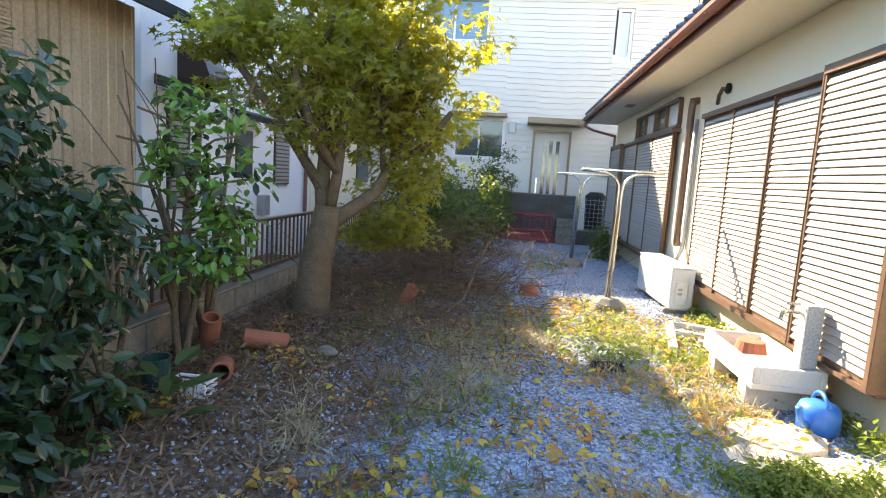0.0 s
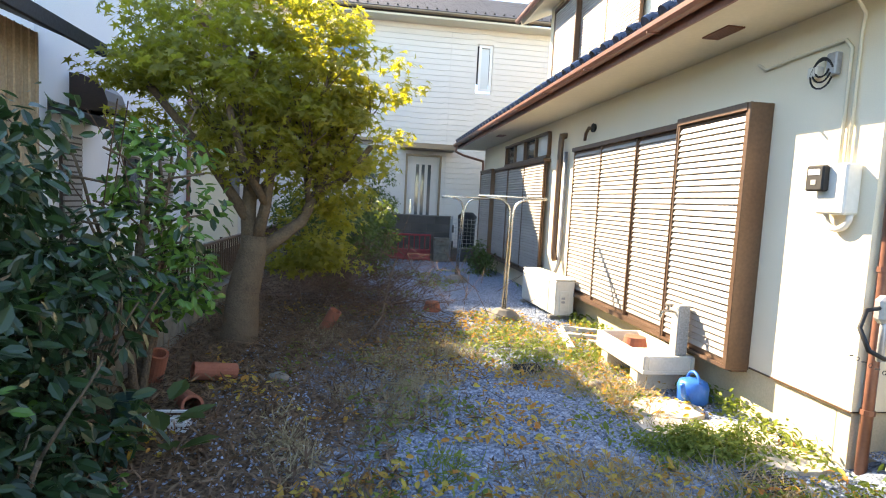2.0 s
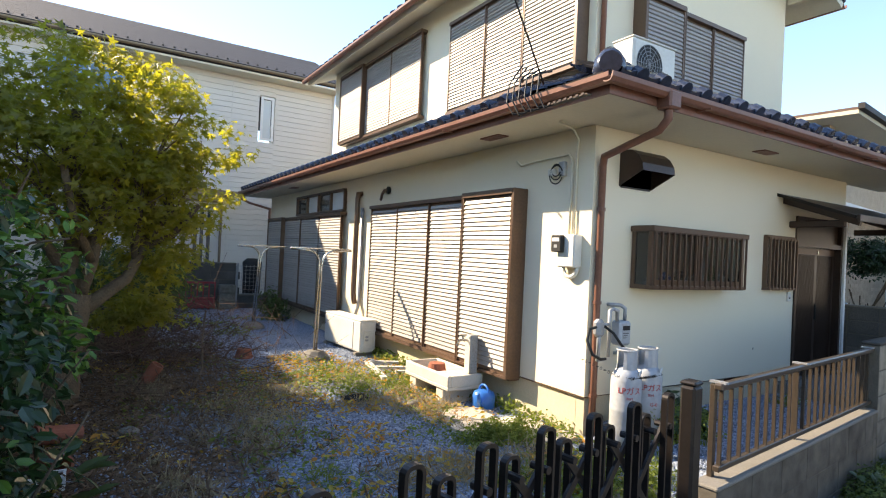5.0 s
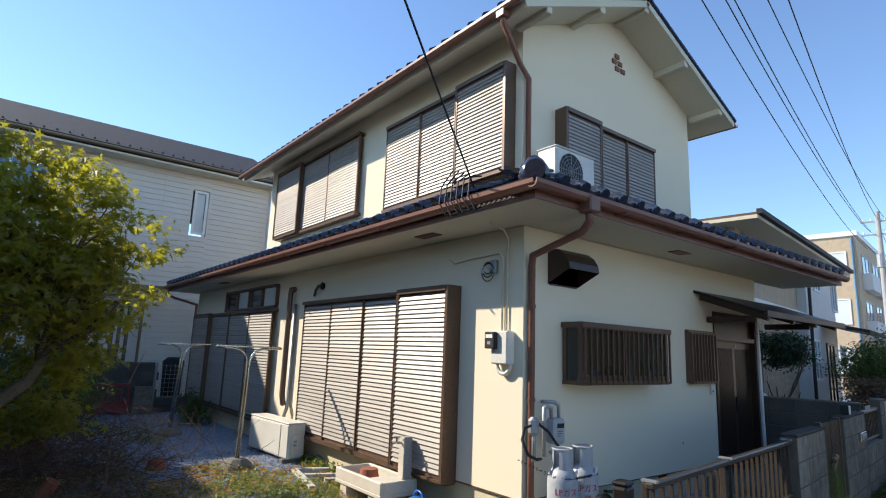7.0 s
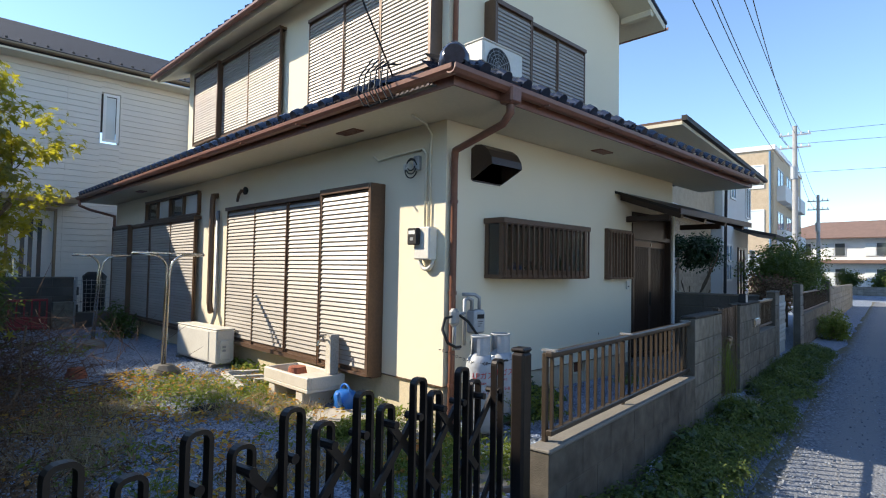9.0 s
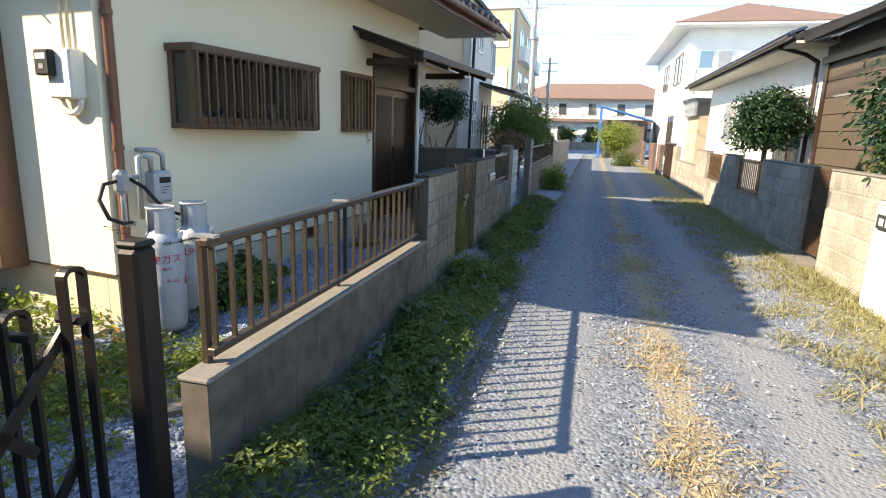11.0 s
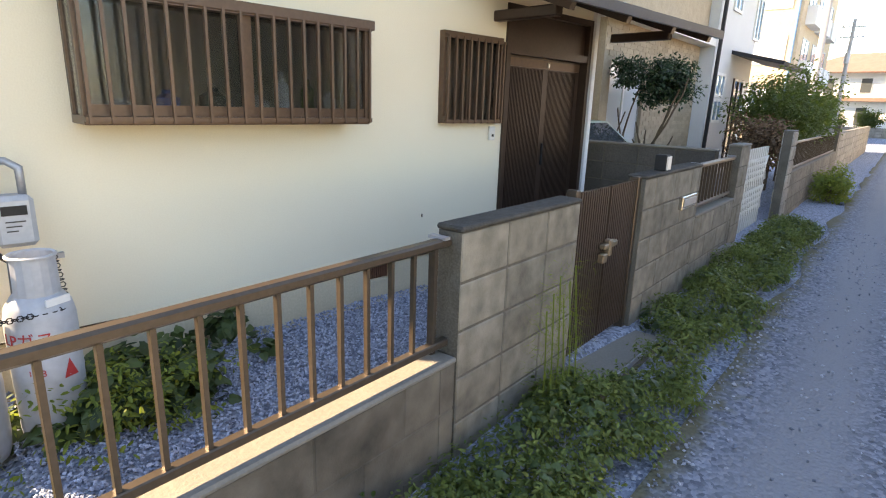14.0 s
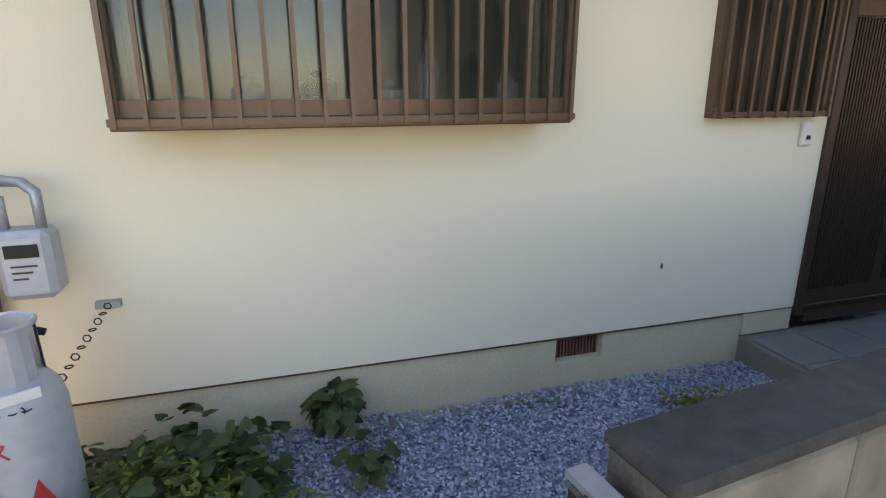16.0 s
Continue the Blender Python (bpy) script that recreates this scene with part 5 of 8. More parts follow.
can = thing("watering_can", (2.72, 4.62, GZ), "bright blue plastic watering can beside the sink", "watering can")
bm = bmesh.new()
lathe(bm, (2.70, 4.62, GZ + 0.01), [(0.10, 0), (0.12, 0.02), (0.12, 0.13), (0.105, 0.17), (0.06, 0.19)], 18)
part("body", bm, M["blue"], can, smooth=True)
bm = bmesh.new()
tube(bm, arc((2.70, 4.62, GZ + 0.17), 0.085, 0, 180, 8, (0, 1, 0), (0, 0, 1)), 0.012, 6)
part("handle", bm, M["blue"], can, smooth=True)
bm = bmesh.new()
tube(bm, [(2.62, 4.56, GZ + 0.06), (2.53, 4.47, GZ + 0.12), (2.48, 4.42, GZ + 0.22)], 0.02, 8)
part("spout", bm, M["blue"], can, smooth=True)

# bleached frame lying on the ground
lad = thing("timber_frame", (2.5, 6.3, GZ), "bleached white timber frame lying on the ground", "timber")
for x0, y0, x1, y1 in ((2.22, 6.0, 2.46, 7.05), (2.46, 6.98, 2.86, 6.86), (2.40, 6.62, 2.84, 6.5), (2.52, 6.3, 2.80, 6.22)):
    a, b = Vector((x0, y0, GZ + 0.06)), Vector((x1, y1, GZ + 0.05))
    bm = bmesh.new()
    box(bm, -0.5, -0.035, -0.02, 0.5, 0.035, 0.02, m=Matrix.Translation((a + b) / 2) @ (b - a).to_track_quat("X", "Z").to_matrix().to_4x4() @ Matrix.Diagonal(((b - a).length, 1, 1, 1)))
    part("board", bm, M["palewood"], lad)


def clothes_pole(at, lean, label):
    """A laundry pole: twin steel tubes on a concrete foot, splitting into two curved arms."""
    x, y, z = at
    root = thing("laundry_pole", at, label, "laundry pole", "laundry poles")
    bm = bmesh.new()
    lathe(bm, (x, y, z - 0.02), [(0.23, 0), (0.21, 0.05), (0.12, 0.12), (0.08, 0.13)], 8)
    part("foot", bm, M["cap"], root, "weathered concrete foot")
    for sgn in (-1, 1):
        bm = bmesh.new()
        o = 0.018 * sgn
        pts = [(x + o, y, z + 0.1), (x + o + lean * 0.6, y, z + 1.3)] + [tuple(p) for p in arc((x + lean * 0.8 + sgn * 0.22, y, z + 1.36), 0.2, 180 if sgn > 0 else 0, 90, 6, (1, 0, 0), (0, 0, 1))] + [(x + lean + sgn * 0.46, y, z + 1.57)]
        tube(bm, pts, 0.016, 8)
        part("tube", bm, M["steel"], root, smooth=True)
        bm = bmesh.new()
        for k in (0.18, 0.3, 0.42):
            tube(bm, arc((x + lean + sgn * k, y, z + 1.6), 0.03, 180, 360, 6, (1, 0, 0), (0, 0, 1)), 0.006, 6)
        part("hook", bm, M["white"], root)
    bm = bmesh.new()
    box(bm, x + lean - 0.44, y - 0.02, z + 1.575, x + lean + 0.44, y + 0.02, z + 1.595, bevel=0.004)
    part("arm", bm, M["steel"], root)
    return root


clothes_pole((1.93, 7.72, GZ + 0.02), 0.03, "stainless laundry pole with curved arms on a concrete foot")
clothes_pole((1.82, 11.0, GZ + 0.02), 0.10, "leaning laundry pole with curved arms near the back")


def lump(name, at, r, material, label, category, sq=(1, 0.8, 0.6), group=""):
    bm = bmesh.new()
    bmesh.ops.create_icosphere(bm, subdivisions=2, radius=r)
    for v in bm.verts:
        v.co *= 1 + 0.25 * noise.noise(v.co * (1.2 / r) + Vector(at))
        v.co = Vector((v.co.x * sq[0], v.co.y * sq[1], v.co.z * sq[2]))
        v.co += Vector(at)
    return tagged(part(name, bm, material, smooth=True), label, category, group)


for at, r in (((-0.55, 5.0, -0.06), 0.08), ((1.87, 5.95, -0.09), 0.09), ((2.05, 4.95, -0.09), 0.08), ((-1.05, 3.15, -0.06), 0.09), ((1.35, 7.9, -0.1), 0.07), ((0.95, 11.2, -0.1), 0.07)):
    lump("stone", at, r, M["stone"], "rounded grey stone on the ground", "stone", group="stones in the yard")
for x, y, r in ((2.38, 4.45, 0.28), (2.62, 3.98, 0.30), (2.2, 4.1, 0.2), (2.72, 3.6, 0.24)):
    bm = bmesh.new()
    n = 9
    pts = [(x + r * (1 + 0.25 * noise.noise((x * 3, k, 1))) * math.cos(2 * math.pi * k / n), y + r * 0.8 * (1 + 0.25 * noise.noise((y * 3, k, 2))) * math.sin(2 * math.pi * k / n), GZ + 0.035) for k in range(n)]
    slab(bm, pts, 0.06)
    tagged(part("stepping_stone", bm, M["flag"]), "pale flat stepping stone by the house", "stepping stone", "stepping stones")
# round drain cover inside the gate
bm = bmesh.new()
lathe(bm, (2.35, 2.35, GZ + 0.0), [(0.24, 0), (0.24, 0.035), (0.22, 0.04), (0.215, 0.033), (0.05, 0.033)], 24)
tagged(part("drain_cover", bm, M["cap"]), "round concrete drain cover in the gravel", "drain cover")
# black plastic mesh lying in the weeds
for cx, cy in ((2.35, 3.3), (1.55, 5.35)):
    bm = bmesh.new()
    for k in range(9):
        a = -0.11 + k * 0.0275
        rod(bm, (cx + a, cy - 0.12, GZ + 0.04), (cx + a + 0.03, cy + 0.1, GZ + 0.06), 0.004, seg=4)
        rod(bm, (cx - 0.12, cy + a, GZ + 0.045), (cx + 0.14, cy + a + 0.02, GZ + 0.055), 0.004, seg=4)
    tagged(part("plastic_mesh", bm, M["black"]), "scrap of black plastic mesh on the ground", "mesh")
# green tub and white basket under the shrub
bm = bmesh.new()
lathe(bm, (-1.28, 4.05, GZ + 0.03), [(0.07, 0), (0.09, 0.2), (0.095, 0.22), (0.08, 0.22), (0.07, 0.1)], 16)
tagged(part("green_tub", bm, M["green_plastic"]), "dark green plastic tub under the shrub", "tub")
bm = bmesh.new()
for k in range(9):
    box(bm, -1.17 + k * 0.028, 3.99, GZ + 0.05, -1.157 + k * 0.028, 4.005, GZ + 0.13)
for z in (0.05, 0.09, 0.125):
    box(bm, -1.17, 3.985, GZ + z, -0.93, 4.01, GZ + z + 0.012)
    box(bm, -1.17, 4.11, GZ + z, -0.93, 4.13, GZ + z + 0.012)
    box(bm, -1.17, 4.01, GZ + z, -1.155, 4.11, GZ + z + 0.012)
    box(bm, -0.945, 4.01, GZ + z, -0.93, 4.11, GZ + z + 0.012)
tagged(part("basket", bm, M["white"]), "small white plastic basket in the litter", "basket")

# wall fittings
hood = thing("range_hood_cap", (3.62, FY, 2.2), "dark brown metal ventilation hood on the wall", "vent hood")
bm = bmesh.new()
side = [(0, 2.21), (0, 2.52), (-0.06, 2.55), (-0.14, 2.54), (-0.21, 2.49), (-0.26, 2.41), (-0.27, 2.34)]
rings = [[bm.verts.new((x, FY + y, z)) for y, z in side] for x in (3.34, 3.80)]
for k in range(len(side) - 1):
    bm.faces.new((rings[0][k], rings[0][k + 1], rings[1][k + 1], rings[1][k]))
bm.faces.new(rings[0])
bm.faces.new(rings[1][::-1])
bmesh.ops.recalc_face_normals(bm, faces=bm.faces)
part("shell", bm, M["doorbrown"], hood)
bm = bmesh.new()
box(bm, 3.36, FY - 0.008, 2.20, 3.78, FY, 2.215)
part("flange", bm, M["doorbrown"], hood)

meter = thing("electric_meter", (WX, 3.72, 1.33), "cream electricity meter box with a black dial window", "meter")
part("case", B(WX - 0.11, 3.60, 1.42, WX, 3.82, 1.73, bevel=0.012), M["acwhite"], meter)
part("dial", B(WX - 0.16, 3.72, 1.56, WX - 0.108, 3.86, 1.72, bevel=0.01), M["black"], meter, "black glass meter face")
part("display", B(WX - 0.163, 3.745, 1.66, WX - 0.16, 3.835, 1.695), M["white"], meter)
part("display", B(WX - 0.163, 3.77, 1.60, WX - 0.16, 3.81, 1.63), M["grey"], meter)
bm = bmesh.new()
tube(bm, arc((WX - 0.04, 3.71, 1.42), 0.09, 180, 360, 8, (0, 1, 0), (0, 0, 1)), 0.02, 6)
part("conduit_bend", bm, M["acwhite"], meter, smooth=True)
for y in (3.70, 3.76):
    bm = bmesh.new()
    tube(bm, [(WX - 0.02, y, 1.72), (WX - 0.02, y, 2.5), (WX - 0.03, y - 0.02, 2.62), (WX - 0.12, y - 0.04, 2.70), (WX - 0.35, y - 0.1, 2.725)] if y < 3.73 else [(WX - 0.02, y, 1.72), (WX - 0.02, y, 2.44), (WX - 0.02, y + 0.05, 2.50), (WX - 0.02, y + 0.5, 2.49), (WX - 0.02, y + 0.75, 2.47), (WX - 0.05, y + 0.8, 2.52)], 0.011, 6)
    part("conduit", bm, M["soffit"], meter, "thin cream conduit", smooth=True)
ins = thing("cable_clamp", (WX, 3.95, 2.35), "grey service cable clamp with looped black wires", "cable fitting")
part("box", B(WX - 0.05, 3.84, 2.30, WX, 3.92, 2.44, bevel=0.008), M["grey"], ins)
part("box", B(WX - 0.06, 3.98, 2.31, WX, 4.06, 2.38, bevel=0.008), M["acwhite"], ins)
for r, dz in ((0.06, 0), (0.075, -0.02), (0.09, -0.045)):
    bm = bmesh.new()
    tube(bm, arc((WX - 0.055, 3.94, 2.36 + dz), r, 200, 520, 14, (0, 1, 0), (0, 0, 1)), 0.006, 5)
    part("wire_loop", bm, M["black"], ins)

# cable bracket and wire knots at the eave corner
cb = thing("service_bracket", (EX - 0.05, 3.2, SOF + 0.02), "steel service bracket with tangled cables under the eave", "cable fitting")
bm = bmesh.new()
box(bm, EX - 0.16, 2.85, SOF - 0.015, EX - 0.11, 3.3, SOF - 0.005)
for k in range(7):
    box(bm, EX - 0.165, 2.88 + k * 0.06, SOF - 0.012, EX - 0.16, 2.91 + k * 0.06, SOF + 0.005)
part("slotted_bar", bm, M["doorbrown"], cb)
for k in range(6):
    bm = bmesh.new()
    y = 3.3 + 0.08 * k
    tube(bm, [(EX - 0.12, y - 0.1, SOF + 0.0), (EX - 0.17, y, SOF - 0.03 + 0.02 * (k % 2)), (EX - 0.2, y + 0.06, SOF + 0.1), (EX - 0.15, y + 0.1, SOF + 0.28), (EX + 0.0, y + 0.12, SOF + 0.33 + 0.03 * k)], 0.007, 5)
    part("wire", bm, M["black"], cb)


# gas cylinders
def cylinder(x, y, num):
    root = thing("gas_cylinder", (x, y, GZ + 0.1), "pale grey liquefied gas cylinder with red lettering, chained to the wall", "gas cylinder", "gas cylinders")
    z = GZ + 0.08
    bm = bmesh.new()
    lathe(bm, (x, y, z), [(0.110, 0), (0.118, 0.03), (0.124, 0.08), (0.126, 0.30), (0.128, 0.31), (0.126, 0.32), (0.125, 0.55), (0.115, 0.60), (0.085, 0.645), (0.045, 0.665)], 28)
    part("body", bm, M["galv"], root, smooth=True)
    bm = bmesh.new()
    for a0 in (20, 200):
        ring = [(0.086, a) for a in range(a0, a0 + 141, 20)]
        lo = [bm.verts.new((x + r * math.cos(radians(a)), y + r * math.sin(radians(a)), z + 0.625)) for r, a in ring]
        hi = [bm.verts.new((x + (r - 0.005) * math.cos(radians(a)), y + (r - 0.005) * math.sin(radians(a)), z + 0.80)) for r, a in ring]
        lo2 = [bm.verts.new((x + (r - 0.008) * math.cos(radians(a)), y + (r - 0.008) * math.sin(radians(a)), z + 0.625)) for r, a in ring]
        hi2 = [bm.verts.new((x + (r - 0.013) * math.cos(radians(a)), y + (r - 0.013) * math.sin(radians(a)), z + 0.80)) for r, a in ring]
        for k in range(len(ring) - 1):
            bm.faces.new((lo[k], lo[k + 1], hi[k + 1], hi[k]))
            bm.faces.new((lo2[k + 1], lo2[k], hi2[k], hi2[k + 1]))
            bm.faces.new((hi[k], hi[k + 1], hi2[k + 1], hi2[k]))
    tube(bm, arc((x, y, z + 0.80), 0.082, 0, 360, 20, (1, 0, 0), (0, 1, 0)), 0.008, 5)
    part("collar", bm, M["galv"], root)
    bm = bmesh.new()
    rod(bm, (x, y, z + 0.66), (x, y, z + 0.76), 0.02, seg=10)
    rod(bm, (x - 0.03, y, z + 0.765), (x + 0.03, y, z + 0.765), 0.014, seg=8)
    part("valve", bm, M["latch"], root, "brass valve")
    return root


def writing(text, size, material, m, parent, name="lettering", curve=0.0):
    cu = bpy.data.curves.new(name, "FONT")
    cu.body, cu.size, cu.align_x, cu.extrude = text, size, "CENTER", 0.0008
    ob = bpy.data.objects.new(name, cu)
    me = bpy.data.meshes.new_from_object(ob)
    bpy.data.objects.remove(ob)
    if curve:
        for v in me.vertices:
            a = v.co.x / curve
            v.co = Vector((math.sin(a) * (curve + v.co.z), v.co.y, math.cos(a) * (curve + v.co.z) - curve))
    me.materials.clear()
    me.materials.append(material)
    return part(name, me, None, parent, at=m)


for x, y, num in ((2.98, 3.02, "34-12"), (3.26, 3.03, "35-8")):
    c = cylinder(x, y, num)
    for az in (-0.5,):
        face = Matrix.Translation((x, y, 0)) @ Matrix.Rotation(radians(-35), 4, "Z")
        up = Matrix.Rotation(radians(90), 4, "X")
        writing("LPガス", 0.066, M["redink"], face @ Matrix.Translation((0, -0.127, GZ + 0.1 + 0.44)) @ up, c, "gas_lettering", 0.127)
        writing("80M", 0.03, M["redink"], face @ Matrix.Translation((0, -0.127, GZ + 0.1 + 0.39)) @ up, c, "small_lettering", 0.127)
        writing(num, 0.04, M["redink"], face @ Matrix.Translation((0.02, -0.127, GZ + 0.1 + 0.31)) @ up, c, "date_lettering", 0.127)
    tri = bmesh.new()
    f2 = Matrix.Translation((x, y, 0)) @ Matrix.Rotation(radians(28), 4, "Z")
    v = [tri.verts.new(p) for p in ((-0.03, -0.1275, GZ + 0.38), (0.03, -0.1275, GZ + 0.38), (0, -0.1275, GZ + 0.46))]
    tri.faces.new(v)
    part("red_mark", xf(tri, f2), M["redink"], c)
    part("paper_label", xf(B(-0.05, -0.115, GZ + 0.69, 0.05, -0.108, GZ + 0.72), f2), M["white"], c)
chain = thing("chain", (3.45, 3.3, 0.5), "dark chain holding the gas cylinders to the wall", "chain")
CH = [Vector(v) for v in ((2.93, 3.47, 0.60), (2.86, 3.03, 0.555), (2.92, 2.91, 0.545), (3.04, 2.905, 0.545), (3.18, 2.91, 0.545), (3.32, 2.93, 0.545), (3.36, 3.05, 0.55), (3.40, 3.47, 0.63))]
for i in range(62):
    f = i / 61 * 6.999
    p = CH[int(f)].lerp(CH[int(f) + 1], f % 1)
    bm = bmesh.new()
    tube(bm, arc(p, 0.012, 0, 360, 6, (1, 0, 0), (0, 0, 1) if i % 2 else (0, 1, 0)), 0.0022, 4)
    part("link", bm, M["black"], chain)
part("wall_hook", B(3.36, FY - 0.03, 0.62, 3.44, FY, 0.645), M["grey"], chain)

gm = thing("gas_meter", (3.72, FY, 0.95), "grey gas meter and regulator with bent pipes on the wall", "gas meter")
part("meter_case", B(3.78, FY - 0.15, 0.98, 3.93, FY - 0.03, 1.20, bevel=0.02), M["galv"], gm)
part("window", B(3.81, FY - 0.155, 1.12, 3.90, FY - 0.149, 1.16), M["black"], gm)
for k in range(3):
    part("print_bar", B(3.82, FY - 0.154, 1.09 - k * 0.02, 3.89 - k * 0.015, FY - 0.149, 1.095 - k * 0.02), M["ink"], gm)
part("regulator", B(3.52, FY - 0.13, 1.06, 3.62, FY - 0.04, 1.22, bevel=0.03), M["grey"], gm)
for pts in ([(3.80, FY - 0.09, 1.19), (3.80, FY - 0.09, 1.29), (3.74, FY - 0.09, 1.31), (3.70, FY - 0.09, 1.29), (3.70, FY - 0.09, 0.88)],
            [(3.90, FY - 0.09, 1.19), (3.90, FY - 0.09, 1.31), (3.86, FY - 0.07, 1.34), (3.78, FY - 0.03, 1.34), (3.78, FY + 0.01, 1.34)],
            [(3.57, FY - 0.09, 1.20), (3.57, FY - 0.09, 0.86), (3.64, FY - 0.09, 0.86)],
            [(3.57, FY - 0.09, 1.17), (3.70, FY - 0.09, 1.17)]):
    bm = bmesh.new()
    tube(bm, pts, 0.016, 8)
    part("pipe", bm, M["grey"], gm, smooth=True)
for pts in ([(3.52, FY - 0.10, 1.15), (3.42, FY - 0.12, 1.14), (3.35, FY - 0.16, 1.05), (3.36, FY - 0.22, 0.94), (3.44, FY - 0.24, 0.90), (3.50, FY - 0.24, 0.90)],
            [(3.62, FY - 0.10, 1.16), (3.68, FY - 0.16, 1.10), (3.74, FY - 0.2, 1.0), (3.82, FY - 0.22, 0.93), (3.90, FY - 0.22, 0.90)]):
    bm = bmesh.new()
    tube(bm, pts, 0.012, 8)
    part("hose", bm, M["black"], gm, "black rubber gas hose", smooth=True)
for ob_ in (gm,):
    ob_.matrix_basis = Matrix.Translation((-0.60, -0.08, -0.24)) @ ob_.matrix_basis

# stray marks by the entrance
# small lump added for a dark fleck of unknown kind
lump("wall_fleck", (5.748, FY - 0.006, 0.555), 0.011, M["twig"], "small dark fleck on the plaster", "leaf", (0.6, 0.35, 1.3))

# ---- neighbours beside and behind the garden ----
LX = -1.68
block_wall("wall_left", "weathered low concrete block wall along the garden", Matrix.Translation((LX, 1.45, 0)) @ Matrix.Rotation(radians(90), 4, "Z"), 13.2, 2, -0.2, kind_cap="cap")
lf_ = thing("garden_fence", (LX, 8.0, 0.2), "dark brown aluminium fence on the low garden wall", "fence")
part("top_rail", B(LX - 0.025, 1.5, 0.74, LX + 0.025, 14.6, 0.775, bevel=0.006), M["brown"], lf_)
part("bottom_rail", B(LX - 0.018, 1.5, 0.27, LX + 0.018, 14.6, 0.30), M["brown"], lf_)
fb = mesh_of(B(-0.009, -0.009, 0.30, 0.009, 0.009, 0.74), M["brown"], "bar")
for i in range(115):
    part("bar", fb, None, lf_, at=Matrix.Translation((LX, 1.55 + i * 0.113, 0)))
for i in range(7):
    part("post", B(LX - 0.045, 1.6 + i * 2.1, 0.2, LX - 0.02, 1.65 + i * 2.1, 0.79), M["brown"], lf_)

h1 = thing("screened_house", (-3.4, 2.6, GZ), "low house with its side hung with brown reed screens", "house")
part("wall", B(-6.0, -1.5, GZ - 0.1, -2.72, 5.85, 2.6), M["bluewall"], h1)
reed = mesh_of(B(-0.006, -0.92, -0.008, 0.006, 0.92, 0.008), M["bamboo"], "reed")
for k, (y0, y1) in enumerate(((-0.9, 0.9), (0.93, 2.75), (2.78, 4.55))):
    scr = part("reed_screen", B(-2.70, y0, 0.0, -2.692, y1, 2.5), M["bamboo"], h1, "hanging brown reed screen")
    for i in range(96):
        part("reed", reed, None, scr, at=Matrix.Translation((-2.684 + 0.003 * (i % 2), (y0 + y1) / 2, 0.06 + i * 0.0255)) @ Matrix.Rotation(radians(0.35 * math.sin(i * 2.1)), 4, "X"))
    for yy in (y0 + 0.3, (y0 + y1) / 2, y1 - 0.3):
        part("cord", B(-2.677, yy - 0.004, 0.0, -2.674, yy + 0.004, 2.5), M["twig"], scr)
for i in range(13):
    part("siding_rib", B(-2.70, 4.6 + i * 0.1, GZ, -2.685, 4.612 + i * 0.1, 2.6), M["bamboo"], h1)
part("siding", B(-2.712, 4.56, GZ, -2.70, 5.85, 2.6), M["bamboo"], h1, "tan ribbed siding")
bm = bmesh.new()
slab(bm, [(-2.30, -2.0, 2.62), (-2.30, 6.1, 2.62), (-4.6, 6.1, 3.5), (-4.6, -2.0, 3.5)], 0.09)
part("roof", bm, M["slate"], h1, "dark sheet roof")
part("fascia", B(-2.31, -2.0, 2.50, -2.27, 6.1, 2.61), M["slate"], h1)

h2 = thing("stucco_house", (-4.5, 8.9, GZ), "white stucco two-storey house with small dark canopies", "house")
part("wall", B(-8.0, 6.35, GZ - 0.1, -3.0, 11.0, 5.05), M["bluewall"], h2)
bm = bmesh.new()
slab(bm, [(-2.6, 5.9, 5.05), (-2.6, 11.5, 5.05), (-5.5, 11.5, 6.0), (-5.5, 5.9, 6.0)], 0.1)
part("roof", bm, M["slate"], h2)
part("eave", B(-3.0, 5.95, 4.92, -2.6, 11.45, 4.98), M["soffit"], h2)


def side_window(parent, y0, y1, z0, z1, x, louvre=False, key="darkglass"):
    w = part("window", B(x, y0, z0, x + 0.03, y1, z1), M["doorbrown"], parent, "dark framed side window")
    if louvre:
        for i in range(int((z1 - z0) / 0.06)):
            part("louvre", B(x + 0.03, y0 + 0.02, z0 + 0.02 + i * 0.06, x + 0.045, y1 - 0.02, z0 + 0.06 + i * 0.06), M["slat"], w)
    else:
        part("pane", B(x + 0.03, y0 + 0.03, z0 + 0.03, x + 0.034, y1 - 0.03, z1 - 0.03), M[key], w)


side_window(h2, 6.75, 7.15, 0.75, 1.85, -3.0, True)
side_window(h2, 8.25, 8.7, 1.1, 1.75, -3.0)
side_window(h2, 9.45, 10.0, 1.0, 1.95, -3.0, True)
bm = bmesh.new()
slab(bm, [(-3.0, 6.55, 2.16), (-2.7, 6.55, 2.06), (-2.7, 7.45, 2.06), (-3.0, 7.45, 2.16)], 0.1)
part("canopy", bm, M["slate"], h2, "small dark canopy")
bm = bmesh.new()
slab(bm, [(-3.0, 8.1, 2.02), (-2.72, 8.1, 1.94), (-2.72, 8.95, 1.94), (-3.0, 8.95, 2.02)], 0.08)
part("canopy", bm, M["slate"], h2)
bm = bmesh.new()
HP = [(-3.0, 2.13), (-3.0, 2.5), (-2.88, 2.49), (-2.76, 2.44), (-2.67, 2.35), (-2.63, 2.24), (-2.63, 2.13)]
rings = [[bm.verts.new((x, y, z)) for x, z in HP] for y in (6.95, 7.4)]
for k in range(len(HP) - 1):
    bm.faces.new((rings[0][k], rings[0][k + 1], rings[1][k + 1], rings[1][k]))
bm.faces.new(rings[0])
bm.faces.new(rings[1][::-1])
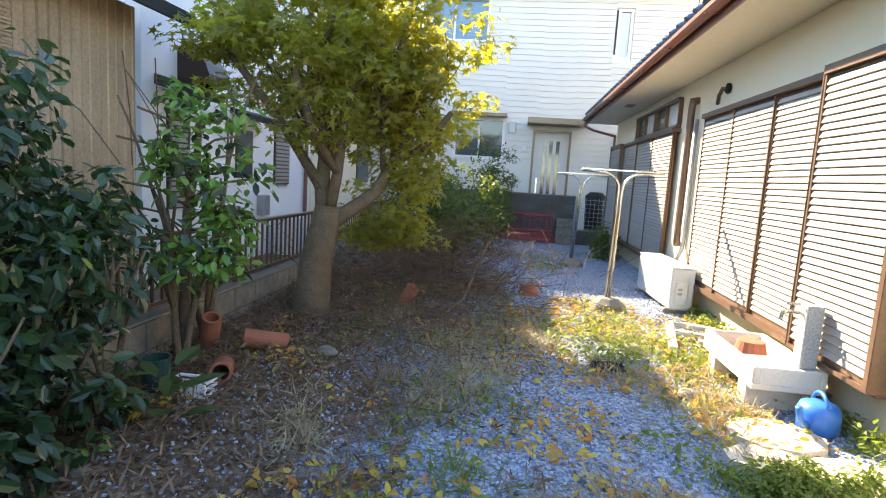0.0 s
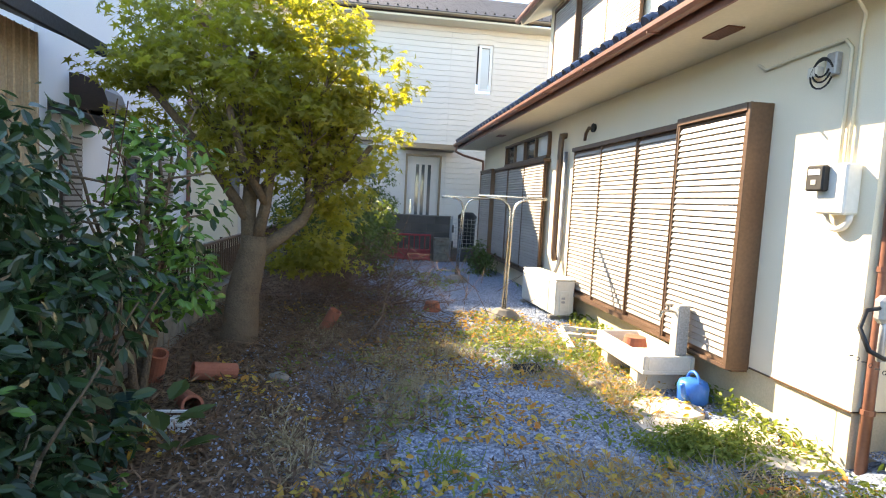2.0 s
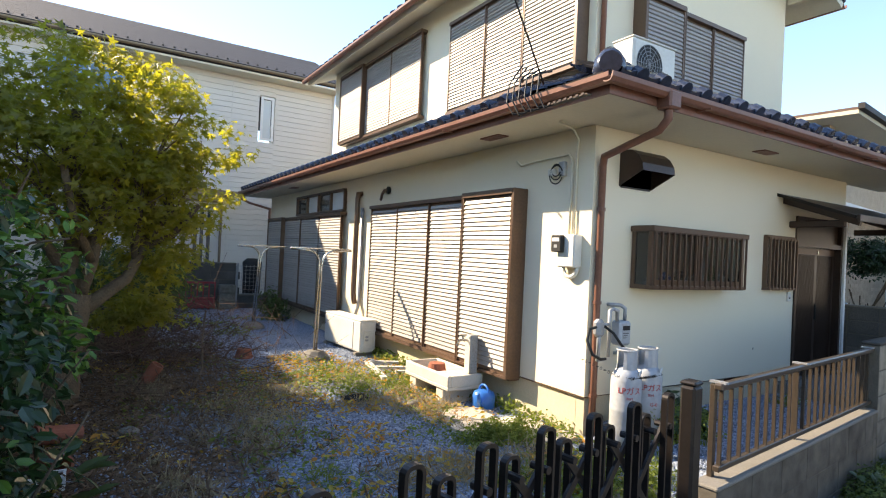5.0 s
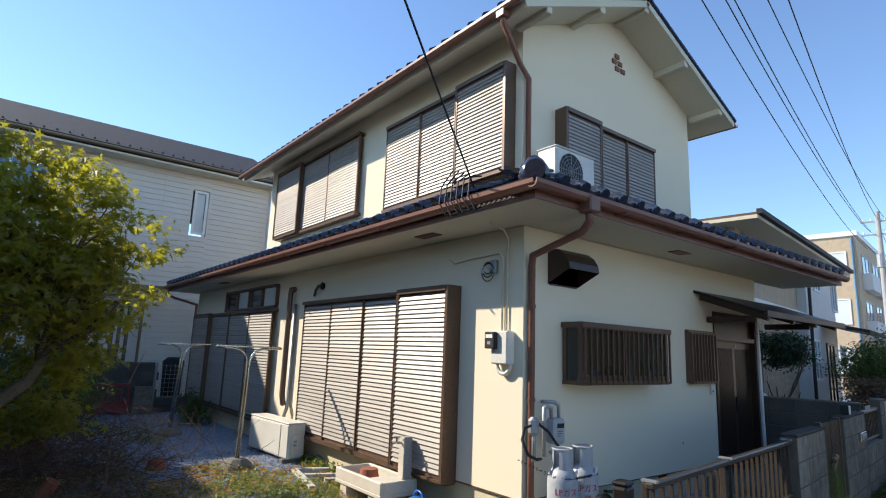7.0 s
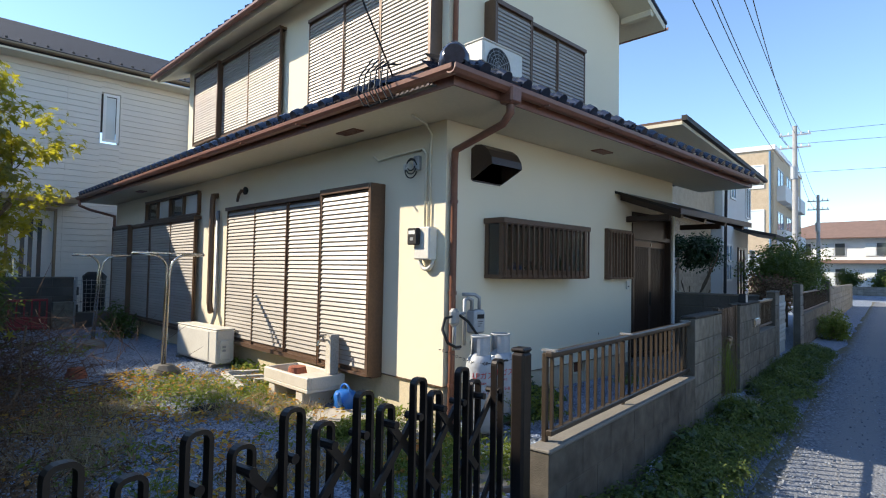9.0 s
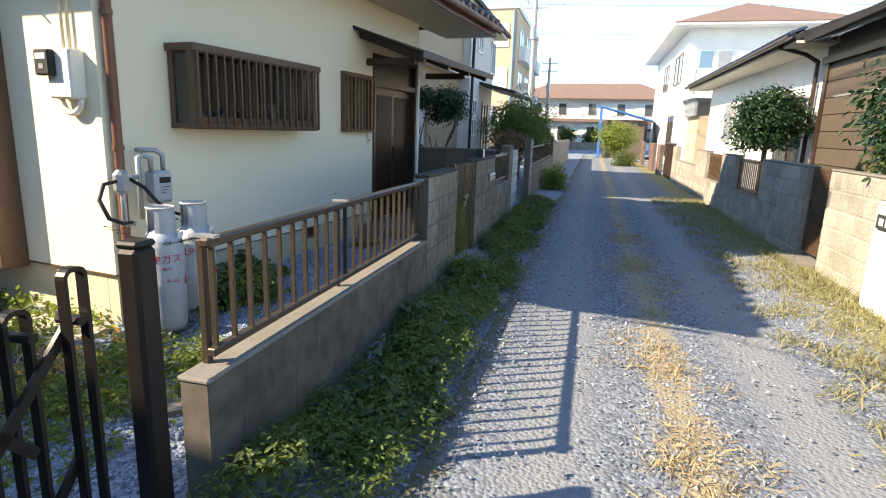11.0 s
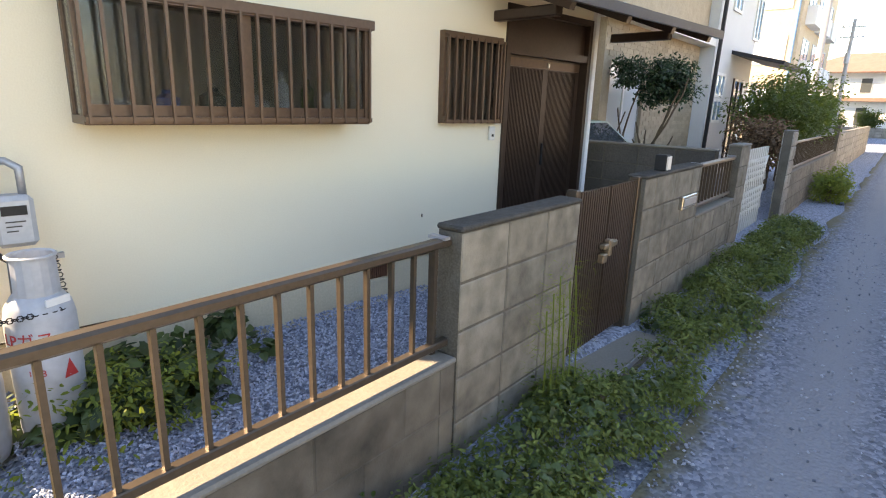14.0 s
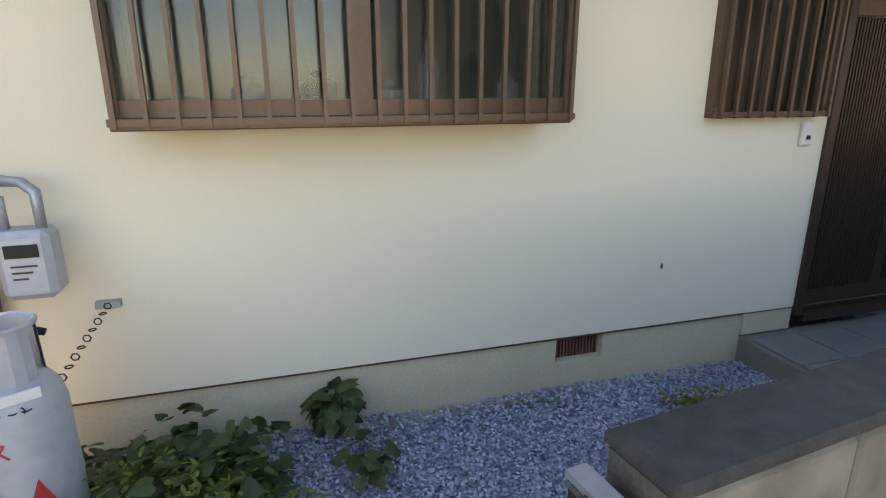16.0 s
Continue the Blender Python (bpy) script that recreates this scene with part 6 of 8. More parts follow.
bmesh.ops.recalc_face_normals(bm, faces=bm.faces)
part("hood", bm, M["doorbrown"], h2, "rounded dark brown vent hood")
bm = bmesh.new()
tube(bm, [(-2.95, 10.7, 4.95), (-2.95, 10.7, 0.0)], 0.035, 8)
part("downpipe", bm, M["gutter"], h2)
part("meter_box", B(-3.0, 8.9, 0.55, -2.9, 9.15, 0.85, bevel=0.01), M["grey"], h2)
part("outdoor_unit", B(-2.9, 9.3, -0.1, -2.6, 9.9, 0.5, bevel=0.015), M["acwhite"], h2)

h3 = thing("tan_house", (-5.5, 14.5, GZ), "tan plastered house with brown tiled eaves", "house")
part("wall", B(-9.0, 12.2, GZ - 0.1, -3.4, 19.0, 4.7), M["plaster"], h3)
bm = bmesh.new()
slab(bm, [(-2.9, 11.6, 4.6), (-2.9, 19.5, 4.6), (-6, 19.5, 5.7), (-6, 11.6, 5.7)], 0.12)
part("roof", bm, M["brownroof"], h3)
bm = bmesh.new()
slab(bm, [(-3.4, 12.2, 3.1), (-2.6, 12.2, 2.8), (-2.6, 19.0, 2.8), (-3.4, 19.0, 3.1)], 0.1)
part("lower_eave", bm, M["brownroof"], h3)
side_window(h3, 13.0, 14.4, 3.5, 4.4, -3.4, True)
side_window(h3, 15.4, 16.8, 1.0, 2.2, -3.4)

# house behind
BY = 16.5
hb = thing("rear_house", (1.0, BY, GZ), "two-storey house with pale horizontal siding and a dark slate roof", "house")
BH = [(-2.05, -0.3, 4.95, 5.95), (3.0, 3.46, 4.5, 5.85), (1.18, 2.08, 0.1, 2.62), (-0.95, 0.3, 1.9, 2.85)]
part("wall", wall_sheet(-4.6, 5.25, GZ - 0.1, 6.45, BH, lambda u, z, k: (u, BY + 0.02 + 0.18 * k, z)), M["siding"], hb)
part("wall", B(5.07, BY + 0.2, GZ, 5.25, BY + 7, 6.45), M["siding"], hb)
part("wall", B(-4.6, BY + 0.2, GZ, -4.42, BY + 7, 6.45), M["siding"], hb)
def clap(b, u0, u1, z0, z1):
    k = max(1, round((z1 - z0) / 0.15))
    for i in range(k):
        a, c = z0 + (z1 - z0) * i / k, z0 + (z1 - z0) * (i + 1) / k
        vs = [b.verts.new(p) for p in ((u0, BY - 0.004, a + 0.008), (u1, BY - 0.004, a + 0.008), (u1, BY + 0.006, c), (u0, BY + 0.006, c), (u0, BY + 0.02, a + 0.006), (u1, BY + 0.02, a + 0.006))]
        b.faces.new(vs[:4])
        b.faces.new((vs[4], vs[5], vs[1], vs[0]))
bm = bmesh.new()
wall_cells(bm, -4.6, 5.25, 0.1, 6.4, BH, clap)
ob = part("siding", bm, M["siding"], hb, "pale horizontal siding boards")
ob["kind"] = "stuff"
part("corner_trim", B(5.2, BY - 0.02, GZ, 5.27, BY + 0.05, 6.4), M["siding"], hb)
part("joint_strip", B(2.25, BY - 0.01, 0.1, 2.27, BY + 0.0, 6.4), M["siding"], hb)
bm = bmesh.new()
slab(bm, [(-5.2, BY - 0.55, 6.42), (5.75, BY - 0.55, 6.42), (5.75, BY + 3.6, 8.35), (-5.2, BY + 3.6, 8.35)], 0.1)
slab(bm, [(5.75, BY + 7.6, 6.42), (-5.2, BY + 7.6, 6.42), (-5.2, BY + 3.6, 8.35), (5.75, BY + 3.6, 8.35)], 0.1)
rf = part("roof", bm, M["slate"], hb, "dark slate roof")
for i in range(22):
    f = i / 22
    y, z = BY - 0.55 + 4.15 * f, 6.43 + 1.93 * f
    part("slate_course", B(-5.2, y, z + 0.005, 5.75, y + 0.2, z + 0.035) if i == 0 else xf(B(-5.2, 0, 0.0, 5.75, 0.195, 0.018), Matrix.Translation((0, y, z)) @ Matrix.Rotation(radians(24.9), 4, "X")), M["slate"], rf)
for i in range(40):
    part("snow_guard", B(-5.0 + i * 0.27, BY - 0.2, 6.60, -4.95 + i * 0.27, BY - 0.14, 6.66), M["slate"], rf)
part("eave", B(-5.2, BY - 0.55, 6.26, 5.75, BY - 0.02, 6.31), M["soffit"], hb, "tan eave soffit")
bm = bmesh.new()
gutter(bm, (-5.2, BY - 0.6, 6.42), (5.75, BY - 0.6, 6.42), (0, -1, 0))
part("gutter", bm, M["latch"], hb)
bm = bmesh.new()
tube(bm, [(5.4, BY - 0.55, 6.36), (5.3, BY - 0.1, 6.1), (5.3, BY - 0.06, 0.0)], 0.035, 8)
part("downpipe", bm, M["latch"], hb)


def rear_window(x0, x1, z0, z1, key, bars=1):
    w = part("window", B(x0 - 0.07, BY - 0.02, z0 - 0.07, x1 + 0.07, BY + 0.012, z0), M["white"], hb, "white framed window")
    bm = bmesh.new()
    box(bm, x0 - 0.07, BY - 0.02, z1, x1 + 0.07, BY + 0.012, z1 + 0.07)
    box(bm, x0 - 0.07, BY - 0.02, z0, x0, BY + 0.012, z1)
    box(bm, x1, BY - 0.02, z0, x1 + 0.07, BY + 0.012, z1)
    for i in range(bars):
        xm = x0 + (x1 - x0) * (i + 1) / (bars + 1)
        box(bm, xm - 0.025, BY + 0.02, z0, xm + 0.025, BY + 0.06, z1)
    part("frame", bm, M["white"], w)
    part("pane", B(x0, BY + 0.06, z0, x1, BY + 0.068, z1), M[key], w)


rear_window(-2.05, -0.3, 4.95, 5.95, "skyglass")
rear_window(3.12, 3.36, 4.62, 5.75, "curtain", 0)
rear_window(-0.95, 0.3, 1.9, 2.85, "darkglass")
rd = part("door", B(1.18, BY + 0.05, 0.1, 2.08, BY + 0.09, 2.62), M["siding"], hb, "pale door with upright glass strips")
bm = bmesh.new()
for x0, x1 in ((1.12, 1.18), (2.08, 2.14)):
    box(bm, x0, BY - 0.02, 0.1, x1, BY + 0.1, 2.68)
box(bm, 1.18, BY - 0.02, 2.62, 2.08, BY + 0.1, 2.68)
part("door_frame", bm, M["latch"], rd)
for x in (1.42, 1.58, 1.76):
    part("glass_strip", B(x, BY + 0.04, 0.5, x + 0.09, BY + 0.05, 2.4), M["darkglass"], rd)
part("handle", B(1.28, BY + 0.0, 1.0, 1.32, BY + 0.05, 1.4), M["steel"], rd)
part("canopy", B(0.95, BY - 0.7, 2.78, 2.45, BY + 0.0, 2.93, bevel=0.01), M["latch"], hb, "tan flat door canopy")
part("canopy", B(-1.1, BY - 0.35, 2.95, 0.4, BY, 3.03), M["latch"], hb)
part("meter_box", B(0.45, BY - 0.1, 2.55, 0.65, BY - 0.01, 2.85, bevel=0.01), M["grey"], hb)
part("lamp_box", B(0.85, BY - 0.06, 2.1, 0.97, BY - 0.01, 2.25, bevel=0.01), M["white"], hb)

# back wall of the garden
bw_ = block_wall("wall_back", "dark mossy concrete block wall at the end of the garden", Matrix.Translation((-1.6, 14.66, 0)), 3.8, 6, -0.2, full=BLOCK_DARK, half=BLOCK_DARK, bond=True)
block_wall("wall_back_low", "low dark block wall beside the mesh panel", Matrix.Translation((2.22, 14.66, 0)), 2.6, 2, -0.2, full=BLOCK_DARK, half=BLOCK_DARK)
for x in (0.05, 1.78):
    for k in range(3):
        tagged(part("loose_block", B(x, 14.36 - 0.01 * k, GZ + 0.2 * k, x + 0.38, 14.56, GZ + 0.195 + 0.2 * k, bevel=0.01), M["block"]), "grey concrete block stacked before the wall", "concrete block", "loose blocks by the wall")
rg_ = thing("red_barrier", (1.08, 14.45, GZ), "faded red metal barrier panel leaning on the back wall", "barrier")
for z in (GZ + 0.03, 0.12, 0.5):
    part("rail", B(0.48, 14.40, z, 1.70, 14.44, z + 0.05, bevel=0.006), M["red"], rg_)
for i in range(10):
    part("bar", B(0.48 + i * 0.132, 14.41, GZ + 0.0, 0.51 + i * 0.132, 14.43, 0.52), M["red"], rg_)
part("board", B(0.50, 14.435, GZ + 0.03, 1.68, 14.445, 0.13), M["red"], rg_)
mf = thing("mesh_panel", (3.3, 14.6, 0.2), "grey wire mesh fence panel on a low wall", "fence")
bm = bmesh.new()
for i in range(24):
    rod(bm, (2.25 + i * 0.1, 14.66, 0.22), (2.25 + i * 0.1, 14.66, 0.98), 0.004, seg=4)
for i in range(8):
    rod(bm, (2.25, 14.66, 0.24 + i * 0.1), (4.6, 14.66, 0.24 + i * 0.1), 0.004, seg=4)
part("mesh", bm, M["grey"], mf)
for x in (2.25, 3.4, 4.6):
    part("post", B(x - 0.02, 14.64, 0.2, x + 0.02, 14.68, 1.02), M["grey"], mf)
bm = bmesh.new()
lathe(bm, (2.75, 15.3, GZ), [(0.22, 0), (0.24, 0.9), (0.26, 1.15), (0.15, 1.25)], 12)
tagged(part("covered_barrel", bm, M["black"], smooth=True), "dark covered barrel behind the mesh fence", "barrel")
bm = bmesh.new()
tube(bm, [(2.2, 14.5, 0.95), (2.2, 14.5, -0.1)], 0.03, 8)
tagged(part("standpipe", bm, M["grey"]), "grey pipe standing at the back wall", "pipe")

# ---- the lane beyond ----
def rbox(name, s0, d0, z0, s1, d1, z1, material, parent, label="", bevel=0.0):
    return part(name, xf(B(s0, d0, z0, s1, d1, z1, bevel=bevel)), M[material], parent, label)


def roof_hip(parent, s0, s1, d0, d1, z, rise, key, ridge=0.35, label=""):
    sm0, sm1, dm = s0 + (s1 - s0) * ridge, s1 - (s1 - s0) * ridge, (d0 + d1) / 2
    bm = bmesh.new()
    a, b, c, d = (s0, d0, z), (s1, d0, z), (s1, d1, z), (s0, d1, z)
    e, f = (sm0, dm, z + rise), (sm1, dm, z + rise)
    for pts in ((a, b, f, e), (b, c, f), (c, d, e, f), (d, a, e)):
        slab(bm, pts, 0.12)
    return part("roof", xf(bm), M[key], parent, label)


def front_window(parent, s0, s1, d, z0, z1, key="curtain", frame="white", out=-1):
    bm = bmesh.new()
    o = 0.04 * out
    for a, b, c, e in ((s0 - 0.06, s1 + 0.06, z0 - 0.06, z0), (s0 - 0.06, s1 + 0.06, z1, z1 + 0.06), (s0 - 0.06, s0, z0, z1), (s1, s1 + 0.06, z0, z1), ((s0 + s1) / 2 - 0.03, (s0 + s1) / 2 + 0.03, z0, z1)):
        box(bm, a, min(d, d + o), c, b, max(d, d + o), e)
    w = part("window", xf(bm), M[frame], parent)
    rbox("pane", s0, min(d + o * 0.2, d + o * 0.4), z0, s1, max(d + o * 0.2, d + o * 0.4), z1, key, w)


def end_window(parent, s, d0, d1, z0, z1, key="curtain", frame="white"):
    """A window in a wall that faces back along the lane."""
    bm = bmesh.new()
    for a, b, c, e in ((d0 - 0.07, d1 + 0.07, z0 - 0.07, z0), (d0 - 0.07, d1 + 0.07, z1, z1 + 0.07), (d0 - 0.07, d0, z0, z1), (d1, d1 + 0.07, z0, z1), ((d0 + d1) / 2 - 0.04, (d0 + d1) / 2 + 0.04, z0, z1)):
        box(bm, s - 0.05, a, c, s, b, e)
    w = part("window", xf(bm), M[frame], parent)
    rbox("pane", s - 0.02, d0, z0, s - 0.012, d1, z1, key, w)


# next garden: walls, white lattice gate, posts
block_wall("wall_next_a", "pale concrete post beside a driveway", along(9.95, 0.12), 0.4, 7, -0.25, full=BLOCK_TAN, half=BLOCK_HALF_TAN)
block_wall("wall_next_b", "low block wall of the next garden", along(10.4, 0.12), 6.4, 4, -0.25)
railing("bronze railing of the next garden", 10.5, 16.7, 0.56, 1.0, 40, (10.6, 13.5, 16.6))
block_wall("wall_next_c", "concrete gate post far along the lane", along(16.8, 0.12), 0.4, 7, -0.25)
block_wall("wall_next_d", "pale garden wall far along the lane", along(17.6, 0.2), 14.0, 6, -0.25, full=BLOCK_TAN, half=BLOCK_HALF_TAN, bond=False)
lg = thing("lattice_gate", R(8.6, 0.2, GZ), "cream folding lattice gate across the next driveway", "gate")
for i in range(18):
    s = 7.6 + i * 0.128
    rbox("upright", s - 0.015, 0.3, GZ, s + 0.015, 0.335, 0.95, "acwhite", lg)
for i in range(16):
    for z0, z1 in ((0.1, 0.42), (0.42, 0.1), (0.5, 0.82), (0.82, 0.5)):
        bm = bmesh.new()
        rod(bm, R(7.6 + i * 0.128, 0.29, z0), R(7.6 + (i + 2) * 0.128, 0.29, z1), 0.011, seg=5)
        part("scissor_bar", bm, M["acwhite"], lg)

hn = thing("next_house", R(14, 5, GZ), "two-storey tan brick and pale stucco house with a hipped roof", "house")
part("wall", xf(wall_sheet(9.2, 14.0, GZ - 0.1, 2.7, [(9.5, 11.0, 0.25, 2.1)], lambda u, z, k: (u, 2.6 + 0.15 * k, z))), M["tansiding"], hn, "tan brick-pattern siding")
rbox("wall", 9.2, 2.75, GZ - 0.1, 9.35, 9.0, 2.7, "tansiding", hn)
brick_ = mesh_of(B(-0.13, -0.012, 0.004, 0.13, 0.0, 0.076), M["tansiding"], "brick")
for k in range(33):
    for i in range(17):
        s = 9.35 + i * 0.272 + (0.136 if k % 2 else 0)
        if s > 13.85 or (9.33 < s < 11.17 and 0.2 < k * 0.082 - 0.05 < 2.12):
            continue
        part("brick", brick_, None, hn, at=along(s, 2.6, k * 0.082 - 0.05))
front_window(hn, 9.5, 11.0, 2.7, 0.25, 2.1, "curtain")
rbox("wall", 14.0, 2.3, GZ - 0.1, 17.6, 9.0, 4.30, "greystucco", hn, "pale grey stucco wall")
rbox("wall", 10.6, 3.0, 2.7, 14.0, 9.0, 4.30, "greystucco", hn)
rbox("floor_slab", 9.0, 2.3, 2.7, 14.0, 9.0, 2.85, "white", hn)
rbox("balcony_column", 9.3, 2.5, 2.85, 9.6, 2.8, 4.30, "tansiding", hn)
rbox("balcony_wall", 9.3, 2.5, 2.85, 14.0, 2.62, 3.7, "tansiding", hn)
rbox("balcony_wall", 9.2, 2.5, 2.85, 9.32, 9.0, 3.7, "tansiding", hn)
roof_hip(hn, 8.7, 18.0, 1.9, 9.6, 4.42, 0.8, "brownroof", 0.4, "hipped grey-brown roof")
rbox("eave", 8.7, 1.9, 4.30, 18.0, 9.6, 4.37, "soffit", hn)
rbox("gutter", 8.65, 1.8, 4.37, 18.05, 1.9, 4.47, "slate", hn)
for s, z0, z1 in ((14.4, 1.2, 1.6), (14.4, 1.75, 2.15), (15.0, 3.6, 4.0), (17.2, 3.2, 4.1), (17.9, 1.5, 2.1)):
    front_window(hn, s, s + 0.6, 2.3, z0, z1, "skyglass")
front_window(hn, 16.0, 16.8, 2.3, 0.1, 2.1, "darkglass", "doorbrown")
bm = bmesh.new()
slab(bm, [(15.4, 2.3, 2.75), (15.4, 1.2, 2.5), (19.4, 1.2, 2.5), (19.4, 2.3, 2.75)], 0.08)
part("canopy", xf(bm), M["slate"], hn, "dark porch canopy")
bm = bmesh.new()
tube(bm, [R(14.02, 2.2, 4.4), R(14.02, 2.25, 0.0)], 0.04, 6)
part("downpipe", bm, M["slate"], hn)
car = thing("parked_car", R(8.3, 2.7, GZ), "pale green car parked before the next house", "car")
bm = bmesh.new()
prof = [(-1.7, 0.25), (-1.72, 0.6), (-1.6, 0.78), (-0.9, 0.88), (-0.35, 1.32), (0.8, 1.38), (1.5, 0.95), (1.65, 0.85), (1.68, 0.3)]
rows = [[bm.verts.new((a, b, z * (1 if abs(b) < 0.7 or z < 1 else 0.97))) for a, z in prof] for b in (-0.74, -0.66, 0.66, 0.74)]
for x, y in zip(rows, rows[1:]):
    for k in range(len(prof)):
        j = (k + 1) % len(prof)
        bm.faces.new((x[k], x[j], y[j], y[k]))
bm.faces.new(rows[0])
bm.faces.new(rows[-1][::-1])
bmesh.ops.recalc_face_normals(bm, faces=bm.faces)
cm = ROAD @ pose(8.3, 2.7, GZ, 0, 0, 90)
part("body", xf(bm, cm), mat("pale_green_car_paint", (0.42, 0.52, 0.44), (0.40, 0.50, 0.42), rough=0.2, bump=0), car)
bm = bmesh.new()
slab(bm, [(-0.86, -0.6, 0.93), (-0.86, 0.6, 0.93), (-0.4, 0.55, 1.3), (-0.4, -0.55, 1.3)], -0.01)
part("windscreen", xf(bm, cm), M["darkglass"], car)
for sx in (-1.1, 1.05):
    for sy in (-0.66, 0.66):
        bm = bmesh.new()
        rod(bm, (sx, sy - 0.09, 0.28), (sx, sy + 0.09, 0.28), 0.28, seg=16)
        wh = part("wheel", xf(bm, cm), M["black"], car)
        bm = bmesh.new()
        rod(bm, (sx, sy - 0.095, 0.28), (sx, sy + 0.095, 0.28), 0.17, seg=12)
        part("rim", xf(bm, cm), M["grey"], wh)

# apartment block
ap = thing("apartment_block", R(43, 6, GZ), "three-storey tan tiled apartment block with white-framed windows", "apartment building")
rbox("wall", 38, 4.4, GZ - 0.2, 52, 12, 9.4, "tansiding", ap, "tan tiled wall")
rbox("parapet", 37.9, 4.3, 9.4, 52.1, 12.1, 9.7, "white", ap)
for z in (1.2, 4.1, 7.0):
    for d in (5.0, 8.5):
        end_window(ap, 38, d, d + 1.9, z, z + 1.4)
    for s in (39.5, 43.5, 47.5):
        front_window(ap, s, s + 2.4, 4.4, z - 0.6, z + 1.4, "skyglass", "grey")
        rbox("balcony", s - 0.3, 3.9, z - 0.8, s + 2.7, 4.4, z + 0.2, "greystucco", ap)
bm = bmesh.new()
for d in (4.6,):
    tube(bm, [R(37.9, d, 9.3), R(37.9, d, 0)], 0.07, 6)
part("downpipe", bm, M["skyglass"], ap)

# far end of the lane
fr = thing("far_house", (63, 8, GZ), "long white two-storey house with a brown hipped roof", "house")
part("wall", B(60, 0.5, GZ - 0.2, 68, 16, 4.8), M["white"], fr)
part("eave", B(59.2, -0.3, 2.5, 60, 16.6, 2.8), M["brownroof"], fr)
bm = bmesh.new()
for pts in (((59.2, -0.5, 4.8), (59.2, 17, 4.8), (64, 13, 6.6), (64, 3.5, 6.6))[::-1], ((59.2, -0.5, 4.8), (64, 3.5, 6.6), (69, -0.5, 4.8))[::-1], ((59.2, 17, 4.8), (69, 17, 4.8), (64, 13, 6.6))[::-1]):
    slab(bm, pts, 0.12)
part("roof", bm, M["brownroof"], fr, "brown hipped roof")
for y in (2.0, 4.6, 7.4, 10.4, 13.0):
    for z0, z1 in ((3.2, 4.3), (0.6, 2.0)):
        w = part("window", B(59.93, y - 0.05, z0 - 0.05, 60.0, y + 1.55, z1 + 0.05), M["white"], fr)
        part("pane", B(59.9, y, z0, 59.93, y + 0.72, z1), M["darkglass"], w)
        part("pane", B(59.9, y + 0.78, z0, 59.93, y + 1.5, z1), M["curtain"], w)
block_wall("wall_far", "low block wall closing the end of the lane", Matrix.Translation((53, 4.0, 0)) @ Matrix.Rotation(radians(90), 4, "Z"), 9.0, 4, -0.25, full=BLOCK_TAN, half=BLOCK_HALF_TAN, bond=False)
sh = thing("blue_roofed_shed", (38, 2.6, GZ), "small shed with a bright blue sheet roof", "shed")
part("wall", B(37, 1.6, GZ - 0.1, 41, 4.0, 2.2), M["darkwood"], sh)
bm = bmesh.new()
slab(bm, [(36.4, 1.2, 2.25), (41.5, 1.2, 2.25), (41.5, 4.4, 3.1), (36.4, 4.4, 3.1)], 0.08)
part("roof", bm, M["bluesheet"], sh)
part("post", B(36.5, 4.1, GZ, 36.65, 4.25, 2.9), M["bluesheet"], sh)


def utility_pole(s, d, top, label):
    root = thing("utility_pole", R(s, d, GZ), label, "utility pole", "utility poles")
    bm = bmesh.new()
    rod(bm, R(s, d, GZ - 0.2), R(s + 0.1, d, top), 0.17, 0.11, 12)
    part("pole", bm, M["pole"], root)
    for z in (top - 0.5, top - 1.2):
        bm = bmesh.new()
        box(bm, -0.75, -0.04, -0.04, 0.75, 0.04, 0.04, m=ROAD @ pose(s + 0.1, d, z, 0, 0, 90))
        part("crossarm", bm, M["grey"], root)
        for k in (-0.65, -0.3, 0.3, 0.65):
            bm = bmesh.new()
            rod(bm, R(s + 0.1, d + k, z + 0.04), R(s + 0.1, d + k, z + 0.18), 0.04, 0.03, 8)
            part("insulator", bm, M["white"], root)
    bm = bmesh.new()
    rod(bm, R(s - 0.3, d, top - 3.0), R(s - 0.3, d, top - 2.3), 0.18, seg=12)
    part("transformer", bm, M["grey"], root)
    return root


utility_pole(33, 2.7, 9.6, "tall grey concrete utility pole with crossarms")
utility_pole(52, 3.2, 8.0, "utility pole far along the lane")


def wire(p, q, sag, r=0.012, label="black overhead cable strung along the lane"):
    p, q = Vector(p), Vector(q)
    pts = [p.lerp(q, i / 14) - Vector((0, 0, sag * 4 * (i / 14) * (1 - i / 14))) for i in range(15)]
    bm = bmesh.new()
    tube(bm, pts, r, 5)
    return tagged(part("overhead_wire", bm, M["black"]), label, "wire", "overhead wires")


PT = R(33.1, 2.7, 0)
for (dy, z), mid, end in (((0.6, 7.7), (8.1, 4.2, 8.0), (-26, -2.0, 10)), ((0, 9.2), (8.6, 3.0, 7.7), (-26, -4.0, 9.5)), ((0.4, 8.6), (8.3, 3.9, 8.0), (-26, -1.0, 10.4)), ((0.3, 8.5), (8.35, 3.75, 7.9), (-26, -1.6, 10.2)), ((-0.3, 9.2), (8.4, 3.5, 8.6), (-26, -2.2, 11))):
    q = Vector((PT.x, PT.y + dy, z))
    wire(q, mid, 0.5)
    wire(mid, end, 0.3)
wire((PT.x, PT.y, 9.2), (38, -40, 9.5), 0.5, 0.01)
wire((PT.x, PT.y, 8.6), (37, -40, 8.4), 0.6, 0.01)
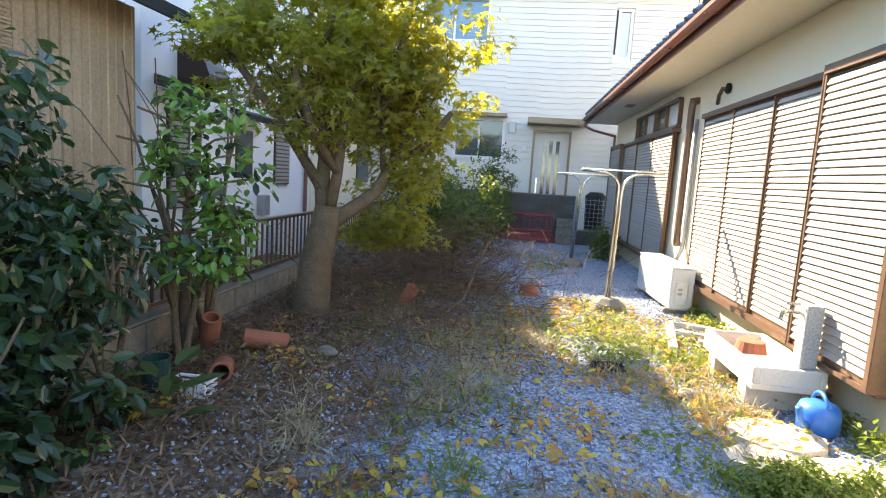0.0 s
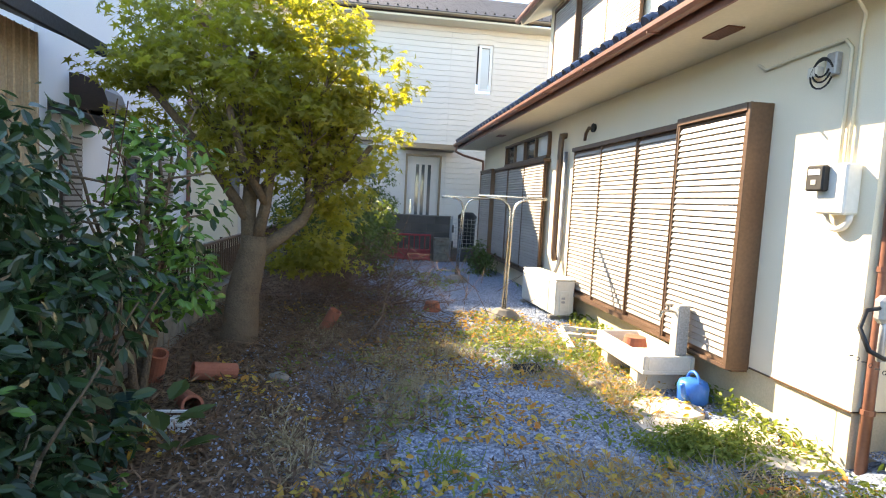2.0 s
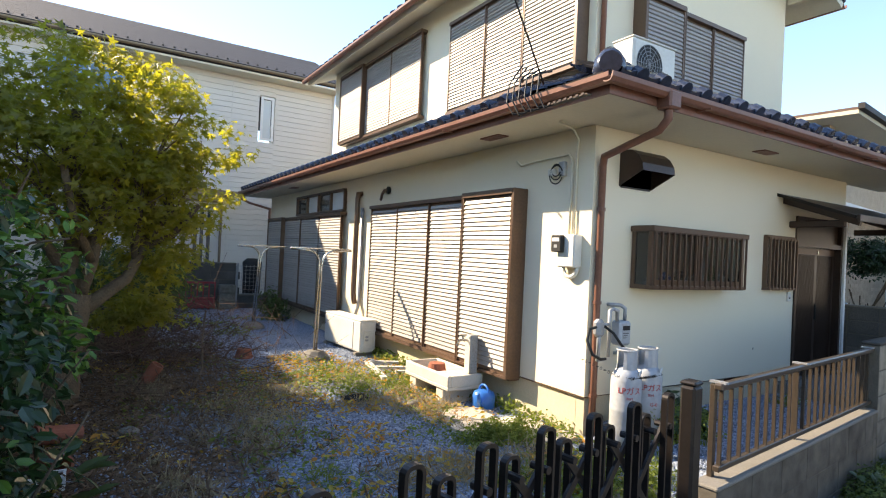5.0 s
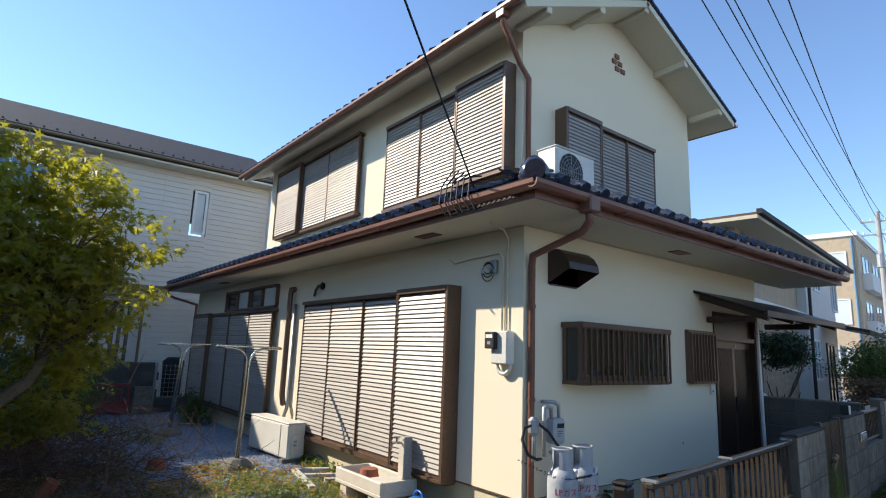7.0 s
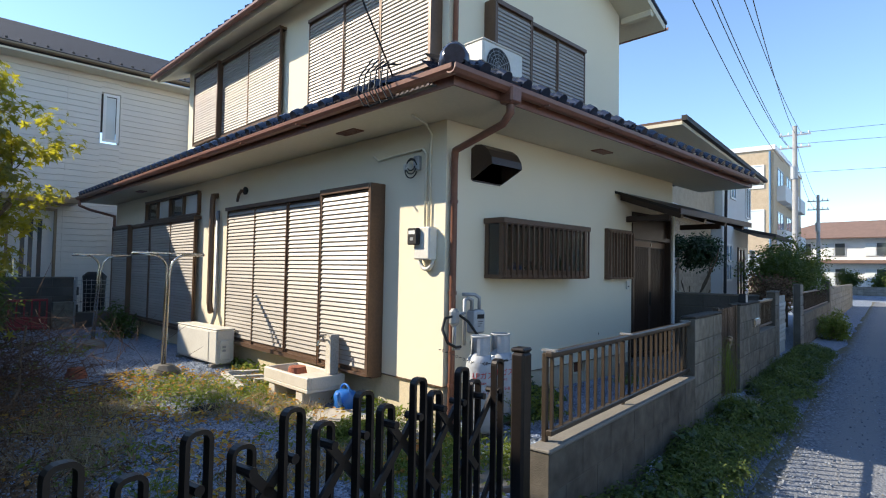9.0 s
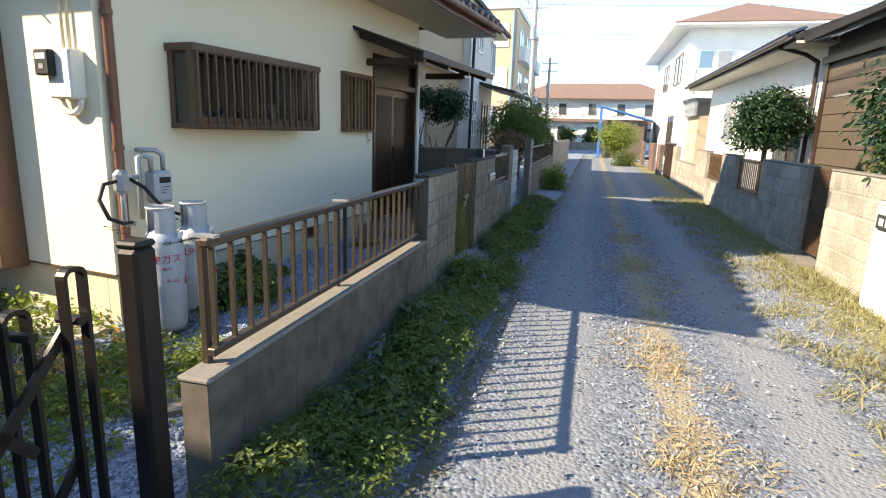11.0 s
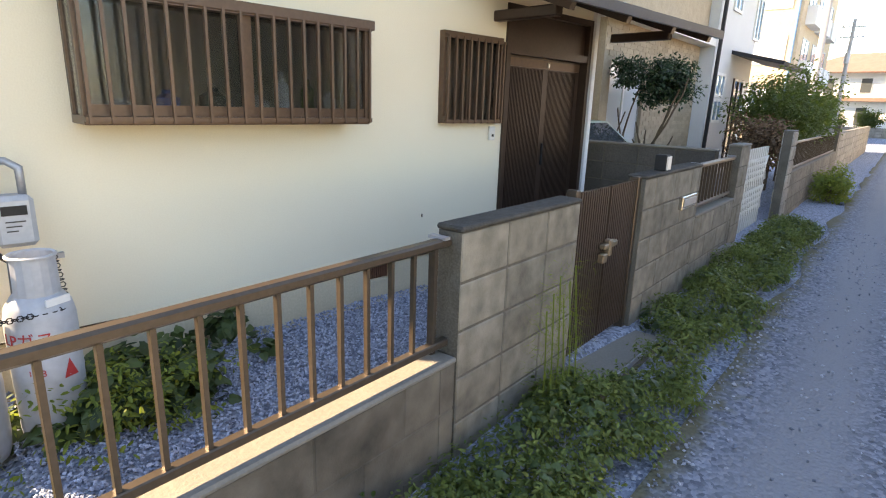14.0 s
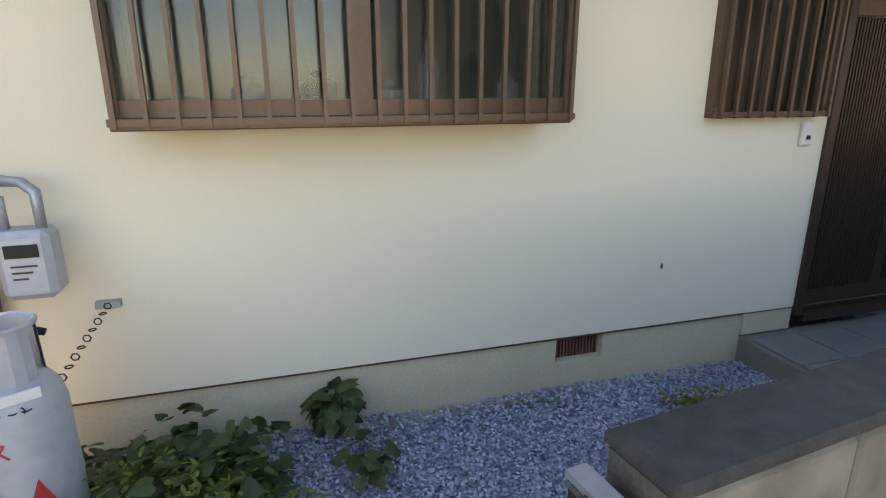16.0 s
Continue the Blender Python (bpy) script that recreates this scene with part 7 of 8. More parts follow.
wire((PT.x, PT.y, 7.0), (36.5, -40, 7.0), 0.5, 0.01)
wire((PT.x, PT.y, 9.0), R(52.1, 3.2, 7.6), 0.5)
wire((PT.x, PT.y, 8.0), R(52.1, 3.2, 6.9), 0.9)
wire((EX - 0.12, 3.38, 2.93), (-9.0, -4.2, 8.6), 0.15, 0.008, "thin service cable running to the house eave")

# opposite side of the lane
BLOCK_RED = mesh_of(B(-0.195, -0.07, 0, 0.195, 0.07, 0.19, bevel=0.01), M["terra_dark"], "block")
RD = -3.77
block_wall("wall_opposite_a", "pale split-faced block wall of the opposite garden", along(3.9, RD), 1.3, 6, -0.2, full=BLOCK_TAN, half=BLOCK_HALF_TAN, thick=0.14, core_key="block_tan")
block_wall("wall_opposite_b", "weathered split-faced block pillar beside a metal gate", along(5.9, RD), 1.9, 6, -0.2, full=BLOCK_TAN, half=BLOCK_HALF_TAN, thick=0.14, core_key="block_tan")
block_wall("wall_opposite_c", "low split-faced block wall under a railing", along(7.8, RD), 1.7, 3, -0.2, full=BLOCK_TAN, half=BLOCK_HALF_TAN, thick=0.14, core_key="block_tan")
block_wall("wall_opposite_d", "split-faced block pillar", along(9.5, RD), 1.1, 6, -0.2, full=BLOCK_TAN, half=BLOCK_HALF_TAN, thick=0.14, core_key="block_tan")
block_wall("wall_opposite_e", "low split-faced block wall under a railing", along(10.6, RD), 1.6, 3, -0.2, full=BLOCK_TAN, half=BLOCK_HALF_TAN, thick=0.14, core_key="block_tan")
block_wall("wall_opposite_f", "split-faced block pillar", along(12.2, RD), 1.3, 6, -0.2, full=BLOCK_TAN, half=BLOCK_HALF_TAN, thick=0.14, core_key="block_tan")
block_wall("wall_opposite_g", "split-faced block wall far along the lane", along(13.5, RD), 3.4, 4, -0.2, full=BLOCK_TAN, half=BLOCK_HALF_TAN, thick=0.14, core_key="block_tan")
block_wall("wall_opposite_h", "far block pillar", along(17.0, RD), 0.8, 6, -0.2, full=BLOCK_TAN, half=BLOCK_HALF_TAN, thick=0.14, core_key="block_tan")
for a, b in ((7.85, 9.45), (10.65, 12.15)):
    r_ = thing("wall_grille", R((a + b) / 2, RD, 0.42), "dark metal railing set between block pillars", "railing", "railings in the opposite wall")
    for z in (0.46, 0.92):
        rbox("rail", a, RD - 0.015, z, b, RD + 0.015, z + 0.03, "brown", r_)
    for i in range(14):
        s = a + 0.05 + (b - a - 0.1) * i / 13
        rbox("bar", s - 0.01, RD - 0.01, 0.42, s + 0.01, RD + 0.01, 0.98, "brown", r_)
g_ = thing("opposite_gate", R(5.55, RD, GZ), "dark brown slatted metal gate leaf", "gate")
rbox("leaf", 5.24, RD - 0.02, 0.0, 5.86, RD + 0.0, 1.0, "doorbrown", g_)
for i in range(14):
    s = 5.26 + i * 0.044
    rbox("slat", s, RD + 0.0, 0.0, s + 0.02, RD + 0.015, 1.0, "brown", g_)
rbox("handle", 5.75, RD + 0.015, 0.45, 5.78, RD + 0.05, 0.62, "steel", g_)
rbox("sill", 5.2, RD - 0.2, GZ - 0.1, 5.9, RD + 0.25, GZ + 0.06, "cap", g_)
block_wall("wall_opposite_near", "white painted block pillar with a dark name plate", along(2.6, RD + 0.12), 1.2, 5, -0.2, full=mesh_of(B(-0.195, -0.07, 0, 0.195, 0.07, 0.19, bevel=0.012), M["white"], "block"), half=mesh_of(B(-0.095, -0.07, 0, 0.095, 0.07, 0.19, bevel=0.012), M["white"], "block"), thick=0.14, bond=False, kind_cap="white", core_key="white")
np_ = thing("name_plate", R(3.6, RD + 0.2, 0.62), "dark name plate on a white pillar", "name plate")
rbox("plate", 3.45, RD + 0.192, 0.60, 3.72, RD + 0.21, 0.72, "ink", np_)
for a, b in ((3.50, 3.56), (3.60, 3.67)):
    rbox("mark", a, RD + 0.21, 0.63, b, RD + 0.213, 0.69, "white", np_)
block_wall("wall_opposite_back", "white painted block wall beside the lane", along(-14.0, RD - 0.2), 16.5, 5, -0.2, full=BLOCK_TAN, half=BLOCK_HALF_TAN, thick=0.14, core_key="block_tan")

ho = thing("opposite_house", R(15, -7, GZ), "single-storey white plastered house with a grey tile roof", "house")
HD = -5.3
part("wall", xf(wall_sheet(10.7, 21.5, GZ - 0.1, 3.25, [(11.4, 13.2, 0.6, 2.0), (16.2, 17.6, 1.3, 2.25)], lambda u, z, k: (u, HD - 0.15 * k, z))), M["white"], ho)
rbox("wall", 21.35, HD - 6, GZ, 21.5, HD - 0.15, 3.25, "white", ho)
front_window(ho, 11.4, 13.2, HD - 0.05, 0.6, 2.0, "darkglass", "brown", 1)
front_window(ho, 16.2, 17.6, HD - 0.05, 1.3, 2.25, "curtain", "brown", 1)
rbox("shutter_case", 17.65, HD, 1.2, 18.3, HD + 0.12, 2.35, "grey", ho, "grey shutter box")
rbox("awning", 11.2, HD, 2.15, 14.2, HD + 0.45, 2.2, "grey", ho)
rbox("wall", 3.0, HD - 5, GZ - 0.1, 7.6, HD + 0.15, 3.2, "darkwood", ho, "dark brown timber wall")
rbox("wall", 7.6, HD - 5, GZ - 0.1, 10.7, HD - 0.0, 3.2, "darkwood", ho)
for i in range(8):
    rbox("panel_board", 7.75, HD + 0.0, 0.3 + i * 0.3, 10.4, HD + 0.025, 0.585 + i * 0.3, "darkwood", ho)
rbox("panel_frame", 10.4, HD + 0.0, 0.2, 10.55, HD + 0.06, 2.85, "doorbrown", ho)
rbox("panel_frame", 7.6, HD + 0.0, 0.2, 7.75, HD + 0.06, 2.85, "grey", ho)
rbox("panel_frame", 7.5, HD + 0.0, 2.72, 10.65, HD + 0.1, 2.85, "doorbrown", ho)
rbox("laundry_bar", 5.5, HD + 0.5, 2.0, 8.6, HD + 0.53, 2.03, "steel", ho)
bm = bmesh.new()
slab(bm, [(10.2, -4.55, 3.2), (22.2, -4.55, 3.2), (22.2, -8.5, 4.8), (10.2, -8.5, 4.8)][::-1], 0.1)
orf = part("roof", xf(bm), M["slate"], ho, "grey tile roof")
PITCH = 22.0
for i in range(44):
    part("eave_tile", EAVE_TILE, None, orf, at=along(22.0 - i * 0.27, -4.52, 3.2, 180) @ Matrix.Rotation(radians(22), 4, "X"))
rbox("eave", 10.2, HD, 3.05, 22.2, -4.6, 3.1, "soffit", ho)
bm = bmesh.new()
gutter(bm, R(10.2, -4.47, 3.18), R(22.2, -4.47, 3.18), (0.12, 0.99, 0))
part("gutter", bm, M["doorbrown"], ho)
bm = bmesh.new()
tube(bm, [R(11.0, -4.5, 3.1), R(10.95, -5.0, 2.95), R(10.9, -5.22, 2.8), R(10.9, -5.22, 0.0)], 0.04, 8)
part("downpipe", bm, M["doorbrown"], ho)
bm = bmesh.new()
slab(bm, [(2.5, -4.7, 3.15), (10.2, -4.7, 3.15), (10.2, -10, 4.9), (2.5, -10, 4.9)][::-1], 0.1)
part("roof", xf(bm), M["slate"], ho)

h4 = thing("white_two_storey_house", R(30, -8, GZ), "white two-storey house with a balcony hung with laundry", "house")
rbox("wall", 26.5, -11, GZ - 0.1, 40, -5.0, 6.2, "white", h4)
roof_hip(h4, 25.6, 41, -12, -4.2, 6.2, 1.8, "brownroof", 0.35, "pale hipped roof")
rbox("eave", 25.6, -12, 6.08, 41, -4.2, 6.15, "white", h4)
front_window(h4, 28.0, 30.4, -5.0, 3.9, 5.2, "darkglass", "brown", 1)
front_window(h4, 33.0, 35.0, -5.0, 3.9, 5.2, "darkglass", "brown", 1)
front_window(h4, 29.0, 31.0, -5.0, 0.3, 2.3, "darkglass", "brown", 1)
rbox("balcony_floor", 23.6, -9, 2.9, 26.5, -4.9, 3.05, "white", h4)
rbox("storeroom", 23.8, -8.6, GZ, 26.4, -5.3, 2.2, "tansiding", h4, "tan sheet-metal storeroom")
rbox("shade", 23.7, -5.2, 2.2, 26.4, -5.1, 2.9, "grey", h4)
for i in range(12):
    rbox("baluster", 23.65 + i * 0.26, -4.95, 3.05, 23.69 + i * 0.26, -4.91, 4.0, "white", h4)
    rbox("baluster", 23.6, -8.9 + i * 0.34, 3.05, 23.64, -8.86 + i * 0.34, 4.0, "white", h4)
rbox("handrail", 23.6, -4.97, 4.0, 26.5, -4.9, 4.06, "white", h4)
rbox("handrail", 23.58, -9, 4.0, 23.66, -4.97, 4.06, "white", h4)
for i, key in enumerate(("white", "blue", "white", "grey", "skyglass")):
    bm = bmesh.new()
    box(bm, 23.9, -8.4 + i * 0.7, 4.0, 23.93, -7.9 + i * 0.7, 4.75)
    tagged(part("laundry", xf(bm), M[key]), "piece of washing hung on the balcony", "laundry", "laundry on the balcony")
rbox("laundry_rail", 23.9, -8.8, 4.75, 23.94, -5.0, 4.79, "steel", h4)
tagged(part("laundry_line_post", xf(B(23.88, -5.05, 3.05, 23.95, -4.98, 4.8)), M["steel"]), "steel post on the balcony", "post")
for s, w in ((20.5, 0.9), (23.0, 1.5), (28.0, 0.9)):
    block_wall("wall_opposite_far", "reddish brick garden pillar far along the lane", along(s, RD + 0.1), w, 6, -0.2, full=BLOCK_RED, half=BLOCK_RED, thick=0.14, bond=False)
far_gate = thing("far_gate", R(19.2, RD, GZ), "dark folding gate far along the lane", "gate")
for i in range(16):
    rbox("bar", 17.9 + i * 0.16, RD - 0.01, GZ, 17.93 + i * 0.16, RD + 0.01, 1.1, "doorbrown", far_gate)
rbox("rail", 17.8, RD - 0.02, 1.05, 20.4, RD + 0.02, 1.1, "doorbrown", far_gate)

# ---- plants and litter ----
RNG = np.random.default_rng(7)


def stuff(name, me, label, category, parent=None):
    ob = part(name, me, None, parent)
    if parent is None:
        tagged(ob, label, category, kind="stuff")
    elif label:
        ob["label"] = label
    return ob


def limbs(bm, base, height, spread, n, r, seed, tips, levels=2, lean=(0, 0)):
    """A forked trunk: tapering limbs; collects the ends of the twigs in tips."""
    rng = random.Random(seed)
    base = Vector(base)

    def grow(p, d, length, rad, lev):
        pts = [p]
        for k in range(4):
            d = (d + Vector((rng.uniform(-1, 1), rng.uniform(-1, 1), rng.uniform(-0.3, 0.7))) * 0.16).normalized()
            pts.append(pts[-1] + d * length / 4)
        tube(bm, pts, rad, 7 if lev == levels else 5, 0.88)
        if lev == 0:
            tips.append(pts[-1])
            tips.append(pts[2])
            return
        for q in range(rng.randint(2, 4)):
            nd = (d + Vector((rng.uniform(-1, 1), rng.uniform(-1, 1), rng.uniform(-0.25, 0.8))) * spread).normalized()
            grow(pts[rng.randint(2, 4)], nd, length * rng.uniform(0.55, 0.8), rad * 0.5, lev - 1)
    for i in range(n):
        a = 2 * math.pi * i / n + rng.uniform(-0.4, 0.4)
        d = Vector((math.cos(a) * spread * 0.6 + lean[0], math.sin(a) * spread * 0.6 + lean[1], 1)).normalized()
        grow(base, d, height * rng.uniform(0.8, 1.1), r, levels)


def clumps(centres, per, rad, size, shape, material, name, up=0.6, seed=1, squash=0.7, droop=0.0):
    """Leaves round twig ends, facing mostly up and out."""
    rng = np.random.default_rng(seed)
    c = np.repeat(np.asarray([tuple(v) for v in centres]), per, 0)
    off = rng.normal(size=c.shape)
    off /= np.linalg.norm(off, axis=1, keepdims=True)
    off *= rng.random((len(c), 1)) ** 0.5 * rad
    off[:, 2] *= squash
    nrm = off / rad + rng.normal(size=c.shape) * 0.45
    nrm[:, 2] += up
    spin = off * 1.0 + rng.normal(size=c.shape) * 0.3 * rad
    spin[:, 2] -= droop
    return shape_cloud(shape[0], shape[1], c + off, nrm, size * rng.uniform(0.6, 1.2, len(c)), name, material, spin)


def inside(n, centre, radii, seed, low=-1.0):
    """Uneven points in a lumpy ellipsoid, denser to its skin."""
    rng = np.random.default_rng(seed)
    d = rng.normal(size=(n * 2, 3))
    d /= np.linalg.norm(d, axis=1, keepdims=True)
    lump_ = np.array([0.78 + 0.42 * noise.noise(Vector(v) * 2.3 + Vector((seed, 0, 0))) for v in d])
    r = rng.random(len(d)) ** 0.4 * lump_
    p = d * r[:, None]
    p = p[p[:, 2] > low][:n]
    return p * np.array(radii) + np.array(centre)


# maple
maple = thing("maple_tree", (-1.07, 6.1, GZ), "small maple tree with olive and yellow-green leaves, backlit by the sun", "tree")
bm = bmesh.new()
tube(bm, [(-1.09, 6.08, GZ - 0.06), (-1.08, 6.09, 0.0), (-1.07, 6.1, 0.12), (-1.06, 6.11, 0.4), (-1.02, 6.13, 0.62), (-0.98, 6.15, 0.82), (-0.97, 6.16, 0.95)], 0.19, 14, 0.93)
for pts, r in (([(-1.0, 6.14, 0.8), (-1.04, 6.17, 1.15), (-1.02, 6.2, 1.6), (-1.1, 6.22, 2.1), (-1.05, 6.3, 2.7)], 0.085),
               ([(-0.98, 6.15, 0.75), (-0.78, 6.2, 0.92), (-0.56, 6.3, 1.1), (-0.42, 6.4, 1.4), (-0.36, 6.45, 1.9), (-0.2, 6.5, 2.4)], 0.08),
               ([(-0.96, 6.15, 0.88), (-0.86, 6.05, 1.25), (-0.8, 6.0, 1.7), (-0.62, 5.95, 2.2)], 0.06),
               ([(-1.03, 6.15, 1.1), (-1.25, 6.1, 1.45), (-1.45, 6.05, 1.75), (-1.9, 6.0, 2.3)], 0.055),
               ([(-0.42, 6.4, 1.4), (-0.15, 6.45, 1.55), (0.1, 6.5, 1.9)], 0.04),
               ([(-1.02, 6.2, 1.55), (-0.85, 6.3, 1.9), (-0.75, 6.45, 2.5)], 0.045),
               ([(-0.85, 6.05, 1.25), (-1.0, 5.8, 1.6), (-1.1, 5.55, 2.1)], 0.04)):
    tube(bm, pts, r, 8, 0.84)
tips = []
limbs(bm, (-1.0, 6.18, 1.3), 0.75, 0.75, 4, 0.035, 5, tips, 2, (0.15, 0.0))
limbs(bm, (-0.5, 6.35, 1.3), 0.6, 0.75, 3, 0.028, 6, tips, 2, (0.2, 0.0))
part("trunk", bm, M["bark"], maple, smooth=True)
crown_c = np.vstack([inside(190, (-0.95, 6.2, 2.4), (1.5, 1.3, 1.2), 3, -0.7), inside(62, (-0.3, 6.35, 1.9), (0.68, 0.85, 1.0), 9),
                     inside(28, (-0.45, 6.7, 0.95), (0.55, 0.5, 0.6), 10), inside(26, (-1.85, 5.95, 2.55), (0.65, 0.7, 0.45), 4)])
stuff("crown", clumps(crown_c, 42, 0.25, 0.09, STAR, M["maple"], "maple_leaves", 0.9, 11, 0.5), "crown of small lobed leaves", "", maple)

# camellia hedge in the foreground
hedge = thing("camellia_shrub", (-1.3, 3.0, GZ), "dark glossy camellia shrub crowding the gate side", "shrub")
bm = bmesh.new()
tips = []
for k, (x, y, h) in enumerate(((-1.35, 3.3, 1.1), (-1.2, 2.7, 0.9), (-1.45, 3.9, 1.2), (-1.55, 2.3, 1.0))):
    limbs(bm, (x, y, GZ), h * 0.6, 0.4, 3, 0.016, 20 + k, tips, 1)
part("trunk", bm, M["bark"], hedge, smooth=True)
hc = np.vstack([inside(120, (-1.45, 2.75, 0.55), (0.55, 0.85, 0.65), 21), inside(70, (-1.45, 3.4, 0.75), (0.5, 0.6, 0.75), 22), inside(26, (-1.45, 3.15, 1.45), (0.28, 0.4, 0.45), 23), inside(40, (-1.25, 3.1, 0.15), (0.4, 0.8, 0.35), 24), inside(60, (-1.7, 2.1, 0.8), (0.5, 0.6, 0.7), 25)])
stuff("leaves", clumps(hc, 26, 0.17, 0.095, OVAL, M["camellia"], "camellia_leaves", 0.5, 31, 0.8, 0.03), "dark glossy leaves", "", hedge)
stuff("young_leaves", clumps(hc[::9], 9, 0.13, 0.08, OVAL, M["young"], "young_leaves", 0.9, 32, 0.8), "brighter young leaves", "", hedge)

shrub2 = thing("hydrangea_shrub", (-1.4, 4.55, GZ), "upright leafy shrub with bare lower stems beside the wall", "shrub")
bm = bmesh.new()
tips = []
limbs(bm, (-1.35, 4.45, GZ), 0.95, 0.35, 3, 0.032, 41, tips, 1, (-0.05, 0))
limbs(bm, (-1.5, 5.0, GZ), 1.2, 0.3, 3, 0.026, 42, tips, 1)
tube(bm, [(-1.38, 4.5, GZ), (-1.4, 4.55, 0.5), (-1.42, 4.6, 0.95), (-1.38, 4.65, 1.3), (-1.4, 4.7, 1.55)], 0.042, 7, 0.85)
for k in range(16):
    a = k * 2.4
    z = 0.6 + 0.055 * k
    tube(bm, [(-1.4, 4.58, z), (-1.4 + 0.2 * math.cos(a), 4.6 + 0.22 * math.sin(a), z + 0.12), (-1.4 + 0.42 * math.cos(a), 4.6 + 0.45 * math.sin(a), z + 0.16)], 0.008, 4)
part("trunk", bm, M["bark"], shrub2, smooth=True)
c2 = np.vstack([inside(34, (-1.3, 4.6, 1.2), (0.6, 0.6, 0.6), 43), inside(7, (-1.4, 4.65, 1.6), (0.3, 0.3, 0.3), 44), inside(18, (-1.1, 4.3, 0.75), (0.45, 0.4, 0.3), 45)])
stuff("leaves", clumps(c2, 12, 0.15, 0.1, OVAL, M["young"], "shrub_leaves", 0.9, 46, 0.7), "fresh green leaves", "", shrub2)
stuff("dark_leaves", clumps(c2, 5, 0.16, 0.09, OVAL, M["camellia"], "shrub_dark_leaves", 0.6, 47, 0.7), "", "", shrub2)
big = thing("broad_leaf_plant", (-0.95, 3.75, GZ), "low plant with broad grey-green leaves", "plant")
for k in range(18):
    q = np.array([(-0.93 + 0.08 * math.cos(k * 1.9), 3.62 + 0.07 * math.sin(k * 1.9), 0.0 + 0.06 * (k % 5))])
    d = np.array([(math.cos(k * 1.9), math.sin(k * 1.9), 0.25 - 0.1 * (k % 4))])
    part("leaf", shape_cloud(*OVAL, q, np.array([(-0.3 * math.cos(k * 1.9), -0.3 * math.sin(k * 1.9), 1.0)]), 0.17 + 0.02 * (k % 4), "broad_leaf", M["shrub"], d), None, big)
# thin bare twigs above the shrub
tw_ = thing("bare_twigs", (-1.45, 4.2, 1.5), "thin bare twigs rising from the shrub", "twigs")
for k in range(5):
    a = k * 1.3
    p0 = Vector((-1.45 + 0.1 * math.cos(a), 4.3 + 0.3 * math.sin(a), 1.25))
    bm = bmesh.new()
    tube(bm, [p0, p0 + Vector((-0.12 * math.sin(a * 2), -0.15, 0.28)), p0 + Vector((-0.28 * math.sin(a * 2), -0.38, 0.5 + 0.05 * (k % 3)))], 0.0035, 4)
    part("twig", bm, M["twig"], tw_)

# undergrowth at the back
for k, (c, r, n) in enumerate((((-0.2, 9.6, 0.75), (1.0, 1.2, 0.85), 110), ((-0.9, 11.4, 0.9), (0.9, 1.5, 1.0), 100), ((0.3, 12.0, 0.6), (0.6, 1.0, 0.7), 60), ((2.55, 12.4, 0.15), (0.35, 0.8, 0.4), 30), ((0.2, 13.6, 1.2), (0.7, 0.6, 1.1), 60))):
    sh_ = thing("dark_shrub", (c[0], c[1], GZ), "dense shaded shrub at the back of the garden", "shrub", "shrubs at the back")
    bm = bmesh.new()
    tips = []
    limbs(bm, (c[0], c[1], GZ), r[2] * 0.8, 0.7, 4, 0.03, 60 + k, tips, 1)
    part("trunk", bm, M["bark"], sh_)
    stuff("leaves", clumps(inside(n, c, r, 70 + k), 38, 0.2, 0.075, OVAL, M["shrub"], "shrub_leaves", 0.6, 80 + k), "", "", sh_)


# dry brushwood
STICK = ([(0, 0.008, 0), (0, -0.008, 0), (0, 0, 0.012), (1, 0.004, 0), (1, -0.004, 0), (1, 0, 0.006)], [(0, 1, 4, 3), (1, 2, 5, 4), (2, 0, 3, 5)])


def sticks(n, centre, radii, length, seed, flat=0.25):
    rng = np.random.default_rng(seed)
    p = np.array(centre) + rng.normal(size=(n, 3)) * np.array(radii) * 0.5
    p[:, 2] = np.abs(p[:, 2] - GZ) + GZ
    d = rng.normal(size=(n, 3))
    d[:, 2] = np.abs(d[:, 2]) * flat
    nrm = np.cross(d, rng.normal(size=(n, 3)))
    return p, nrm, d, length * rng.uniform(0.3, 1.2, n)


p, nr, d, ln = sticks(1900, (-0.15, 8.0, 0.05), (1.35, 1.3, 0.55), 0.5, 5, 0.6)
stuff("brushwood", shape_cloud(*STICK, p, nr, ln, "brushwood", M["twig"], d), "heap of dry brown brushwood under the maple", "brushwood")
p, nr, d, ln = sticks(2600, (-0.6, 6.4, -0.06), (1.5, 1.6, 0.08), 0.32, 6, 0.15)
stuff("dry_stalks", shape_cloud(*STICK, p, nr, ln, "dry_stalks", M["dry"], d), "dry stalks strewn over the soil", "litter")
bm = bmesh.new()
tube(bm, [(0.12, 6.4, GZ + 0.03), (0.3, 7.0, GZ + 0.12), (0.38, 7.6, 0.25), (0.5, 8.2, 0.55)], 0.018, 6, 0.9)
tube(bm, [(0.38, 7.6, 0.25), (0.6, 7.9, 0.4)], 0.01, 5)
tagged(part("dead_branch", bm, M["bark"]), "long dead branch lying on the brushwood", "branch")


def scatter(n, box_, seed, mask=None):
    rng = np.random.default_rng(seed)
    p = np.empty((n, 3))
    p[:, 0] = rng.uniform(box_[0], box_[1], n)
    p[:, 1] = rng.uniform(box_[2], box_[3], n)
    p[:, 2] = GZ + 0.012
    if mask is not None:
        p = p[[bool(mask(x, y, rng.random())) for x, y, _ in p]]
    return p


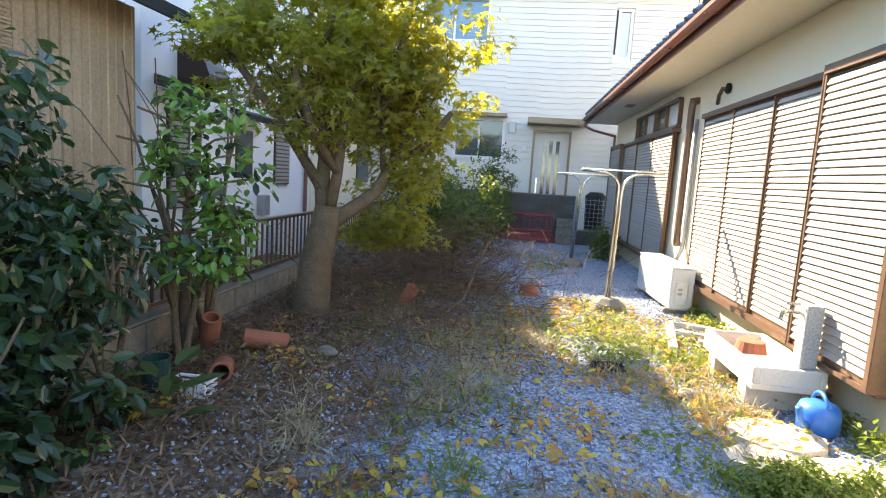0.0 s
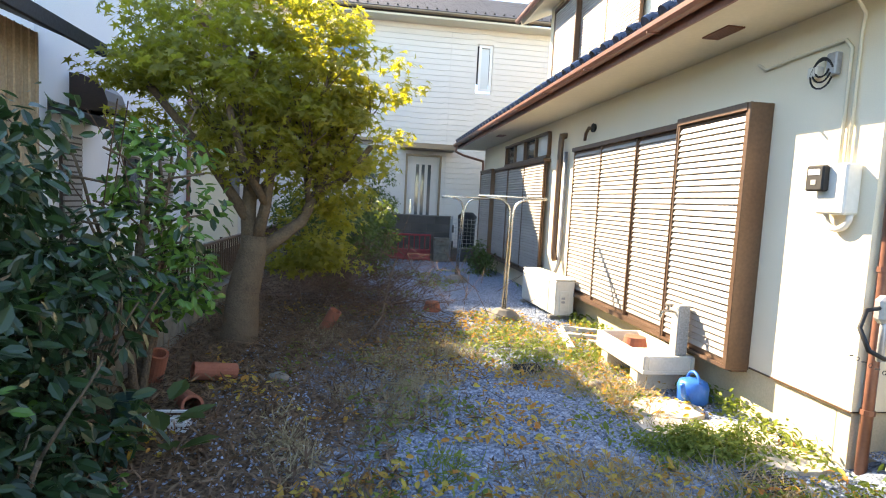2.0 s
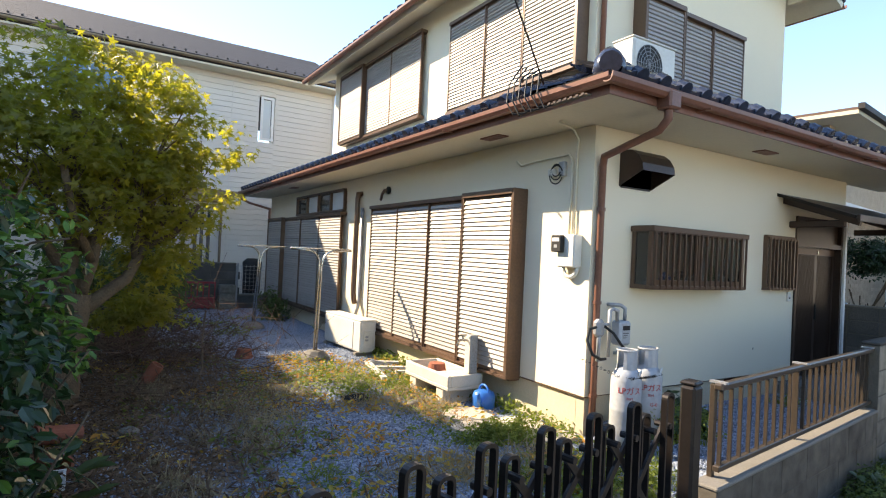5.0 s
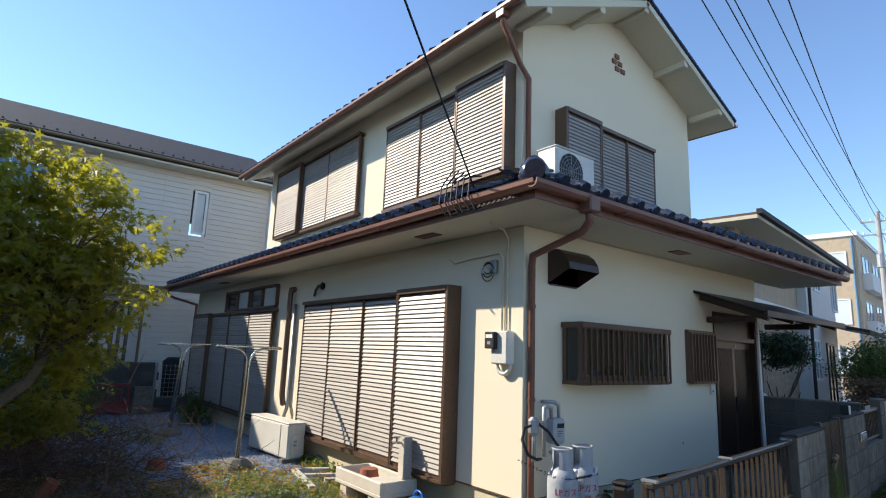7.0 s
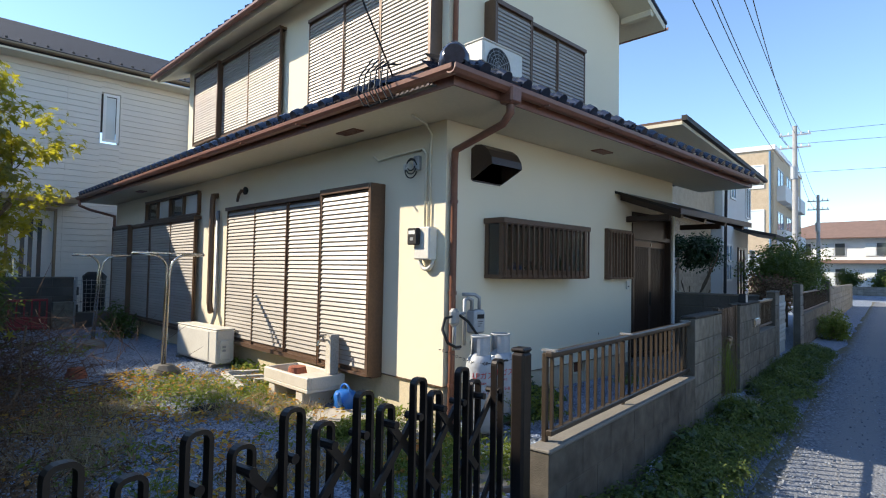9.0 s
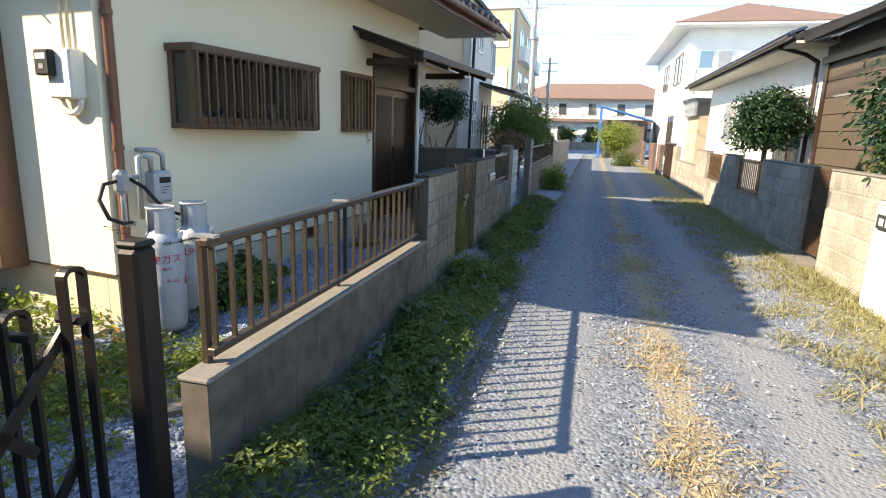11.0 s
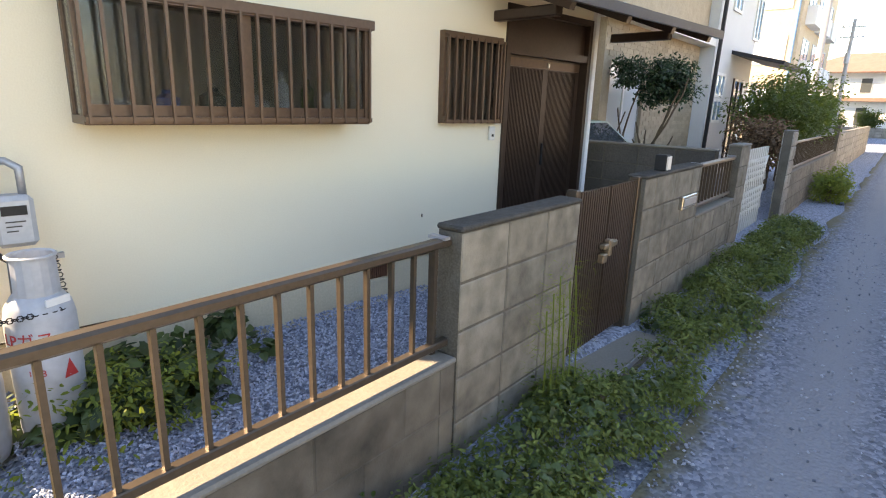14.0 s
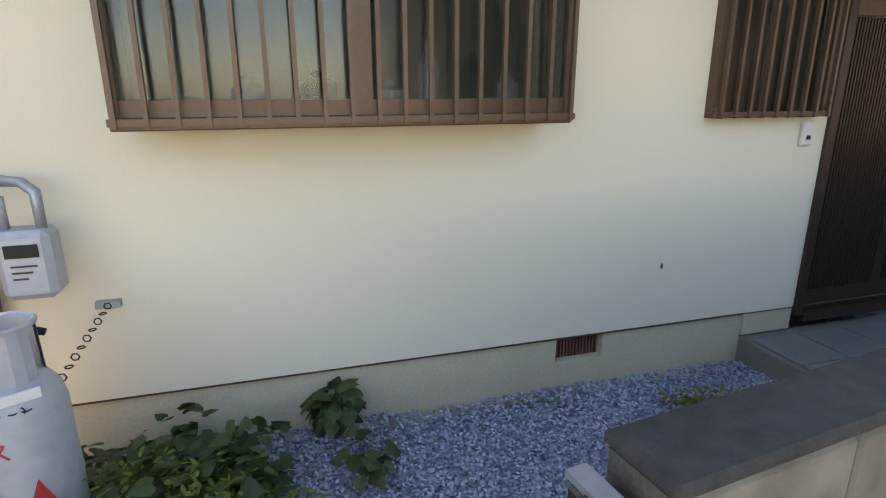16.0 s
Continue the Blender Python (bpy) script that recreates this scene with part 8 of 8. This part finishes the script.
def ground_z(p):
    q = p.copy()
    for r in q:
        x, y = r[0], r[1]
        z = GZ + 0.03 * noise.noise((x * 0.9, y * 0.9, 0.3))
        d = (x - 2) * -math.sin(radians(7.1)) + (y - 1.41) * math.cos(radians(7.1))
        if d < 0:
            z = GZ - 0.005
        elif 3.0 < x < 9 and y < 3.6:
            z = GZ + 0.10 + 0.02 * noise.noise((x * 2, y * 2, 0))
        elif x < 0:
            z += 0.05 * min(1, -x) + 0.03 * noise.noise((x * 2.5, y * 2.5, 4.0))
        r[2] = z + 0.008
    return q


def flat_cloud(p, size, shape, material, name, tilt=0.35, seed=0, spin=None, lift=0.0):
    rng = np.random.default_rng(seed + 100)
    p = ground_z(p)
    p[:, 2] += rng.random(len(p)) * lift
    nrm = rng.normal(size=p.shape) * tilt
    nrm[:, 2] = 1
    return shape_cloud(shape[0], shape[1], p, nrm, size * rng.uniform(0.5, 1.3, len(p)), name, material, spin)


def patch(x, y, s=1.4, o=0.0):
    return noise.noise((x * s + o, y * s - o, o))


# gravel stones
p = scatter(26000, (-1.0, 3.0, 1.6, 9.0), 1, lambda x, y, r: r < 0.55 + 0.45 * min(1, x + 0.6))
stuff("gravel", flat_cloud(p, 0.026, PEBBLE, M["pebble"], "gravel_stones", 0.5, 1), "blue-grey crushed gravel", "gravel")
p = scatter(34000, (3.1, 7.6, 1.9, 3.5), 2, lambda x, y, r: y > 1.7 + 0.1246 * (x - 2))
stuff("gravel", flat_cloud(p, 0.021, PEBBLE, M["pebble"], "bed_stones", 0.5, 2), "blue-grey gravel bed along the house", "gravel")


def on_road(n, s0, s1, d0, d1, seed, mask=None):
    rng = np.random.default_rng(seed)
    out = []
    for _ in range(n):
        s, d = rng.uniform(s0, s1), rng.uniform(d0, d1)
        if mask is None or mask(s, d, rng.random()):
            q = R(s, d, GZ)
            out.append((q.x, q.y, q.z))
    return np.array(out)


p = on_road(20000, -2.5, 10, -3.5, -0.45, 3, lambda s, d, r: r < 0.25 + 0.75 * (abs(d + 1.05) > 0.35 and abs(d + 2.35) > 0.35))
me = shape_cloud(*PEBBLE, p + np.array([0, 0, 0.016]), RNG.normal(size=p.shape) * 0.4 + np.array([0, 0, 1]), 0.02 * RNG.uniform(0.4, 1.6, len(p)), "road_stones", M["roadpebble"])
stuff("gravel", me, "loose grey gravel on the lane", "gravel")

# leaf litter
p = scatter(25000, (-1.6, 1.6, 1.8, 8.5), 4, lambda x, y, r: r < 1.1 - 0.85 * max(0, x - 0.05) and patch(x, y, 1.2, 3) > -0.5 + 0.5 * max(0, x - 0.05))
stuff("leaf_litter", flat_cloud(p, 0.085, NARROW, M["dry"], "litter", 0.7, 4, lift=0.06), "dry brown leaf litter on the soil", "leaf litter")
p = scatter(11000, (-1.2, 2.9, 1.8, 8.2), 5, lambda x, y, r: patch(x, y, 1.1, 8) + 0.15 * (r - 0.5) > 0.13 - 0.35 * (4.9 < y < 7.4 and x > 0.6))
stuff("fallen_leaves", flat_cloud(p, 0.06, OVAL, M["autumn"], "fallen", 0.5, 5, lift=0.05), "orange and yellow fallen leaves", "fallen leaves")
# low green weeds
p = scatter(14000, (-0.6, 2.95, 2.0, 12.5), 6, lambda x, y, r: patch(x, y, 1.0, 15) > 0.16 - 0.3 * (x > 1.6 and y < 7.6) and not (2.38 < x < 2.9 and 4.8 < y < 5.9))
stuff("weeds", flat_cloud(p, 0.05, OVAL, M["weed"], "weeds", 0.8, 6, lift=0.06), "low green weeds in the gravel", "weeds")


def tufts(points, blades, h, material, name, label, seed):
    rng = np.random.default_rng(seed)
    c = np.repeat(points, blades, 0)
    c[:, :2] += rng.normal(size=(len(c), 2)) * 0.06
    c = ground_z(c)
    spin = rng.normal(size=c.shape) * 0.55
    spin[:, 2] = 0.45
    nrm = rng.normal(size=c.shape)
    return stuff(name, shape_cloud(*BLADE, c, nrm, h * rng.uniform(0.5, 1.2, len(c)), name, material, spin), label, "grass")


tp = scatter(560, (-0.5, 2.4, 2.0, 7.2), 8, lambda x, y, r: patch(x, y, 1.1, 22) > 0.10)
tufts(tp, 34, 0.17, M["straw"], "dry_grass", "pale dry grass tufts in the gravel", 9)
tp = scatter(220, (0.3, 2.8, 2.0, 8.0), 10, lambda x, y, r: patch(x, y, 0.8, 31) > 0.2)
tufts(tp, 36, 0.16, M["weed"], "grass_tufts", "green grass tufts in the gravel", 11)
# weeds by the sink and house wall
cw = inside(70, (2.25, 3.75, GZ + 0.05), (0.6, 0.35, 0.12), 90, -0.3)
stuff("weeds", clumps(cw, 60, 0.09, 0.035, OVAL, M["weed"], "wall_weeds", 0.8, 91), "feathery green weeds by the house", "weeds")
cw = np.array([(2.9 + 0.05 * math.sin(i), 3.6 + i * 0.045, GZ + 0.05 + 0.04 * math.sin(i * 1.7)) for i in range(100)])
stuff("creeper", clumps(cw, 14, 0.1, 0.06, OVAL, M["weed"], "wall_creeper", 0.8, 92), "green creeper along the foundation", "creeper")
cw = inside(120, (2.25, 2.7, GZ + 0.03), (0.95, 0.7, 0.1), 93, -0.3)
stuff("weeds", clumps(cw, 50, 0.1, 0.035, OVAL, M["weed"], "gate_weeds", 0.8, 94), "bright weeds inside the gate", "weeds")
cw = inside(170, (1.85, 6.15, GZ + 0.02), (1.0, 1.15, 0.09), 95, -0.3)
stuff("weeds", clumps(cw[::2], 26, 0.14, 0.055, OVAL, M["weed"], "sunlit_weeds", 0.9, 96), "sunlit yellow-green creeping weeds", "weeds")
stuff("dry_weeds", clumps(cw[1::2], 30, 0.16, 0.07, BLADE, M["straw"], "dry_weeds", 0.5, 97), "straw-coloured dry weeds in the sun", "weeds")

# ivy beside the gas cylinders and in the gravel bed
cv = np.vstack([inside(110, (3.55, 3.1, 0.02), (0.52, 0.4, 0.2), 100, -0.35), inside(3, (4.17, 3.46, 0.1), (0.03, 0.02, 0.1), 101, -0.8), inside(1, (4.25, 3.14, 0.05), (0.03, 0.03, 0.04), 102, -0.8)])
stuff("ivy", clumps(cv, 22, 0.12, 0.075, HEART, M["ivy"], "ivy_leaves", 1.0, 103), "dark green ivy beside the gas cylinders", "ivy")
cw = inside(60, (3.5, 2.9, 0.1), (0.6, 0.4, 0.2), 108, -0.35)
stuff("weeds", clumps(cw, 30, 0.1, 0.035, OVAL, M["weed"], "bed_clover", 0.9, 109), "small yellow-green weeds among the ivy", "weeds")
cv = np.vstack([inside(14, (5.75, 3.1, 0.0), (0.35, 0.2, 0.08), 104, -0.4), inside(8, (5.3, 2.3, 0.0), (0.15, 0.15, 0.1), 105, -0.4), inside(12, (4.7, 2.1, 0.0), (0.3, 0.12, 0.2), 106, -0.4)])
stuff("weeds", clumps(cv, 40, 0.1, 0.035, OVAL, M["weed"], "bed_weeds", 0.8, 107), "small weeds in the gravel bed", "weeds")

# verge along the lane
vc = []
rr = random.Random(12)
for i in range(900):
    s = rr.uniform(-0.9, 9.5)
    d = -rr.random() * (0.5 + 0.12 * noise.noise((s * 1.3, 0, 5)))
    h = 0.27 * (1 - abs(d + 0.15) / 0.6) * (0.7 + 0.6 * noise.noise((s * 1.8, d * 4, 2)))
    if 3.4 < s < 4.4 and d > -0.2:
        continue
    vc.append(tuple(R(s, d, GZ + max(0.01, h))))
stuff("verge_weeds", clumps(vc, 62, 0.1, 0.031, OVAL, M["verge"], "verge_leaves", 0.8, 110), "green weeds along the foot of the block wall", "weeds")
stuff("verge_weeds", clumps(vc[::6], 16, 0.1, 0.05, HEART, M["ivy"], "verge_dark_leaves", 0.8, 111), "darker leaves among the verge weeds", "weeds")
sp = thing("tall_weed", R(2.95, -0.05, GZ), "tall feathery weed growing against the block wall", "weed")
stc = []
for k in range(6):
    bm = bmesh.new()
    q = R(2.9 + 0.03 * k, -0.08 - 0.02 * k, GZ)
    e = R(2.85 + 0.07 * k, -0.1 + 0.01 * k, 0.55 + 0.06 * (k % 3))
    tube(bm, [q, q.lerp(e, 0.5) + Vector((0.02, 0, 0)), e], 0.004, 4)
    part("stem", bm, M["weed"], sp)
    stc += [tuple(q.lerp(e, f / 9)) for f in range(1, 10)]
stuff("leaves", clumps(stc, 30, 0.1, 0.05, BLADE, M["weed"], "tall_weed_leaves", 0.3, 112), "", "", sp)
sp = np.array([tuple(R(rr.uniform(-1, 12), -3.55 + rr.random() ** 2 * 1.0, GZ)) for _ in range(700)])
c_ = np.repeat(sp, 26, 0)
c_[:, :2] += RNG.normal(size=(len(c_), 2)) * 0.07
spn = RNG.normal(size=c_.shape) * 0.8
spn[:, 2] = 0.8
stuff("verge_grass", shape_cloud(*WIDE, c_ + np.array([0, 0, 0.012]), RNG.normal(size=c_.shape), 0.1 * RNG.uniform(0.4, 1.3, len(c_)), "verge_grass", M["strawgreen"], spn), "short yellowing grass along the opposite wall", "grass")
sp = np.array([p_ for p_ in (tuple(R(rr.uniform(-1, 7.5), -1.72 + rr.gauss(0, 0.14), GZ)) for _ in range(480)) if patch(p_[0], p_[1], 1.6, 40) > 0.0])
c_ = np.repeat(sp, 22, 0)
c_[:, :2] += RNG.normal(size=(len(c_), 2)) * 0.06
spn = RNG.normal(size=c_.shape)
spn[:, 2] = 0.35
stuff("dead_grass", shape_cloud(*WIDE, c_ + np.array([0, 0, 0.012]), RNG.normal(size=c_.shape), 0.075 * RNG.uniform(0.4, 1.3, len(c_)), "dead_grass", M["straw"], spn), "dead straw-coloured grass between the wheel tracks", "grass")

# clipped trees and bushes along the lane
def ball_tree(s, d, z, r, stem, seed, label, key="camellia", n=80, size=0.06):
    root = thing("clipped_tree", R(s, d, GZ), label, "tree")
    bm = bmesh.new()
    q = R(s, d, 0)
    if stem:
        t_ = []
        limbs(bm, (q.x, q.y, GZ), stem, 0.55, 3, 0.035, seed, t_, 1)
    else:
        tube(bm, [(q.x, q.y, GZ), (q.x, q.y, z)], 0.05, 6)
    part("trunk", bm, M["bark"], root)
    stuff("crown", clumps(inside(n, (q.x, q.y, z), (r, r, r * 0.95), seed), 48, 0.2 * r / 0.5, size, OVAL, M[key], "crown_leaves", 0.6, seed), "", "", root)
    return root


ball_tree(10.0, 1.9, 1.8, 0.47, 0.8, 121, "round clipped evergreen on a bare forked stem", n=130)
ball_tree(9.5, 2.3, 1.9, 0.32, 1.2, 122, "thin evergreen before a curtained window", n=30)
ball_tree(11.0, -4.55, 1.7, 0.72, 0, 123, "large round clipped evergreen behind the block wall", n=300, size=0.085)
ball_tree(4.7, -4.75, 1.6, 1.05, 0, 124, "dense green hedge bush above the wall", "camellia", 300, 0.085)
ball_tree(6.1, -4.9, 1.2, 0.6, 0, 125, "dense green hedge bush beside the brown wall", "shrub", 90, 0.08)
ball_tree(13.6, 0.9, 1.3, 0.95, 0, 126, "flowering bush hanging over the garden wall", "shrub", 120, 0.08)
ball_tree(15.6, 1.0, 1.5, 1.1, 0, 127, "green bush behind the garden wall", "shrub", 140, 0.09)
ball_tree(11.6, 0.8, 0.95, 0.55, 0, 128, "reddish leafless bush behind the railing", "dry", 70, 0.07)
ball_tree(13.0, -0.25, 0.15, 0.42, 0, 129, "low yellow-green shrub at the foot of the wall", "weed", 60, 0.06)
ball_tree(26.0, -2.6, 0.1, 0.7, 0, 130, "low clipped shrub at the lane side", "shrub", 60, 0.08)
ball_tree(40.0, 2.9, 1.6, 1.2, 0, 131, "green bush far along the lane", "shrub", 90, 0.14)
ball_tree(31.5, -2.4, 1.2, 1.1, 0, 132, "yellow-green bush beside the shed", "weed", 90, 0.13)
for k, (x, y) in enumerate(((55, 4.5), (55.5, 7), (56, 9.5), (55, 11.5))):
    q = ROAD.inverted() @ Vector((x, y, 0))
    ball_tree(q.x, q.y, 1.1, 1.0, 0, 140 + k, "garden bush before the far house", "shrub", 60, 0.16)
